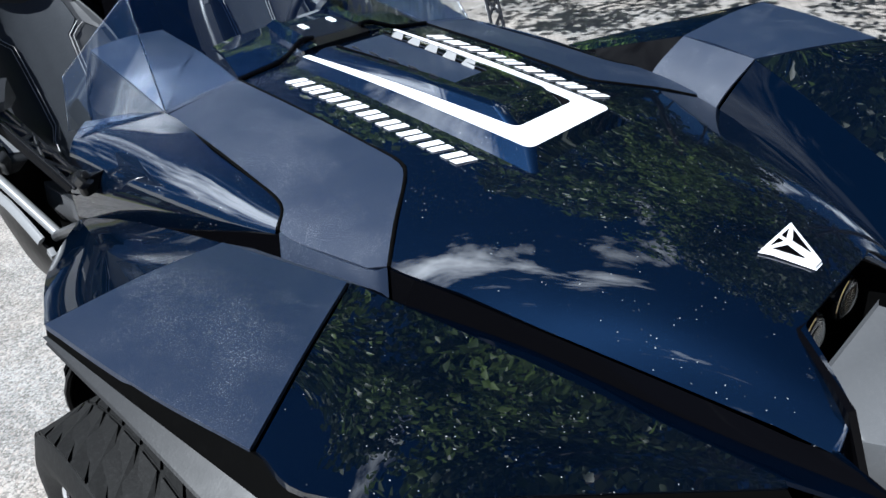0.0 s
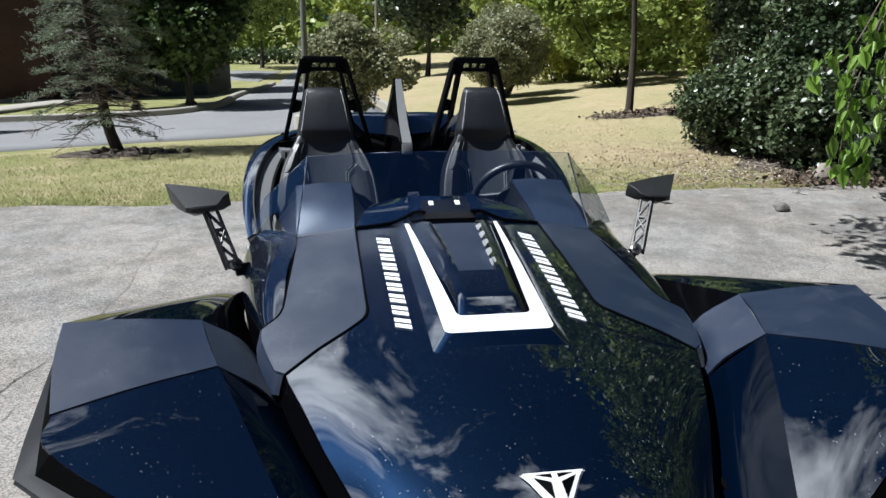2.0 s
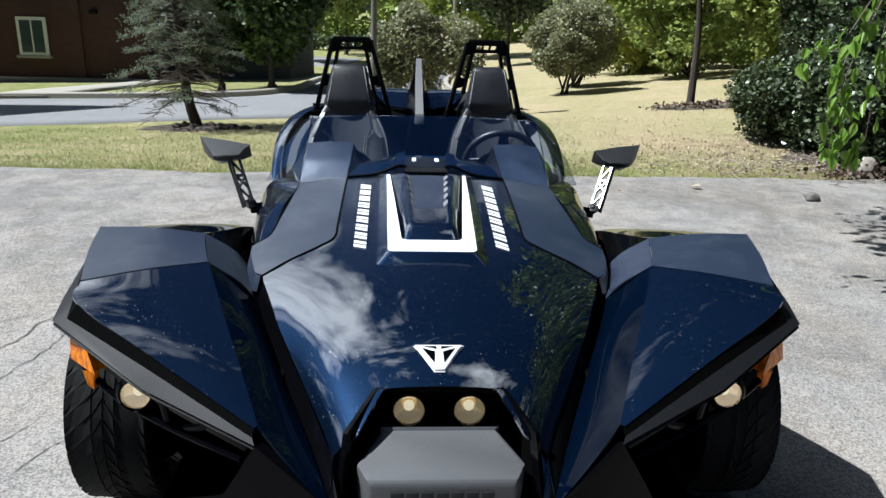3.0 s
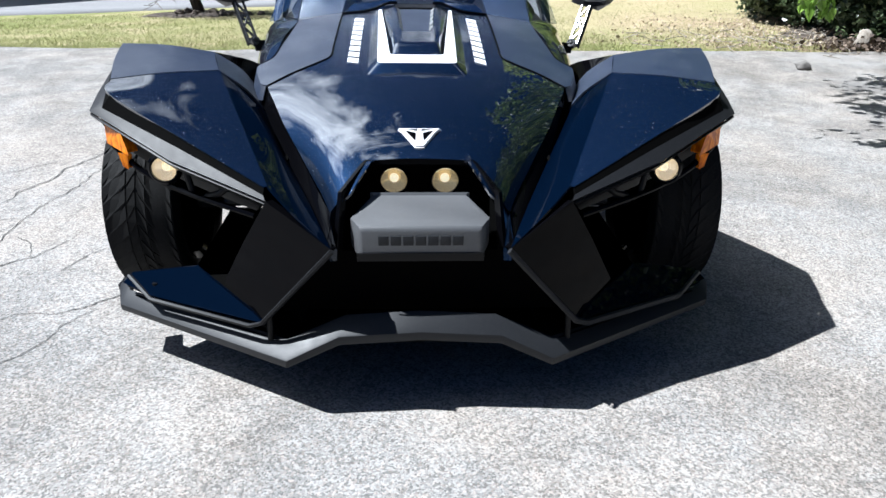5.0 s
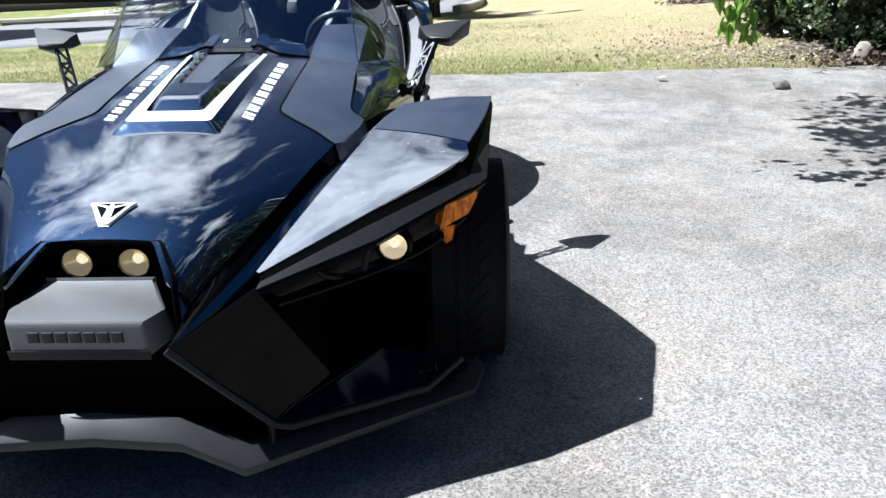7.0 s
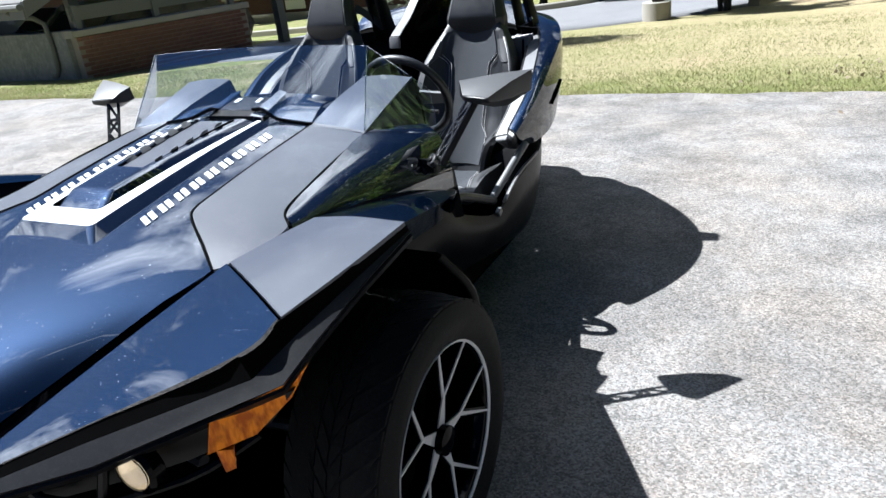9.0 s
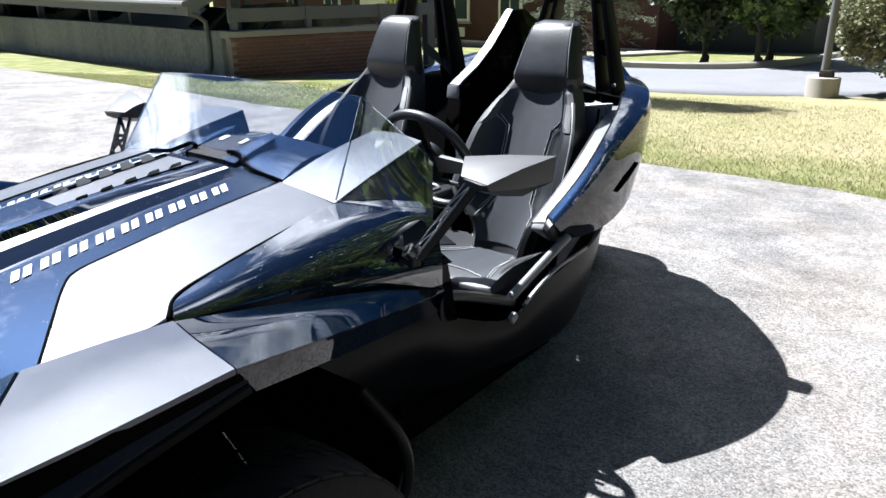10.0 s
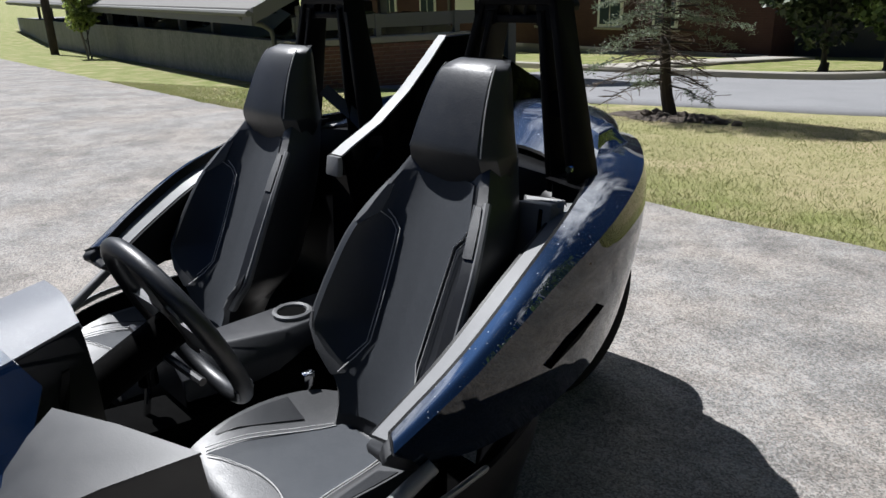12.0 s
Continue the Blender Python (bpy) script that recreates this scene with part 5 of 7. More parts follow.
# ---- rear body ----
for s in (1, -1):
    ridge = [(0.708, 1.345, 0.665), (0.738, 1.51, 0.755), (0.742, 1.70, 0.850), (0.712, 1.94, 0.922), (0.615, 2.19, 0.960), (0.46, 2.42, 0.968), (0.29, 2.64, 0.935)]
    part("rear_quarter", patch([ridge,
                                [(0.708, 1.385, 0.630), (0.736, 1.555, 0.700), (0.740, 1.755, 0.788), (0.708, 1.98, 0.855), (0.614, 2.212, 0.900), (0.460, 2.435, 0.912), (0.292, 2.66, 0.88)],
                                [(0.698, 1.41, 0.600), (0.725, 1.57, 0.630), (0.726, 1.77, 0.685), (0.694, 1.985, 0.740), (0.602, 2.215, 0.785), (0.45, 2.44, 0.80), (0.285, 2.67, 0.78)],
                                [(0.688, 1.44, 0.585), (0.706, 1.58, 0.568), (0.704, 1.77, 0.572), (0.668, 1.98, 0.606), (0.575, 2.21, 0.652), (0.43, 2.43, 0.67), (0.27, 2.66, 0.68)]], 4, 4, 0.012, s, (-1, -0.2, 0)), FLANK, car, "glossy navy rear quarter panel")
    run = ridge
    brow = [Vector(p) + Vector(q) for p, q in zip(run, ((-0.034, 0.022, 0.012), (-0.042, 0.01, 0.018), (-0.056, 0, 0.024), (-0.085, -0.01, 0.030), (-0.105, -0.035, 0.022), (-0.090, -0.045, 0.018), (-0.055, -0.035, 0.004)))]
    drop = [p + Vector((-0.006, 0.002, -0.026)) * k for p, k in zip(brow[:5], (0.9, 1.0, 1.0, 1.0, 0.8))]
    inner = [p + Vector((-0.056, 0.004, -0.010)) * k for p, k in zip(drop, (1.0, 1.1, 1.1, 0.9, 0.5))]
    part("quarter_shoulder", patch([run, [Vector(p).lerp(q, 0.5) + Vector((0.003, 0, 0.005)) for p, q in zip(run, brow)], brow], 4, 3, 0.008, s), PAINT, car, "navy shoulder rolling over the rear quarter")
    part("quarter_drop", patch([brow[:5], drop], 4, 2, 0.006, s, (-1, 0, 0)), PLASTIC, car)
    part("quarter_ledge", patch([drop, inner], 4, 2, 0.010, s), EDGEV, car, "satin grey ledge inside the rear quarter")
    part("quarter_inner", patch([[(p[0], p[1] + 0.002, p[2] - 0.002) for p in inner],
                                 [(0.640, 1.46, 0.58), (0.638, 1.62, 0.62), (0.622, 1.80, 0.70), (0.575, 1.98, 0.78), (0.48, 2.17, 0.86)]], 4, 3, 0.010, s, (-1, 0, -0.4)), PLASTIC, car)
    nib = [Vector(ridge[0]), brow[0], drop[0], inner[0], Vector((0.640, 1.46, 0.58)), Vector((0.684, 1.44, 0.585))]
    mean = sum(nib, Vector()) / 6
    part("quarter_tip", soften(loft([flip(nib, s), flip([p.lerp(mean, 0.12) + Vector((0, -0.022, -0.008)) for p in nib], s), flip([p.lerp(mean, 0.35) + Vector((0, -0.032, -0.012)) for p in nib], s)]), 0.006), SATIN, car)
    part("gill", prism([(0.742, 1.705, 0.688), (0.740, 1.775, 0.722), (0.727, 1.895, 0.752), (0.735, 1.800, 0.712)], (-0.022, 0, 0), 0, s), CAVITY, car)
    part("rear_deck", patch([[(0.03, 2.14, 0.965), (0.30, 2.14, 0.985), (0.50, 2.10, 0.945), (0.615, 2.07, 0.905)],
                             [(0.022, 2.35, 1.045), (0.25, 2.35, 1.050), (0.42, 2.33, 1.015), (0.535, 2.24, 0.950)],
                             [(0.02, 2.62, 1.005), (0.18, 2.62, 1.000), (0.29, 2.56, 0.985), (0.40, 2.42, 0.968)],
                             [(0.02, 2.80, 0.83), (0.13, 2.79, 0.83), (0.20, 2.74, 0.85), (0.265, 2.64, 0.905)]], 4, 4, 0.010, s), PAINT, car, "navy rear deck")
    part("deck_fin", soften(loft([flip([(0.40, 2.22, 0.985), (0.48, 2.20, 0.965), (0.47, 2.34, 0.985), (0.41, 2.36, 1.000)], s), flip([(0.415, 2.25, 1.030), (0.455, 2.24, 1.018), (0.445, 2.32, 1.025), (0.42, 2.33, 1.032)], s)]), 0.004), PAINT, car)
    part("bulkhead", soften(loft([flip([(0.05, 1.90, 0.30), (0.46, 1.86, 0.30), (0.655, 1.90, 0.70), (0.60, 1.985, 0.885), (0.46, 2.03, 0.945), (0.26, 2.03, 0.960), (0.12, 2.02, 0.91), (0.05, 2.0, 0.86)], s),
                                  flip([(0.05, 2.00, 0.30), (0.46, 1.96, 0.30), (0.655, 2.05, 0.70), (0.59, 2.13, 0.885), (0.46, 2.19, 0.945), (0.26, 2.20, 0.965), (0.12, 2.20, 0.955), (0.05, 2.2, 0.94)], s)]), 0.012), PLASTIC, car)
    part("storage_door", soften(prism([(0.478, 1.920, 0.775), (0.580, 1.912, 0.79), (0.588, 1.925, 0.935), (0.485, 1.932, 0.925)], (0, -0.036, 0.004), 0, s), 0.008), GREY, car, "grey moulded storage lid behind the seat")
    part("door_groove", prism([(0.552, 1.878, 0.79), (0.560, 1.877, 0.79), (0.566, 1.890, 0.925), (0.558, 1.890, 0.925)], (0, -0.004, 0.001), 0, s), CAVITY, car)
    part("trim_arc", tube([(0.50, 1.98, 0.925), (0.60, 1.93, 0.90), (0.66, 1.86, 0.84), (0.675, 1.80, 0.77)], 0.020, 8, 4, s, 0.6), PLASTIC, car)

SPINE = ((1.768, 0.978, 0.024, 0.60, 0.075), (1.80, 0.996, 0.024, 0.60, 0.085), (1.90, 1.043, 0.023, 0.60, 0.095), (2.00, 1.112, 0.022, 0.72, 0.095), (2.08, 1.182, 0.020, 0.82, 0.095), (2.145, 1.243, 0.016, 0.88, 0.095), (2.24, 1.245, 0.016, 0.93, 0.09), (2.60, 1.06, 0.012, 0.84, 0.085), (2.79, 0.925, 0.012, 0.76, 0.07))
spine = part("spine_fairing", soften(loft([[Vector((-w, y, z)), Vector((w, y, z)), Vector((w * 1.5, y + 0.01, z - 0.07)), Vector((b, y + 0.02, low)), Vector((-b, y + 0.02, low)), Vector((-w * 1.5, y + 0.01, z - 0.07))] for y, z, w, low, b in SPINE]), 0.005), GLOSS, car, "gloss black central spine rising between the seats")
part("spine_strip", sheet([[Vector((x * w * 0.92, y, z + 0.004)) for x in (-1, 0, 1)] for y, z, w, low, b in SPINE[:6]], 0.005), EDGEV, spine, "satin grey strip along the spine's leading edge")
part("spine_cap", block((0.050, 0.02, 0.05), pose(0, 1.762, 0.955, -10), 0.006), GREY, spine)
part("warning_sticker", block((0.05, 0.002, 0.09), pose(0.03, 1.772, 0.70, 4)), PAPER, spine)
part("sticker_mark", disc(0.012, 0.001, pose(0.03, 1.769, 0.71, 94), 16), GLOSS, spine)

# ---- roll hoops ----
for s in (1, -1):
    hoop = tagged(new("roll_hoop"), "black slotted roll hoop behind a seat")
    hoop.parent = car
    for top, low, side in ((Vector((0.268, 2.05, 1.345)), Vector((0.155, 2.02, 0.93)), 1), (Vector((0.472, 2.05, 1.345)), Vector((0.580, 2.02, 0.92)), -1)):
        for k, wide in ((0.0, 0.011), (side * 0.046, 0.009)):
            rings = [[c + Vector((k * g + x, y, 0)) for x, y in ((-wide, -d), (wide, -d), (wide, d), (-wide, d))] for c, d, g in ((top.lerp(low, 0.0 if not k else 0.06), 0.032, 0.8), (top.lerp(low, 0.5), 0.038, 1.1), (low, 0.046, 1.4))]
            part("hoop_rail", soften(loft([flip(r, s) for r in rings]), 0.004), HOOP, hoop)
        for k0, k1 in ((0.0, 0.13), (0.44, 0.56), (0.86, 1.0)):
            p, q = top.lerp(low, k0), top.lerp(low, k1)
            quad = [p + Vector((0, -0.025, 0)), p + Vector((side * 0.044, -0.025, -0.016)), q + Vector((side * 0.052, -0.025, 0.0)), q + Vector((0, -0.025, -0.012))]
            part("hoop_web", prism(quad, (0, 0.05, 0), 0.003, s), HOOP, hoop)
    part("hoop_top", soften(loft([flip([(0.255, 2.015, 1.335), (0.255, 2.105, 1.33), (0.255, 2.105, 1.315), (0.255, 2.015, 1.315)], s), flip([(0.274, 2.015, 1.362), (0.274, 2.105, 1.358), (0.274, 2.105, 1.330), (0.274, 2.015, 1.330)], s),
                                  flip([(0.466, 2.015, 1.362), (0.466, 2.105, 1.358), (0.466, 2.105, 1.330), (0.466, 2.015, 1.330)], s), flip([(0.485, 2.015, 1.335), (0.485, 2.105, 1.33), (0.485, 2.105, 1.315), (0.485, 2.015, 1.315)], s)]), 0.006), HOOP, hoop)
    part("cross_bar", block((0.20, 0.05, 0.018), pose(0.37 * s, 2.05, 1.300), 0.004), HOOP, hoop)
    for x in (0.31, 0.35, 0.39, 0.43):
        part("grille_tooth", block((0.008, 0.04, 0.026), pose(x * s, 2.05, 1.318, 0, 20)), HOOP, hoop)
    part("hoop_foot", soften(loft([flip([(0.52, 1.97, 0.97), (0.60, 1.97, 0.96), (0.60, 2.10, 0.96), (0.52, 2.10, 0.97)], s), flip([(0.53, 1.95, 0.86), (0.63, 1.95, 0.85), (0.63, 2.12, 0.85), (0.53, 2.12, 0.86)], s)]), 0.008), HOOP, hoop)
    part("belt_strap", tube([(0.30, 1.95, 1.10), (0.22, 2.00, 1.02), (0.17, 2.03, 0.96)], 0.018, 6, 3, s, 0.15), STEEL, hoop)
    part("bolt", disc(0.008, 0.01, pose(0.575 * s, 1.97, 1.0, 90), 10), CHROME, hoop)

# ---- seats ----
def seat(cx):
    st = tagged(new("seat"), "black and charcoal bucket seat with pale stitching")
    st.parent = car

    def at(x, y, z):
        return Vector((cx + x, y, z))

    def back_y(z):
        return 1.535 + (z - 0.42) * 0.475

    # backrest: stacked outlines with raised bolsters, widest just above the cushion
    girth = ((0.40, 0.105, 0.02), (0.50, 0.115, 0.03), (0.555, 0.140, 0.055), (0.60, 0.185, 0.08), (0.645, 0.222, 0.09), (0.68, 0.226, 0.09), (0.76, 0.219, 0.085), (0.84, 0.207, 0.075), (0.90, 0.186, 0.058), (0.95, 0.160, 0.036), (0.98, 0.142, 0.025), (1.02, 0.120, 0.015))
    loops = []
    for z, w, bol in girth:
        y = back_y(z)
        cross = [(-w, y - bol), (-w * 0.86, y - bol - 0.008), (-w * 0.62, y - 0.012), (-w * 0.30, y), (0, y + 0.003), (w * 0.30, y), (w * 0.62, y - 0.012), (w * 0.86, y - bol - 0.008), (w, y - bol), (w * 1.02, y + 0.03), (w * 0.8, y + 0.10), (0, y + 0.115), (-w * 0.8, y + 0.10), (-w * 1.02, y + 0.03)]
        loops.append([at(x, q, z) for x, q in cross])
    cols = [spline([lp[j] for lp in loops], 4) for j in range(len(loops[0]))]
    back = part("backrest", loft([[c[i] for c in cols] for i in range(len(cols[0]))]), VINYL, st, smooth=50)

    def front(x, z, up=0.004):
        w = float(np.interp(z, [r[0] for r in girth], [r[1] for r in girth]))
        b = float(np.interp(z, [r[0] for r in girth], [r[2] for r in girth]))
        f = abs(x) / w
        return at(x, back_y(z) - float(np.interp(f, (0, 0.3, 0.62, 0.86, 1), (-0.003, 0, 0.012, b + 0.008, b))) - up, z)

    shape = ((0.47, 0.085), (0.55, 0.105), (0.575, 0.104), (0.625, 0.074), (0.70, 0.076), (0.80, 0.080), (0.862, 0.084), (0.885, 0.110), (0.905, 0.122), (0.94, 0.115), (0.985, 0.10))
    part("centre_panel", sheet([[front(w * k / 6, z, 0.006) for k in range(-6, 7)] for z, w in shape], 0.006, Vector((0, 1, 0))), FABRIC, back, "charcoal woven centre panel")
    for s in (1, -1):
        seam = ((0.560, 0.112), (0.585, 0.102), (0.622, 0.078), (0.70, 0.079), (0.80, 0.083), (0.860, 0.087), (0.880, 0.108), (0.900, 0.126))
        part("stitch_line", tube([front(s * w, z, 0.011) for z, w in seam], 0.0014, 5, 1), THREAD, back)
        part("stitch_line", tube([front(s * (w + 0.011), z - 0.004, 0.009) for z, w in seam[1:]], 0.0011, 5, 1), THREAD, back)
        part("bolster_patch", sheet([[front(s * (a + (b - a) * k / 4), z, 0.006) for k in range(5)] for z, a, b in ((0.872, 0.165, 0.190), (0.895, 0.137, 0.182), (0.925, 0.130, 0.168), (0.955, 0.126, 0.150))], 0.006, Vector((0, 1, 0))), SIDEV, back, "grey vinyl shoulder patch")
        part("outer_wing", sheet([[front(s * (a + (b - a) * k / 3), z, 0.005) for k in range(4)] for z, a, b in ((0.555, 0.10, 0.13), (0.60, 0.150, 0.176), (0.645, 0.196, 0.212), (0.675, 0.214, 0.218))], 0.006, Vector((0, 1, 0))), SIDEV, back)
        # the +x bolster edge is coloured paler to show sun on it
        part("bolster_edge", tube([front(s * w, z, 0.0) + Vector((0.002 * s, 0.012, 0)) for z, w in ((0.56, 0.138), (0.60, 0.178), (0.645, 0.213), (0.68, 0.217), (0.76, 0.210), (0.84, 0.198), (0.90, 0.177), (0.955, 0.148))], lambda q: 0.013 - 0.004 * q, 8, 3), EDGEV if s > 0 else SIDEV, back, "grey vinyl edge of the side bolster, paler on the sunlit side")
    # head rest, rising out of the shoulders
    loops = []
    for z, w, f, b in ((0.955, 0.122, -0.010, 0.09), (0.99, 0.133, -0.030, 0.09), (1.03, 0.131, -0.052, 0.09), (1.06, 0.123, -0.058, 0.08), (1.15, 0.104, -0.045, 0.06), (1.195, 0.094, -0.032, 0.05), (1.214, 0.086, -0.018, 0.045), (1.224, 0.070, 0.005, 0.040)):
        y = 1.83 + (z - 1.02) * 0.28
        loops.append([at(x, y + q, z) for x, q in ((-w, f + 0.035), (-w * 0.82, f + 0.004), (-w * 0.4, f), (0, f - 0.002), (w * 0.4, f), (w * 0.82, f + 0.004), (w, f + 0.035), (w * 0.97, b * 0.5), (w * 0.7, b), (-w * 0.7, b), (-w * 0.97, b * 0.5))])
    cols = [spline([lp[j] for lp in loops], 3) for j in range(len(loops[0]))]
    head = part("headrest", loft([[c[i] for c in cols] for i in range(len(cols[0]))]), VINYL, st, smooth=40)
    for s in (1, -1):
        part("stitch_line", tube([at(s * w * 0.86, 1.83 + (z - 1.02) * 0.28 + f + 0.008, z) for z, w, f in ((1.04, 0.127, -0.057), (1.10, 0.114, -0.053), (1.15, 0.104, -0.046), (1.195, 0.094, -0.034), (1.216, 0.086, -0.021))], 0.0018, 5, 2), THREAD, st)
    # cushion: a thin square front edge, low raised sides
    pan = ((1.198, 0.180, 0.446, 0.0, 0.022), (1.204, 0.202, 0.456, 0.004, 0.032), (1.235, 0.211, 0.463, 0.018, 0.04), (1.32, 0.216, 0.462, 0.040, 0.055), (1.42, 0.220, 0.452, 0.050, 0.065), (1.52, 0.205, 0.442, 0.048, 0.065), (1.58, 0.18, 0.44, 0.03, 0.065))
    loops = []
    for y, w, z, lift, deep in pan:
        loops.append([at(x, y, q) for x, q in ((-w, z - 0.012), (-w * 0.95, z + lift), (-w * 0.72, z + lift * 0.5), (-w * 0.45, z), (0, z - 0.004), (w * 0.45, z), (w * 0.72, z + lift * 0.5), (w * 0.95, z + lift), (w, z - 0.012), (w * 0.9, z - deep), (-w * 0.9, z - deep))])
    cols = [spline([lp[j] for lp in loops], 4) for j in range(len(loops[0]))]
    cushion = part("cushion", loft([[c[i] for c in cols] for i in range(len(cols[0]))]), SIDEV, st, smooth=45)

    def top(x, y, up=0.003):
        w, z, lift = (float(np.interp(y, [r[0] for r in pan], [r[k] for r in pan])) for k in (1, 2, 3))
        return at(x, y, z + float(np.interp(abs(x) / w, (0, 0.45, 0.72, 0.95, 1), (-0.004, 0, lift * 0.5, lift, -0.012))) + up)

    rows = [(1.26 + 0.03 * k, 0.155 - 0.0085 * k) for k in range(10)]

    def lobe(f):
        return 1.238 + 0.055 * (1 - f * f)

    part("cushion_panel", sheet([[top(w * j / 5, lobe(j / 5) + (y - 1.26) / 0.27 * (1.535 - lobe(j / 5)), 0.004) for j in range(-5, 6)] for y, w in rows], 0.005), FABRIC, cushion, "charcoal woven seat panel")
    for s in (1, -1):
        for off, r in ((0.004, 0.0014), (0.014, 0.0012)):
            part("stitch_line", tube([top(s * (w + off), y - 0.02, 0.006) for y, w in rows], r, 5, 2), THREAD, cushion)
        part("side_panel", sheet([[top(s * (a + (b - a) * k / 3), y, 0.003) for k in range(4)] for y, a, b in ((1.275, 0.186, 0.192), (1.32, 0.174, 0.197), (1.40, 0.150, 0.200), (1.46, 0.132, 0.196))], 0.004), VINYL, cushion, "dark inset in the raised side of the seat")
    part("stitch_line", tube([top(0.152 * j / 5, lobe(j / 5) - 0.004, 0.006) for j in range(-5, 6)], 0.0014, 5, 2), THREAD, cushion)
    part("front_notch", disc(0.016, 0.010, pose(cx + 0.03, 1.203, 0.432, 80), 20, 0.004), CAVITY, cushion)
    part("seat_base", soften(loft([[at(*p) for p in ((-0.17, 1.27, z), (0.17, 1.27, z), (0.17, 1.62, z), (-0.17, 1.62, z))] for z in (0.215, 0.410)]), 0.015), CAVITY, st)
    return st


seat(0.374)
seat(-0.374)

# ---- steering wheel, console and cabin fittings ----
steer = tagged(new("steering_wheel"), "three-spoke black leather steering wheel")
steer.parent = car
sm = pose(0.362, 1.165, 0.848, -66, 0, 0)
part("wheel_rim", turned([(0.166 + 0.0155 * math.cos(a), 0.0155 * math.sin(a)) for a in (2 * math.pi * j / 12 for j in range(12))], sm, 56), VINYL, steer, smooth=60)
for i, a in enumerate((0, math.pi, -math.pi / 2)):
    d = Vector((math.cos(a), math.sin(a), 0))
    n = Vector((-d.y, d.x, 0))
    quad = [d * 0.04 + n * 0.026, d * 0.165 + n * 0.016, d * 0.165 - n * 0.016, d * 0.04 - n * 0.026]
    part("wheel_spoke", soften(loft([[sm @ (p + Vector((0, 0, z))) for p in quad] for z in (-0.006, 0.012)]), 0.004), GREY if i < 2 else PLASTIC, steer)
part("horn_pad", disc(0.058, 0.03, sm @ pose(0, 0, -0.005), 24, 0.012, 0.006), VINYL, steer)
part("steering_column", tube([sm @ Vector((0, 0, -0.01)), sm @ Vector((0, 0, -0.22))], 0.035, 12, 1), CAVITY, steer)
for s in (1, -1):
    part("column_stalk", tube([sm @ Vector((0.03 * s, 0.02, -0.05)), sm @ Vector((0.14 * s, 0.03, -0.045))], 0.007, 8, 1), STEEL, steer)
    part("rim_clip", block((0.012, 0.034, 0.034), sm @ pose(0.166 * math.cos(0.62) * s, 0.166 * math.sin(0.62), 0, 0, 0, 35 * s), 0.003), STEEL, steer)
# console body takes the near-black liner colour in place of footwell shade
console = part("console", soften(loft([
    [Vector(p) for p in ((-0.10, 0.90, 0.62), (0.10, 0.90, 0.62), (0.12, 0.90, 0.22), (-0.12, 0.90, 0.22))],
    [Vector(p) for p in ((-0.085, 1.10, 0.50), (0.085, 1.10, 0.50), (0.11, 1.10, 0.22), (-0.11, 1.10, 0.22))],
    [Vector(p) for p in ((-0.075, 1.30, 0.475), (0.075, 1.30, 0.475), (0.10, 1.30, 0.22), (-0.10, 1.30, 0.22))],
    [Vector(p) for p in ((-0.08, 1.50, 0.515), (0.08, 1.50, 0.515), (0.10, 1.50, 0.22), (-0.10, 1.50, 0.22))],
    [Vector(p) for p in ((-0.095, 1.58, 0.545), (0.095, 1.58, 0.545), (0.10, 1.58, 0.22), (-0.10, 1.58, 0.22))],
    [Vector(p) for p in ((-0.08, 1.76, 0.555), (0.08, 1.76, 0.555), (0.10, 1.78, 0.22), (-0.10, 1.78, 0.22))]]), 0.012), CAVITY, car, "centre console with a cup holder, near-black for the footwell's shade")
part("arm_rest", soften(loft([[Vector(p) for p in ((-0.10, y, 0.553), (-0.072, y, 0.600), (top, y, 0.600), (side, y, 0.553), (side, y, 0.50), (-0.10, y, 0.50))] for y, top, side in ((1.275, -0.01, 0.045), (1.375, 0.006, 0.066), (1.54, 0.060, 0.082), (1.76, 0.064, 0.085))]), 0.006), ARMREST, console, "satin grey console top")
part("cup_holder", turned([(0.036, -0.005), (0.050, -0.005), (0.050, 0.008), (0.044, 0.012), (0.038, 0.008)], pose(-0.005, 1.60, 0.601), 28), GREY, console)
# flat near-black disc stands in for the shaded depth of the well
part("cup_well", disc(0.037, 0.004, pose(-0.005, 1.60, 0.600), 24), CAVITY, console)
part("gear_knob", disc(0.022, 0.04, pose(0.0, 1.22, 0.56), 16, 0.012), GLOSS, console)
part("gear_stick", tube([(0, 1.20, 0.47), (0, 1.22, 0.565)], 0.008, 8, 1), CHROME, console)
part("centre_screen", block((0.20, 0.03, 0.12), pose(0, 0.905, 0.80, -12), 0.008), GLOSS, car)
part("pedal", block((0.06, 0.012, 0.09), pose(0.33, 0.86, 0.38, -25), 0.004), SILVER, car)
part("pedal", block((0.07, 0.012, 0.10), pose(0.45, 0.86, 0.38, -25), 0.004), SILVER, car)
part("buckle", block((0.018, 0.03, 0.05), pose(0.155, 1.53, 0.50, 0, 10), 0.004), CHROME, car)
part("kick_panel", prism([(0.12, 0.90, 0.60), (0.22, 0.86, 0.62), (0.23, 0.83, 0.42), (0.13, 0.86, 0.40)], (0, -0.012, 0), 0.004), GREY, car)
part("kick_panel", prism([(-0.12, 0.90, 0.60), (-0.50, 0.86, 0.62), (-0.50, 0.83, 0.42), (-0.13, 0.86, 0.40)], (0, -0.012, 0), 0.004), GREY, car)


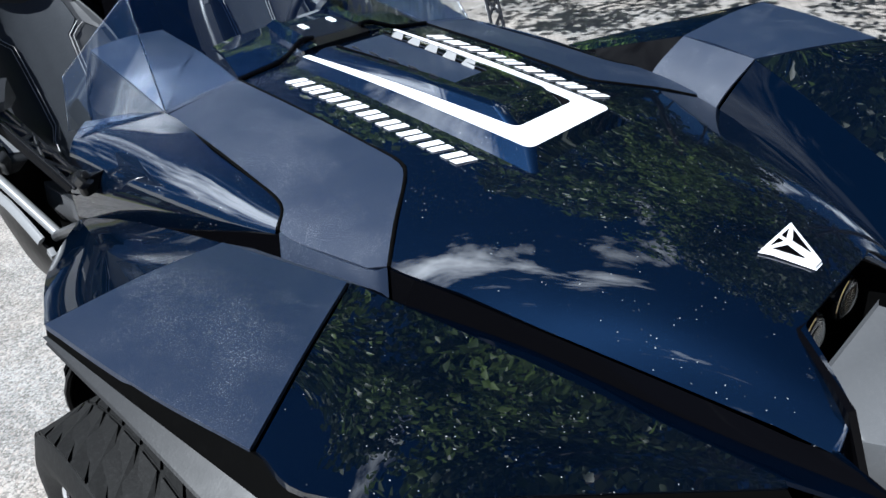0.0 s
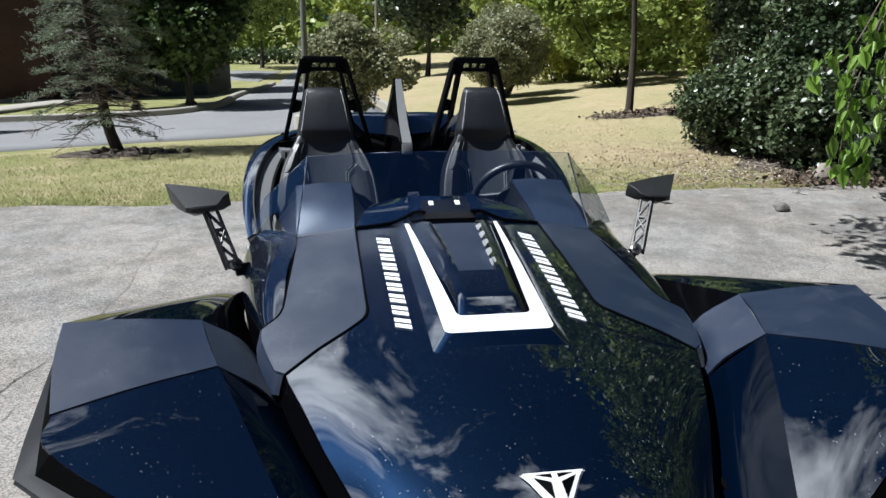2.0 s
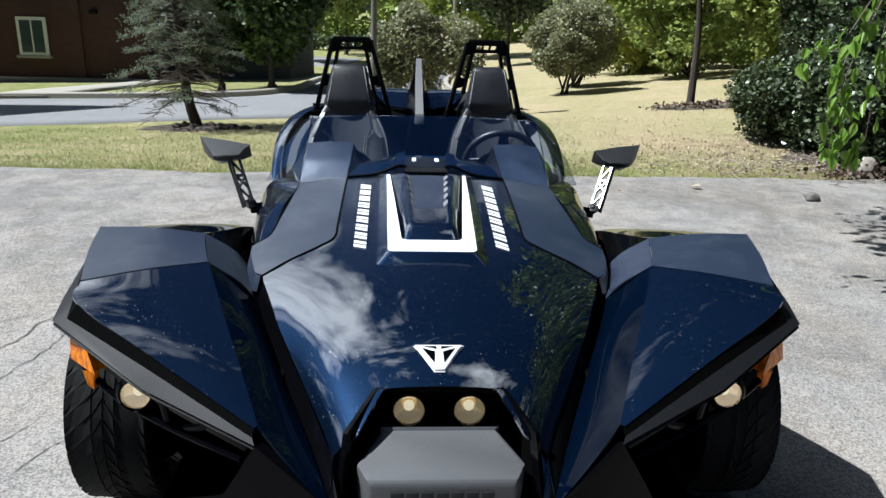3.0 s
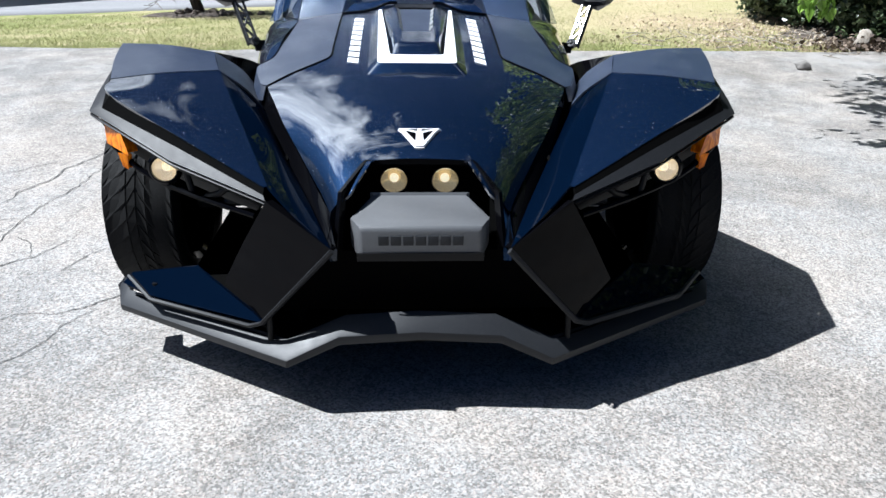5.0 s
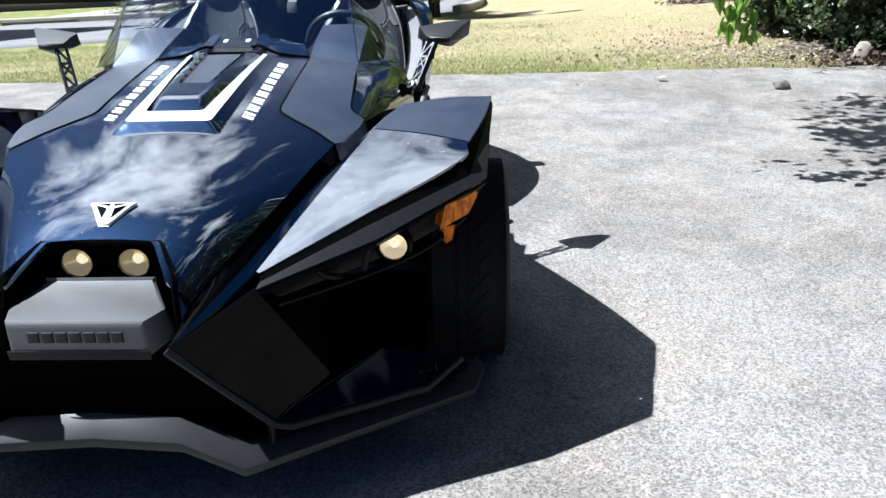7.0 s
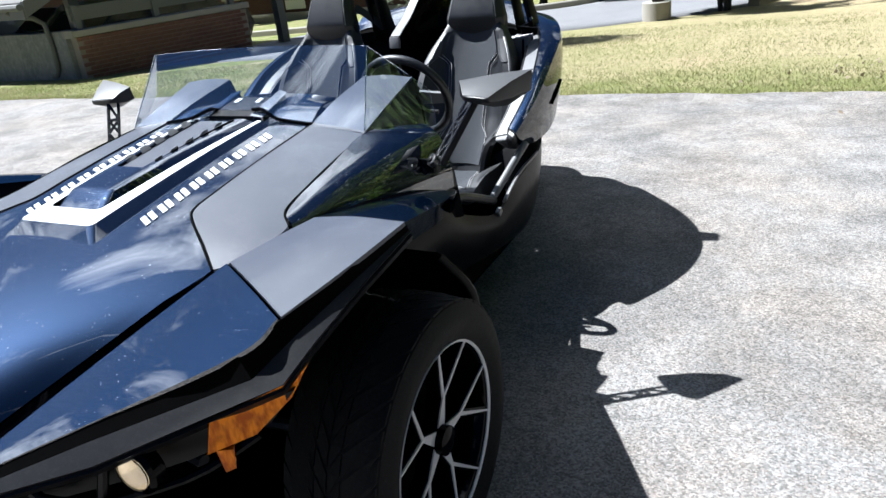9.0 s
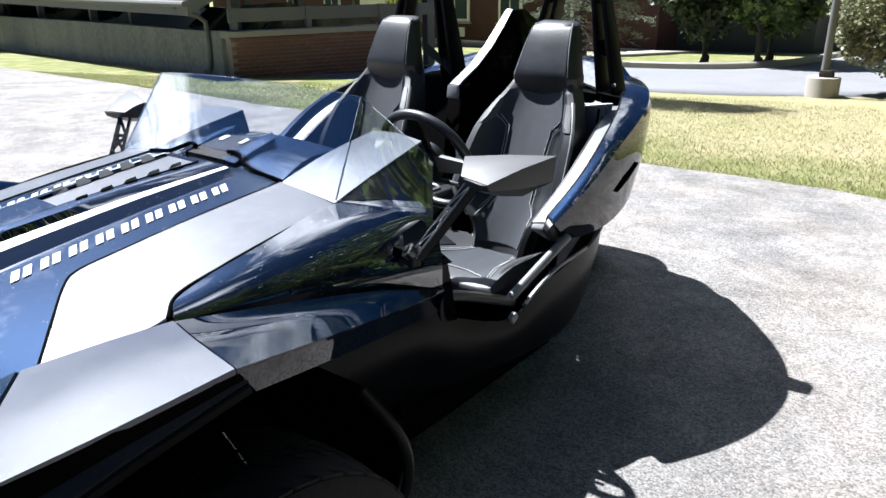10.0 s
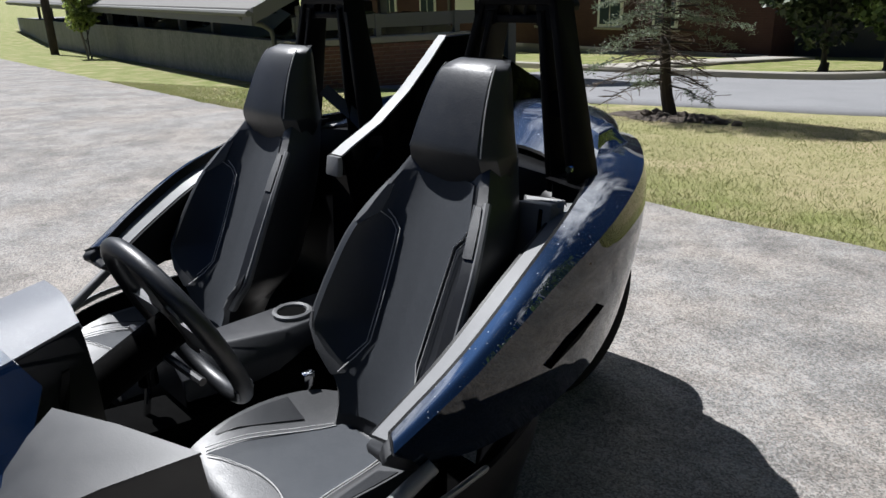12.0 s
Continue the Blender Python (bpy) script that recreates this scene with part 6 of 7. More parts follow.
# ---- brick apartment building ----
def window(parent, x, y, z, w, h, panes=2):
    win = part("window", block((w + 0.16, 0.10, h + 0.16), pose(x, y - 0.02, z + h / 2)), WHITE, parent)
    for i in range(panes):
        part("pane", block((w / panes - 0.06, 0.03, h - 0.06), pose(x - w / 2 + w / panes * (i + 0.5), y - 0.072, z + h / 2)), GLASS, win)
    part("sill", block((w + 0.34, 0.16, 0.09), pose(x, y - 0.07, z - 0.12), 0.01), CONCRETE, win)
    return win


house = thing("apartment_building", (0, 0, 0), "two-storey red brick apartment building with white windows across the street", "building")
part("wall", block((24, 8, 8.2), pose(-23.4, 29.5, 2.4)), FACADE, house)
part("side_wing", block((2.2, 8, 8.2), pose(-10.3, 29.62, 2.4)), FACADE, house)
part("grey_wing", block((4.8, 8, 6.6), pose(-6.8, 31.5, 1.4)), make_grain("dark_grey_render", (0.07, 0.07, 0.068), 0.9, 30, 0.3, 0.02), house, "dark grey rendered low wing")
part("plinth", block((26.2, 0.12, 0.35), pose(-22.3, 25.46, -1.35), 0.01), CONCRETE, house)
part("roof", soften(loft([[Vector(p) for p in ((-36, 25.0, 6.5), (-9.0, 25.0, 6.5), (-9.0, 34, 6.5), (-36, 34, 6.5))], [Vector(p) for p in ((-35, 28.5, 8.4), (-10, 28.5, 8.4), (-10, 30.5, 8.4), (-35, 30.5, 8.4))]]), 0.02), SHINGLE, house)
for i, (x, w) in enumerate(((-28.5, 0.8), (-25.7, 0.95), (-21.3, 1.2), (-18.2, 1.35), (-15.4, 0.95), (-13.05, 0.85))):
    for z in (-0.35, 2.15):
        window(house, x, 25.5, z, w, 1.15)
    if w > 1.2:
        part("vent_grille", block((1.0, 0.06, 0.38), pose(x, 25.46, -0.86), 0.01), WHITE, house)
part("white_bay", block((1.6, 0.25, 4.2), pose(-22.9, 25.45, 1.9), 0.02), WHITE, house)
part("downpipe", tube([(-24.2, 25.42, 6.4), (-24.2, 25.42, -1.3)], 0.06, 8, 1), FASCIA, house)
part("downpipe", tube([(-21.9, 25.42, 6.4), (-21.9, 25.42, -1.3)], 0.06, 8, 1), FASCIA, house)
part("wall_lamp", block((0.25, 0.18, 0.14), pose(-10.9, 25.52, 1.1), 0.02), PLASTIC, house)

# ---- carport beyond the lot ----
K = Vector((-10.1, 7.9, 0))
ALONG = Vector((-0.982, 0.187, 0)).normalized()
BACK = Vector((0.316, 0.949, 0)).normalized()
carport = thing("carport", (0, 0, 0), "long open carport with a grey shingled roof and concrete parapet", "carport")


def on(a, b, z):
    p = K + ALONG * a + BACK * b
    return Vector((p.x, p.y, z))


part("parapet", soften(loft([[on(a, 0, t), on(a, 0.22, t), on(a, 0.22, t - 1.5), on(a, 0, t - 1.5)] for a, t in ((0.0, 0.46), (8, 0.36), (18, 0.18), (34, -0.12), (64, -0.6))]), 0.012), GREYWALL, carport, "grey rendered concrete parapet")
part("roof", soften(loft([[on(a, -0.55, 1.04 - a * 0.004), on(a, 5.5, 3.95 - a * 0.004), on(a, 5.5, 3.82 - a * 0.004), on(a, -0.55, 0.91 - a * 0.004)] for a in (0.0, 12, 24, 36, 64)]), 0.01), SHINGLE, carport, "grey shingled low-pitched roof")
part("fascia", loft([[on(a, -0.58, 0.98 - a * 0.004), on(a, -0.52, 0.98 - a * 0.004), on(a, -0.52, 0.76 - a * 0.004), on(a, -0.58, 0.76 - a * 0.004)] for a in (-0.05, 64)]), FASCIA, carport)
part("barge_board", loft([[on(-0.07, b, z + 0.0), on(-0.01, b, z + 0.0), on(-0.01, b, z - 0.26), on(-0.07, b, z - 0.26)] for b, z in ((-0.55, 1.05), (5.5, 3.96))]), FASCIA, carport)
part("gutter", tube([on(-0.1, -0.64, 0.96), on(64, -0.64, 0.69)], 0.055, 8, 1), FASCIA, carport)
part("downpipe", tube([on(0.5, -0.62, 0.90), on(0.5, -0.4, 0.78), on(0.50, -0.06, 0.62), on(0.50, -0.06, -0.20), on(0.62, -0.12, -0.30)], 0.045, 8, 2), FASCIA, carport)
part("underside", loft([[on(a, -0.5, 0.86 - a * 0.004), on(a, 5.4, 3.72 - a * 0.004), on(a, 5.4, 3.67 - a * 0.004), on(a, -0.5, 0.81 - a * 0.004)] for a in (0.1, 64)]), PLASTIC, carport)
# the interior's shade is put into this wall's near-black colour
part("back_wall", loft([[on(a, 5.2, 3.5), on(a, 5.35, 3.5), on(a, 5.35, -1.4), on(a, 5.2, -1.4)] for a in (13, 64)]), CAVITY, carport, "back wall of the carport, near-black for the shaded interior")
for a in (0.6, 6.2, 9.4, 15, 21, 27, 34, 42, 50):
    for b in (0.5, 4.9):
        part("post", loft([[on(a, b, z), on(a + 0.18, b, z), on(a + 0.18, b + 0.18, z), on(a, b + 0.18, z)] for z in (-1.8, 0.80 + b * 0.47 - a * 0.004)]), FASCIA, carport)
part("yard", loft([[on(-0.2, 0.25, z), on(66, 0.25, z), on(66, 6.0, z), on(-0.2, 6.0, z)] for z in (-0.85, -0.72)]), ROAD, carport)

brick_wall = part("brick_wall", soften(loft([[on(0, b, 0.34), on(-0.20, b, 0.34), on(-0.20, b, -1.4), on(0, b, -1.4)] for b in (0.06, 3.5)]), 0.005), make_grain("mortar", (0.30, 0.26, 0.22), 0.95, 80, 0.4, 0.05), None, "weathered red brick wall with a concrete cap beside the carport")
tagged(brick_wall, category="wall")
part("cap_stone", soften(loft([[on(0.06, b, 0.47), on(-0.27, b, 0.47), on(-0.27, b, 0.36), on(0.06, b, 0.36)] for b in (-0.02, 3.55)]), 0.01), CONCRETE, brick_wall)
part("corner_pier", soften(loft([[on(0.42, -0.02, z), on(0.004, -0.02, z), on(0.004, 0.26, z), on(0.42, 0.26, z)] for z in (-1.3, 0.47)]), 0.008), GREYWALL, carport)
rail = thing("board_rail", (0, 0, 0), "weathered grey timber rail above the brick wall", "fence")
part("board", soften(loft([[on(-0.08, b, 0.86), on(-0.12, b, 0.86), on(-0.12, b, 0.62), on(-0.08, b, 0.62)] for b in (0.1, 4.6)]), 0.005), FASCIA, rail)
for b in (0.15, 1.6, 3.2, 4.1):
    part("post", loft([[on(-0.06, b, z), on(-0.16, b, z), on(-0.16, b + 0.1, z), on(-0.06, b + 0.1, z)] for z in (0.47, 0.87)]), FASCIA, rail)


# ---- parked cars under the roof ----
def parked_car(place, material, label):
    t = thing("parked_car", place, label, "car", "cars under the carport")
    prof = [(-2.2, 0.55), (-2.15, 0.85), (-1.2, 0.98), (-0.6, 1.42), (0.9, 1.48), (1.6, 1.05), (2.1, 0.98), (2.25, 0.6), (2.1, 0.35), (-2.1, 0.35)]
    part("body", soften(loft([[Vector((x, w * (0.9 if z > 1.1 else 1.0), z)) for x, z in prof] for w in (-0.88, -0.3, 0.3, 0.88)]), 0.05, 2), material, t)
    for s in (1, -1):
        part("side_glass", prism([(-0.95, 0.80 * s, 1.02), (-0.52, 0.79 * s, 1.36), (0.82, 0.79 * s, 1.40), (1.35, 0.80 * s, 1.04)], (0, 0.03 * s, 0)), GLASS, t)
        for x in (-1.4, 1.4):
            w = part("tyre", disc(0.33, 0.2, pose(x, 0.72 * s, 0.33, -90 * s), 24, 0, 0.03), RUBBER, t)
            part("rim", disc(0.2, 0.02, pose(x, 0.925 * s, 0.33, -90 * s), 20, 0.02), SILVER, w)
    part("windscreen", prism([(-1.16, -0.7, 1.0), (-0.64, -0.66, 1.40), (-0.64, 0.66, 1.40), (-1.16, 0.7, 1.0)], (-0.03, 0, 0.03)), GLASS, t)
    part("rear_glass", prism([(0.94, -0.66, 1.45), (1.56, -0.7, 1.08), (1.56, 0.7, 1.08), (0.94, 0.66, 1.45)], (0.02, 0, 0.04)), GLASS, t)
    return t


CARPAINT = Mat("black_car_paint", (0.008, 0.009, 0.012), 0.25, Coat_Weight=1.0).m
CARBLUE = Mat("blue_grey_car_paint", (0.10, 0.14, 0.20), 0.3, Coat_Weight=1.0).m
yaw = math.degrees(math.atan2(BACK.y, BACK.x))
for a, mat, lab in ((2.6, CARPAINT, "dark parked car under the carport roof"), (5.2, CARPAINT, "black parked estate car under the carport roof"), (11.5, CARBLUE, "blue-grey parked car behind the parapet"), (17.5, CARPAINT, "dark parked saloon far along the carport")):
    p = on(a, 2.9, -0.72)
    parked_car(pose(p.x, p.y, p.z, 0, 0, yaw), mat, lab)
far_lot = ((-14.5, 62, CARPAINT), (-9.5, 63, CARBLUE), (-12.0, 62.5, make_grain("silver_car_paint", (0.5, 0.5, 0.52), 0.3, 20, 0.02, 0.05)))
for x, y, mat in far_lot:
    parked_car(pose(x, y, fall(x, y), 0, 0, 80), mat, "small car parked far off beyond the street")

# ---- lamp post ----
lamp_post = thing("street_lamp", (-0.57, 11.0, fall(-0.57, 11.0)), "tall grey lamp post on a round concrete footing", "lamp post")
part("footing", disc(0.22, 0.30, pose(0, 0, -0.05), 28, 0, 0.02), CONCRETE, lamp_post)
part("base_plate", block((0.17, 0.17, 0.09), pose(0.03, 0, 0.30), 0.01), SPRUCEBARK, lamp_post)
part("pole", tube([(0, 0, 0.25), (0, 0, 2), (0, 0, 4.6)], lambda q: 0.055 - 0.015 * q, 12, 2), FASCIA, lamp_post)
part("lamp_head", block((0.5, 0.22, 0.12), pose(0.2, 0, 4.6), 0.02), PLASTIC, lamp_post)
sign = thing("sign_post", (1.9, 27, fall(1.9, 27)), "thin far sign post beside the kerb", "sign")
part("post", tube([(0, 0, 0), (0, 0, 4.2)], 0.05, 8, 1), DEADWOOD, sign)
part("plate", block((0.5, 0.03, 0.7), pose(0, -0.06, 3.7), 0.005), FASCIA, sign)

# ---- trees and shrubs ----
shrub("round_shrub", 0.35, 11.75, (0.95, 0.9, 0.72), 60, 420, 0.055, LEAF_GREY, "clipped round grey-green shrub beside the lamp post", 5, 0.42, 0.30)
shrub("round_shrub", 3.6, 14.6, (0.76, 0.76, 0.72), 60, 400, 0.06, LEAF_GREY, "clipped round dark green shrub on the lawn", 4, 0.45, 0.30)
shrub("round_shrub", 4.3, 16.6, (0.82, 0.80, 0.84), 60, 380, 0.068, LEAF_GREY, "larger rounded shrub on the dry lawn", 4, 0.45, 0.36)

# thicket along the side of the lot
for x, y, sx, sy, sz, n in ((5.95, 6.2, 1.0, 0.9, 1.3, 60), (6.6, 8.2, 1.0, 1.0, 1.5, 60), (6.9, 6.6, 1.2, 1.4, 2.0, 70), (7.3, 10.0, 1.1, 1.1, 1.6, 55), (8.3, 8.6, 1.6, 1.8, 2.3, 60), (6.3, 4.2, 1.2, 1.2, 1.9, 60), (6.0, 1.6, 1.0, 1.2, 1.6, 45), (8.5, 12.2, 1.6, 1.6, 1.9, 55), (5.3, 5.5, 0.55, 0.5, 0.45, 26), (5.2, 3.9, 0.6, 0.8, 0.5, 26), (4.95, 7.05, 0.66, 0.70, 0.40, 40), (5.20, 6.05, 0.62, 0.65, 0.50, 40)):
    # shrubs nearer than y = 5 take the leaf colour darkened for shade
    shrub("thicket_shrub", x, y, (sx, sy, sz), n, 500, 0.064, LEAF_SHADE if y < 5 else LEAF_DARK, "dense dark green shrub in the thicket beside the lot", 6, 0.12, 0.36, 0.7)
for x, y, sz, mat in ((7.2, 16.5, 2.2, LEAF_MID), (9.5, 19, 2.6, LEAF_MID), (6.9, 20.5, 1.9, LEAF_GOLD), (8.8, 14.2, 2.2, LEAF_MID), (10.5, 25, 3.0, LEAF_MID)):
    shrub("sunlit_shrub", x, y, (1.9, 1.6, sz), 60, 230, 0.13, mat, "sunlit yellow-green shrub at the wood's edge", 5, 0.15, 0.6, 0.6)

tree("young_tree", 4.84, 10.3, 7.4, 2.3, (1.9, 1.9, 2.0), 50, 190, 0.12, LEAF_MID, "slim young tree in a mulched bed", 0.055, -0.18, 0.5, bark=SPRUCEBARK)
# first two side trees: shade is painted into the leaf colour
tree("side_tree", 6.6, -1.2, 7.6, 2.2, (2.3, 2.4, 2.5), 55, 260, 0.13, LEAF_SHADE, "leafy green tree beside the lot, leaves coloured as in shade", 0.14, -0.3, 0.7)
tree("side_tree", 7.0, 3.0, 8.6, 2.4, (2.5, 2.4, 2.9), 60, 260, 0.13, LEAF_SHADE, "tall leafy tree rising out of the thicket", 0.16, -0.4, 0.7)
tree("side_tree", 7.8, 7.6, 9.0, 2.6, (2.6, 2.6, 3.0), 60, 260, 0.14, LEAF_MID, "tall leafy green tree behind the thicket", 0.16, 0.0, 0.7)
tree("side_tree", 9.2, 12.5, 9.5, 2.4, (2.9, 2.6, 3.4), 60, 240, 0.16, LEAF_MID, "broad green tree at the wood's edge", 0.18, 0.0, 0.8)
for x, y, h, w, mat, lab in (
                             (-5.8, 44, 8, 2.4, LEAF_MID, "roadside tree beyond the junction"), (-4.0, 52, 9, 2.6, LEAF_MID, "sunlit roadside tree far down the street"), (5.5, 38, 9, 3.0, LEAF_DARK, "dark tree behind the lawn"), (8.0, 32, 9, 3.0, LEAF_MID, "green tree at the edge of the far lawn"),
                             (3.6, 48, 9, 2.8, LEAF_GOLD, "yellowing tree by the far street"), (11.5, 29, 10, 3.2, LEAF_MID, "broad tree above the far lawn"), (14, 20, 10, 3.2, LEAF_DARK, "dark tall tree in the wood"), (12.5, 14.5, 10, 3.0, LEAF_DARK, "dark tree behind the shrubs")):
    tree("background_tree", x, y, h, 1.2 if y < 23 else 1.8, (w, w, (h - 2) / 2), 56, 190, 0.22, mat, lab, 0.13, 0.1, 0.9)
for x, y, w, mat, lab in ((-3.55, 18.2, 1.15, LEAF_DEEP, "leafy green tree with low boughs on the corner lawn"), (-5.1, 19.0, 1.4, LEAF_SHADE, "low-boughed tree on the corner lawn, leaves coloured as in shade"), (-4.1, 21.2, 1.3, LEAF_DEEP, "low-boughed tree behind the kerb")):
    tree("corner_tree", x, y, 4.8, 0.45, (w, w, 1.75), 54, 230, 0.15, mat, lab, 0.10, 0.0, 0.62)
tree("small_yellow_tree", -20.0, 24.2, 3.0, 1.0, (0.85, 0.8, 0.8), 22, 110, 0.13, LEAF_GOLD, "small yellow-green tree against the brick wall", 0.05, 0, 0.4)
tree("staked_sapling", -27.6, 10.4, 3.7, 0.3, (0.6, 0.5, 1.35), 34, 130, 0.12, LEAF_MID, "young staked sapling in front of the parapet", 0.03, 0, 0.3)
stake = thing("sapling_stake", (-27.0, 10.1, fall(-27, 10.1)), "leaning yellow timber stake", "stake")
part("stake_pole", tube([(0, 0, -0.05), (-0.9, 0.1, 1.9)], 0.045, 6, 1), DEADWOOD, stake)
pole = thing("timber_pole", (-33.5, 10.9, fall(-33.5, 10.9)), "dark timber utility pole beside the parapet", "pole")
part("pole_shaft", tube([(0, 0, -0.05), (0, 0, 6.5)], 0.17, 10, 1), SPRUCEBARK, pole)


def far_wood():
    """The woods that close the view, as one mass of leaves."""
    cs, rs = [], []
    for i in range(210):
        x = -46 + 92 * (i + RNG.uniform(0, 1)) / 210
        y = 72 + 8 * RNG.uniform(-1, 1)
        for q in range(5):
            cs.append((x + RNG.uniform(-1.5, 1.5), y + RNG.uniform(-2, 2), fall(x, y) + RNG.uniform(0.5, 10.5)))
            rs.append(RNG.uniform(1.2, 2.2))
    ob = leaf_mesh("far_wood", clumps(cs, rs, 26), 0.75, LEAF_MID)
    return tagged(ob, "distant sunlit green woods beyond the street", "woods", kind="stuff")


far_wood()
hedge = leaf_mesh("far_hedge", clumps([(-26 + 0.7 * i, 57 + 0.3 * math.sin(i), fall(-10, 57) + 0.6) for i in range(36)], [0.8] * 36, 130), 0.25, LEAF_DARK)
tagged(hedge, "low clipped dark hedge across the far street", "hedge", kind="stuff")


def spruce(x, y):
    z = fall(x, y) - 0.05
    t = thing("spruce", (x, y, z), "thin blue-green spruce with bare lower branches on the lawn", "tree")
    part("trunk", tube([(0.16, 0.0, 0), (0.04, 0, 0.5), (-0.02, 0, 1.5), (-0.05, 0, 2.6), (-0.03, 0, 4.0)], lambda q: 0.070 * (1.1 - q) + 0.008, 10, 3), SPRUCEBARK, t)
    wood, pts, bare = bmesh.new(), [], bmesh.new()
    for i in range(120):
        h = 0.40 + 3.4 * (i / 120) ** 0.95
        a = i * 2.4 + RNG.uniform(-0.3, 0.3)
        ln = (0.92 - 0.18 * max(0.0, h - 1.2)) * RNG.uniform(0.6, 1.1)
        if ln < 0.2:
            continue
        d = Vector((math.cos(a), math.sin(a), 0))
        base = Vector((-0.02, 0, h))
        tip = base + d * ln + Vector((0, 0, -0.10 * ln if h > 1.1 else -0.22 * ln))
        midp = base.lerp(tip, 0.5) + Vector((0, 0, 0.06))
        join(wood, tube([base, midp, tip], lambda q: 0.014 * (1.1 - q), 5, 2))
        dead = h < 1.0 and RNG.uniform() < 0.7
        for k in range(7):
            c = base.lerp(tip, RNG.uniform(0.15, 0.7))
            join(bare, tube([c, c + Vector((-d.y, d.x, 0)) * RNG.choice((-1, 1)) * RNG.uniform(0.12, 0.3) + d * 0.12 + Vector((0, 0, RNG.uniform(-0.10, 0.03)))], 0.0045, 3, 1))
        for k in range(18 if not dead else 12):
            f = RNG.uniform(0.50, 1.0)
            c = base.lerp(tip, f) + Vector((0, 0, 0.06 * (1 - abs(2 * f - 1))))
            side = Vector((-d.y, d.x, 0)) * RNG.choice((-1, 1)) * RNG.uniform(0.06, 0.20) + d * RNG.uniform(0.02, 0.14)
            e = c + side + Vector((0, 0, RNG.uniform(-0.08, 0.03)))
            if dead:
                join(bare, tube([c, e], 0.004, 3, 1))
            else:
                for g in np.linspace(0.1, 1.0, 13):
                    pts.append(np.array(c.lerp(e, g)) + RNG.normal(size=3) * 0.012)
    tagged(part("branch_work", wood, SPRUCEBARK, t), kind="stuff")
    tagged(part("dead_twig_work", bare, TWIG, t, smooth=0), kind="stuff")
    leaf_mesh("needles", np.array(pts), 0.048, NEEDLE, 0.085, 0.02, parent=t)


spruce(-3.2, 8.75)


# hanging branches of the tree that overhangs the lot
def broad_leaves(pts, size, material, parent):
    """Broad pointed leaves that hang from their stalks, folded along the midrib."""
    outline = ((0.0, 0.0), (0.14, 0.20), (0.34, 0.29), (0.60, 0.22), (0.84, 0.08), (1.0, 0.0))
    verts, faces = [], []
    for p in pts:
        d = Vector((RNG.normal() * 0.42, RNG.normal() * 0.42, -1)).normalized()
        side = d.cross(Vector(RNG.normal(size=3)) + Vector((0.2, -0.5, 0.6))).normalized()
        fold = side.cross(d)
        k = size * RNG.uniform(0.55, 1.2)
        base = len(verts)
        mids = [Vector(p) + d * k * u + fold * k * 0.16 * u * u for u, w in outline]
        verts += mids
        for sgn in (-1, 1):
            rim = len(verts)
            verts += [m + side * sgn * k * w + fold * k * w * 0.30 for m, (u, w) in zip(mids[1:5], outline[1:5])]
            ring = [base, rim, rim + 1, rim + 2, rim + 3, base + 5]
            for i in range(5):
                quad = [base + i, base + i + 1, ring[i + 1], ring[i]]
                faces.append([q for n, q in enumerate(quad) if q not in quad[:n]])
    me = bpy.data.meshes.new("leaves")
    me.from_pydata(verts, [], faces)
    for f in me.polygons:
        f.use_smooth = True
    me.materials.append(material)
    ob = new("leaves", me)
    ob.parent = parent


def hanging(line, leaves, label):
    """A leafy shoot that hangs down along the given line, from its tip upwards."""
    place = Vector(line[0])
    t = thing("hanging_branch", line[0], label, "branch")
    path = spline([Vector(p) - place for p in line], 8)
    part("twig", tube(path, lambda q: 0.0016 + 0.003 * q, 6, 1), TWIG, t)
    pts = []
    for i in range(leaves):
        p = path[int((i / leaves) ** 1.1 * (len(path) - 1))]
        pts.append(np.array(p) + RNG.normal(size=3) * (0.036, 0.045, 0.035) + np.array((0, 0, 0.09)))
    broad_leaves(pts, 0.105, LEAF_VINE, t)


for line, count in (([(2.37, 1.72, 0.72), (2.30, 1.74, 0.90), (2.25, 1.75, 1.08), (2.27, 1.77, 1.32), (2.42, 1.82, 1.62), (2.8, 1.95, 2.6)], 66),
                    ([(2.27, 1.76, 0.80), (2.27, 1.77, 0.98), (2.30, 1.78, 1.25), (2.55, 1.85, 1.9), (3.0, 2.0, 2.8)], 28),
                    ([(2.03, 1.75, 1.20), (2.10, 1.76, 1.32), (2.26, 1.80, 1.42), (2.6, 1.9, 2.0), (3.1, 2.1, 2.8)], 16),
                    ([(2.50, 1.80, 1.22), (2.48, 1.82, 1.42), (2.56, 1.86, 1.75), (2.9, 1.95, 2.7)], 15),
                    ([(2.62, 2.0, 0.86), (2.62, 2.0, 1.2), (2.70, 2.05, 1.6), (3.1, 2.2, 2.7)], 22),
                    ([(2.90, 2.2, 1.10), (2.90, 2.2, 1.5), (3.1, 2.3, 2.0), (3.4, 2.4, 2.9)], 18),
                    ([(3.15, 2.4, 0.95), (3.12, 2.4, 1.4), (3.3, 2.5, 2.0), (3.6, 2.6, 2.9)], 18),
                    ([(1.45, 2.0, 1.63), (1.50, 2.02, 1.80), (1.75, 2.1, 2.3), (2.3, 2.3, 3.0)], 14)):
    hanging(line, count, "bright green leafy branch hanging from the tree")
canopy = thing("overhanging_canopy", (6.6, 2.4, 0), "leafy boughs of a tree reaching over the lot", "tree")
bm = bmesh.new()
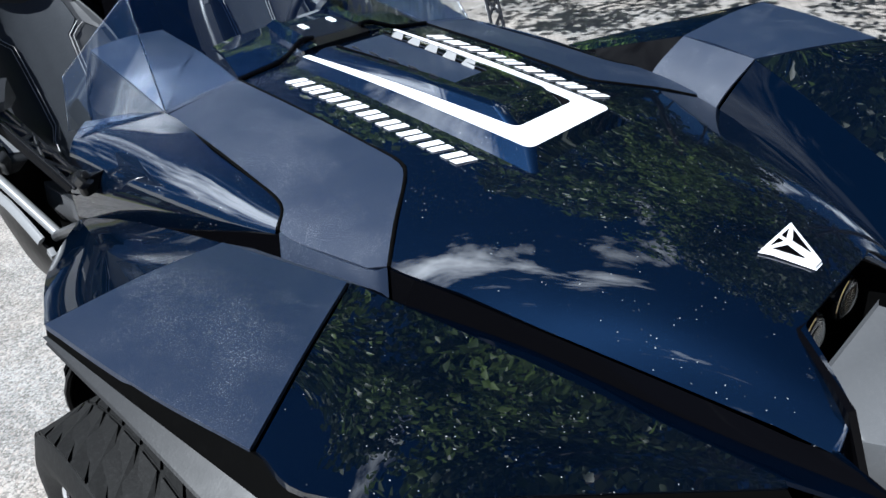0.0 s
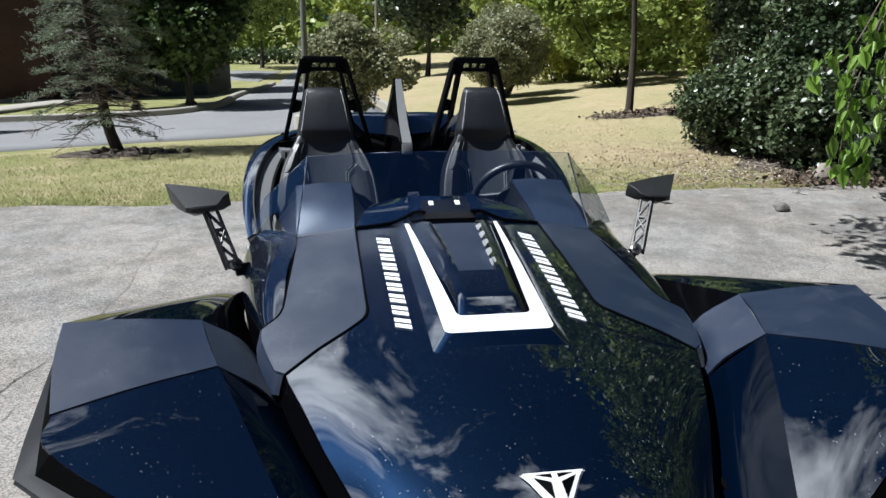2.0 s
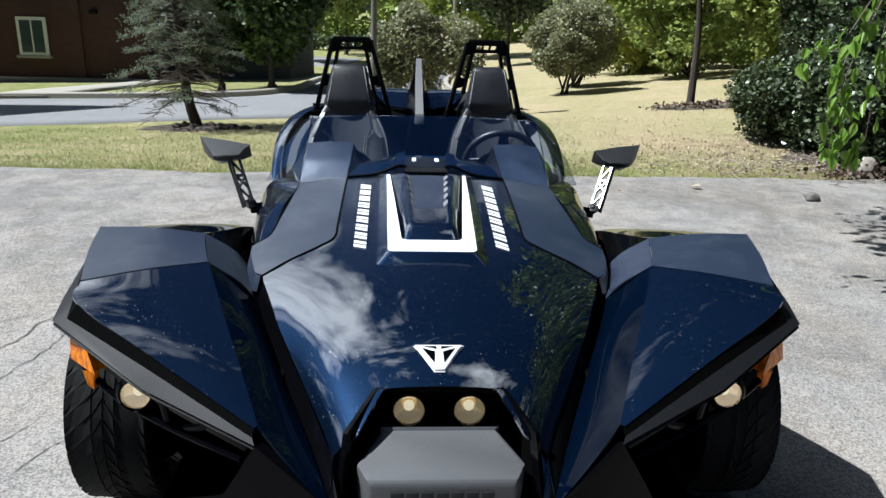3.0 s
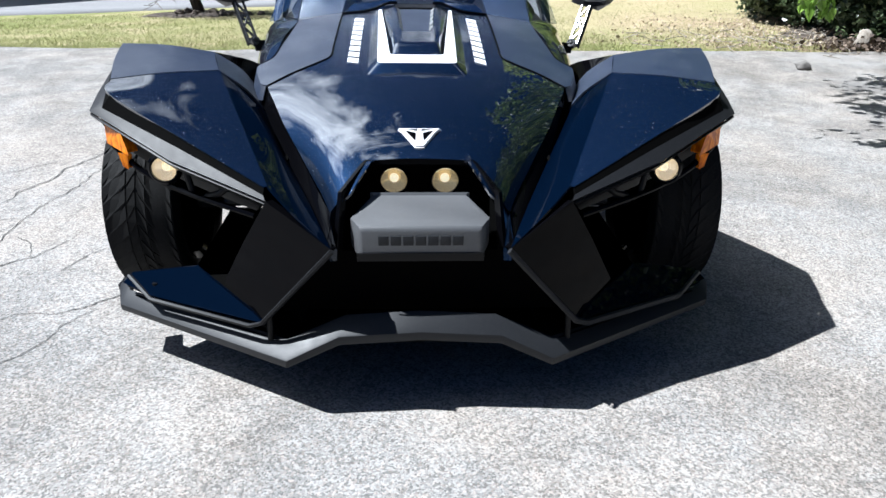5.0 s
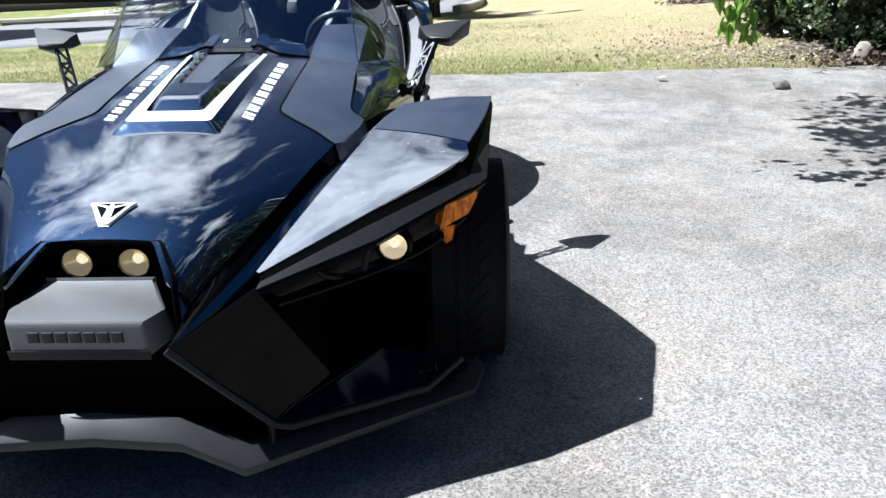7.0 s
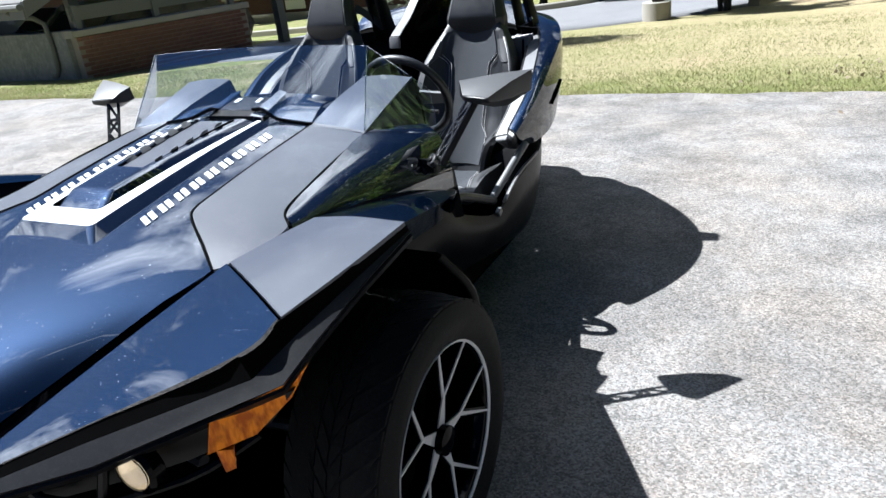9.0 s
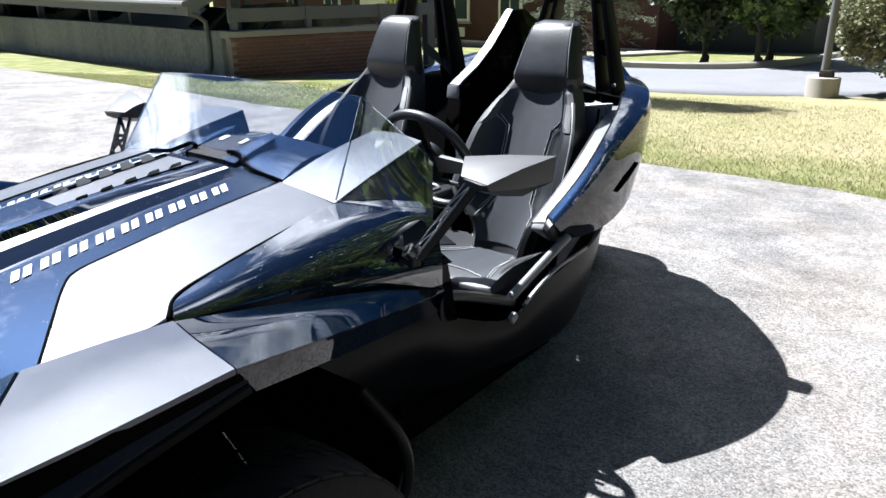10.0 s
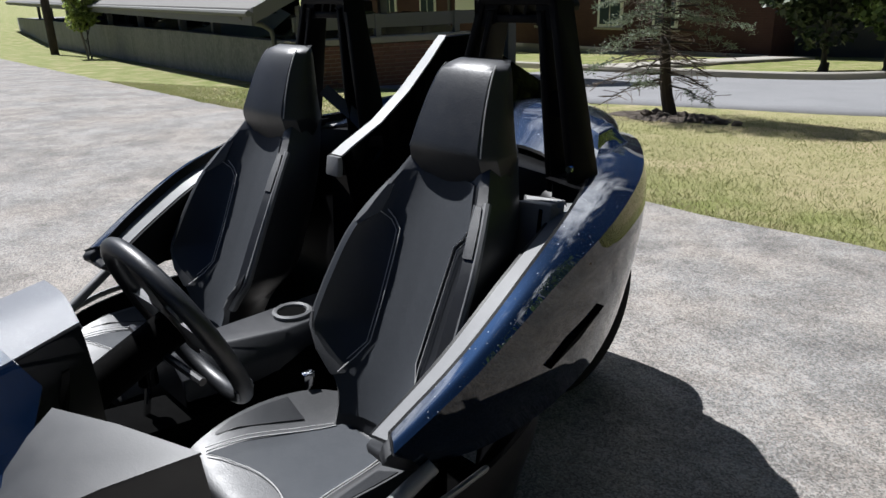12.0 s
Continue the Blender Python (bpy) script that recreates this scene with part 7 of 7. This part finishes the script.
for a, b in (((0, 0, 0.0), (-0.2, 0, 2.2)), ((-0.2, 0, 2.0), (-3.2, -0.2, 3.3)), ((-0.2, 0, 2.1), (-2.6, -1.9, 3.6)), ((-0.2, 0, 2.2), (-2.4, 1.6, 3.8)), ((-1.6, 0, 2.7), (-4.9, 0.4, 3.0))):
    join(bm, limb(a, b, 0.07, 0.02, 0.1))
part("boughs", bm, BARK, canopy)
cs = [(-3.4 + RNG.uniform(-0.9, 1.2), RNG.uniform(-2.6, 1.9), 2.7 + RNG.uniform(-0.4, 1.6)) for i in range(52)]
cs += [(-4.6 + RNG.uniform(-0.6, 0.6), 0.4 + RNG.uniform(-0.9, 0.9), 3.1 + RNG.uniform(-0.3, 0.4)) for i in range(15)]
cs += [(-1.3 + RNG.uniform(-0.9, 1.4), RNG.uniform(-2.0, 3.4), 3.3 + RNG.uniform(-0.5, 1.4)) for i in range(46)]
leaf_mesh("leaves", clumps(cs, RNG.uniform(0.25, 0.5, len(cs)), 85), 0.10, LEAF_DEEP, 0.30, 0.8, parent=canopy)

# ---- lawn, litter and stones ----
def grass():
    n = 150000
    x = RNG.uniform(-18, 6.2, n)
    y = np.array([lot_edge(v) for v in x]) + RNG.uniform(0, 1, n) ** 1.7 * 5.0 - 0.03
    keep = ~((y > 8.6 + 0.25 * (x + 6)) & (x < 0.5)) & (RNG.uniform(0, 1, n) < np.where(x > 2.2, 0.45, 1.0))
    x, y = x[keep], y[keep]
    n = len(x)
    z = np.array([fall(a, b) for a, b in zip(x, y)]) - 0.035
    a = RNG.uniform(0, 6.28, n)
    h = RNG.uniform(0.012, 0.036, n) * np.where(y - 4.9 < 1.0, 1.35, 1.0)
    v = np.empty((n, 3, 3))
    w = np.where(x < -6, 0.008, 0.0042)
    for i, s in enumerate((-1, 1)):
        v[:, i, 0], v[:, i, 1], v[:, i, 2] = x + s * w * np.cos(a), y + s * w * np.sin(a), z
    v[:, 2, 0], v[:, 2, 1], v[:, 2, 2] = x + RNG.normal(size=n) * 0.025, y + RNG.normal(size=n) * 0.025, z + h
    me = bpy.data.meshes.new("grass")
    me.from_pydata(v.reshape(-1, 3).tolist(), [], np.arange(3 * n).reshape(-1, 3).tolist())
    me.materials.append(BLADE)
    return tagged(new("grass", me), "short dry and green grass blades along the lot", "grass", kind="stuff")


grass()


def bed(name, x, y, rx, ry, material, label):
    """A low uneven patch of earth that thins out into the lawn."""
    n, rings = 60, (0.15, 0.3, 0.45, 0.6, 0.75, 0.88, 1.0)
    verts = [(x, y, fall(x, y) + 0.03)]
    for j in rings:
        for i in range(n):
            a = 2 * math.pi * i / n
            r = j * (1 + 0.30 * noise.noise((math.cos(a) * 1.6 + x, math.sin(a) * 1.6 + y, 0)) + 0.16 * noise.noise((math.cos(a) * 7, math.sin(a) * 7, x)))
            px, py = x + rx * r * math.cos(a), y + ry * r * math.sin(a)
            verts.append((px, py, fall(px, py) - 0.03 + 0.050 * (1 - j) ** 0.5 + 0.045 * noise.noise((px * 9, py * 9, 0)) * (j < 1)))
    faces = [(0, 1 + i, 1 + (i + 1) % n) for i in range(n)]
    for k in range(len(rings) - 1):
        faces += [(1 + k * n + i, 1 + (k + 1) * n + i, 1 + (k + 1) * n + (i + 1) % n, 1 + k * n + (i + 1) % n) for i in range(n)]
    return flat_mesh(name, verts, faces, material, label, "mulch")


bed("mulch_bed_1", 5.0, 10.2, 0.75, 0.28, SOIL, "ring of dark mulch round the young tree")
bed("mulch_bed_2", -3.05, 8.75, 0.75, 0.45, SOIL, "dark bare soil under the spruce")
bed("mulch_bed_3", 5.35, 5.9, 1.0, 0.85, SOIL, "leaf-strewn dark soil under the thicket")
bed("mulch_bed_4", 6.4, 3.0, 1.4, 2.2, SOIL, "dark soil at the edge of the lot")


n = 700
mx, my = 4.95 + RNG.normal(size=n) * 0.42, 10.2 + RNG.normal(size=n) * 0.13
chips = leaf_mesh("mulch_chips", np.stack([mx, my, np.array([fall(a, b) for a, b in zip(mx, my)]) + RNG.uniform(0, 0.03, n)], 1), 0.065, MOULD, 0.3, -0.1)
tagged(chips, "loose dark bark chips round the young tree", "mulch", kind="stuff")


def rock(name, place, size, material, label, seed, category="stone"):
    bm = bmesh.new()
    bmesh.ops.create_icosphere(bm, subdivisions=3, radius=1)
    for v in bm.verts:
        v.co *= 1 + 0.35 * noise.noise(v.co * 1.4 + Vector((seed, 0, 0))) + 0.12 * noise.noise(v.co * 4 + Vector((0, seed, 0)))
        v.co = Vector((v.co.x * size[0], v.co.y * size[1], v.co.z * size[2]))
    bmesh.ops.translate(bm, verts=bm.verts, vec=Vector(place))
    return tagged(part(name, bm, material, None, label, 60), category=category)


rock("stone", (3.54, 3.98, 0.03), (0.07, 0.055, 0.042), STONE, "small dark stone lying on the lot", 3)
rock("driftwood_stump", (4.72, 5.08, 0.085), (0.085, 0.075, 0.105), DEADWOOD, "bleached knotty stump under the thicket", 8, "stump")
for i in range(9):
    rock("soil_clod", (-3.3 + 0.14 * i + 0.05 * math.sin(i * 5), 8.62 + 0.09 * math.sin(i * 2.3), fall(-2.8, 8.6) + 0.005), (0.075 + 0.02 * math.sin(i * 3), 0.06, 0.045 + 0.015 * math.sin(i * 7)), SOIL, "dark clod of earth beside the spruce", i, "soil")
sticks = bmesh.new()
for i in range(60):
    x, y = 4.0 + RNG.normal() * 0.75, 5.35 + RNG.normal() * 0.35
    a, ln = RNG.uniform(0, 6.28), RNG.uniform(0.10, 0.42)
    z = fall(x, y) + 0.008 + RNG.uniform(0, 0.03)
    join(sticks, limb((x, y, z), (x + ln * math.cos(a), y + ln * math.sin(a), z + RNG.uniform(-0.03, 0.06)), 0.005, 0.0025, 0.015, 2))
tagged(part("brushwood", sticks, DEADWOOD, None, "scattered dry sticks along the lot's edge"), category="brushwood", kind="stuff")
n = 1500
lx, ly = 4.0 + RNG.normal(size=n) * 1.0, 5.5 + np.abs(RNG.normal(size=n)) * 1.1 - 0.4
lx += 0.25 * (ly - 5.3)
litter = leaf_mesh("leaf_litter", np.stack([lx, ly, np.array([fall(a, b) for a, b in zip(lx, ly)]) + 0.006], 1), 0.032, DRY, 0.4, -0.05)
tagged(litter, "brown fallen leaves on the lawn's edge", "leaf litter", kind="stuff")
n = 700
lx, ly = 4.95 + RNG.normal(size=n) * 0.36, 5.08 + RNG.normal(size=n) * 0.18
duff = leaf_mesh("leaf_duff", np.stack([lx, ly, np.array([fall(a, b) for a, b in zip(lx, ly)]) + np.abs(RNG.normal(size=n)) * 0.05], 1), 0.058, MOULD, 0.4, -0.15)
tagged(duff, "heap of dark brown dead leaves at the thicket's edge", "leaf litter", kind="stuff")
for x, y in ((-1.39, 1.97), (1.9, 4.2), (2.6, 4.4), (2.3, 5.6)):
    one = leaf_mesh("fallen_leaf", np.array([[x, y, 0.012]]), 0.09, DRY, 0.4, 0.0)
    tagged(one, "single curled brown leaf lying on the ground", "leaf")

# ---- bricks of the garden wall, course by course ----
brick_bm = bmesh.new()
bmesh.ops.create_cube(brick_bm, size=1, matrix=Matrix.Diagonal((0.195, 0.03, 0.060, 1)))
brick_me = bpy.data.meshes.new("brick")
brick_bm.to_mesh(brick_me)
brick_bm.free()
brick_me.materials.append(BRICK)
face_yaw = math.degrees(math.atan2(BACK.y, BACK.x))
for row in range(13):
    for col in range(20):
        b = 0.16 + col * 0.207 + (0.1 if row % 2 else 0)
        if b > 3.42:
            continue
        p = on(-0.203, b, 0.315 - row * 0.073)
        ob = new("brick", brick_me)
        ob.parent = brick_wall
        ob.matrix_basis = pose(p.x, p.y, p.z, 0, 0, face_yaw + RNG.normal() * 0.4)
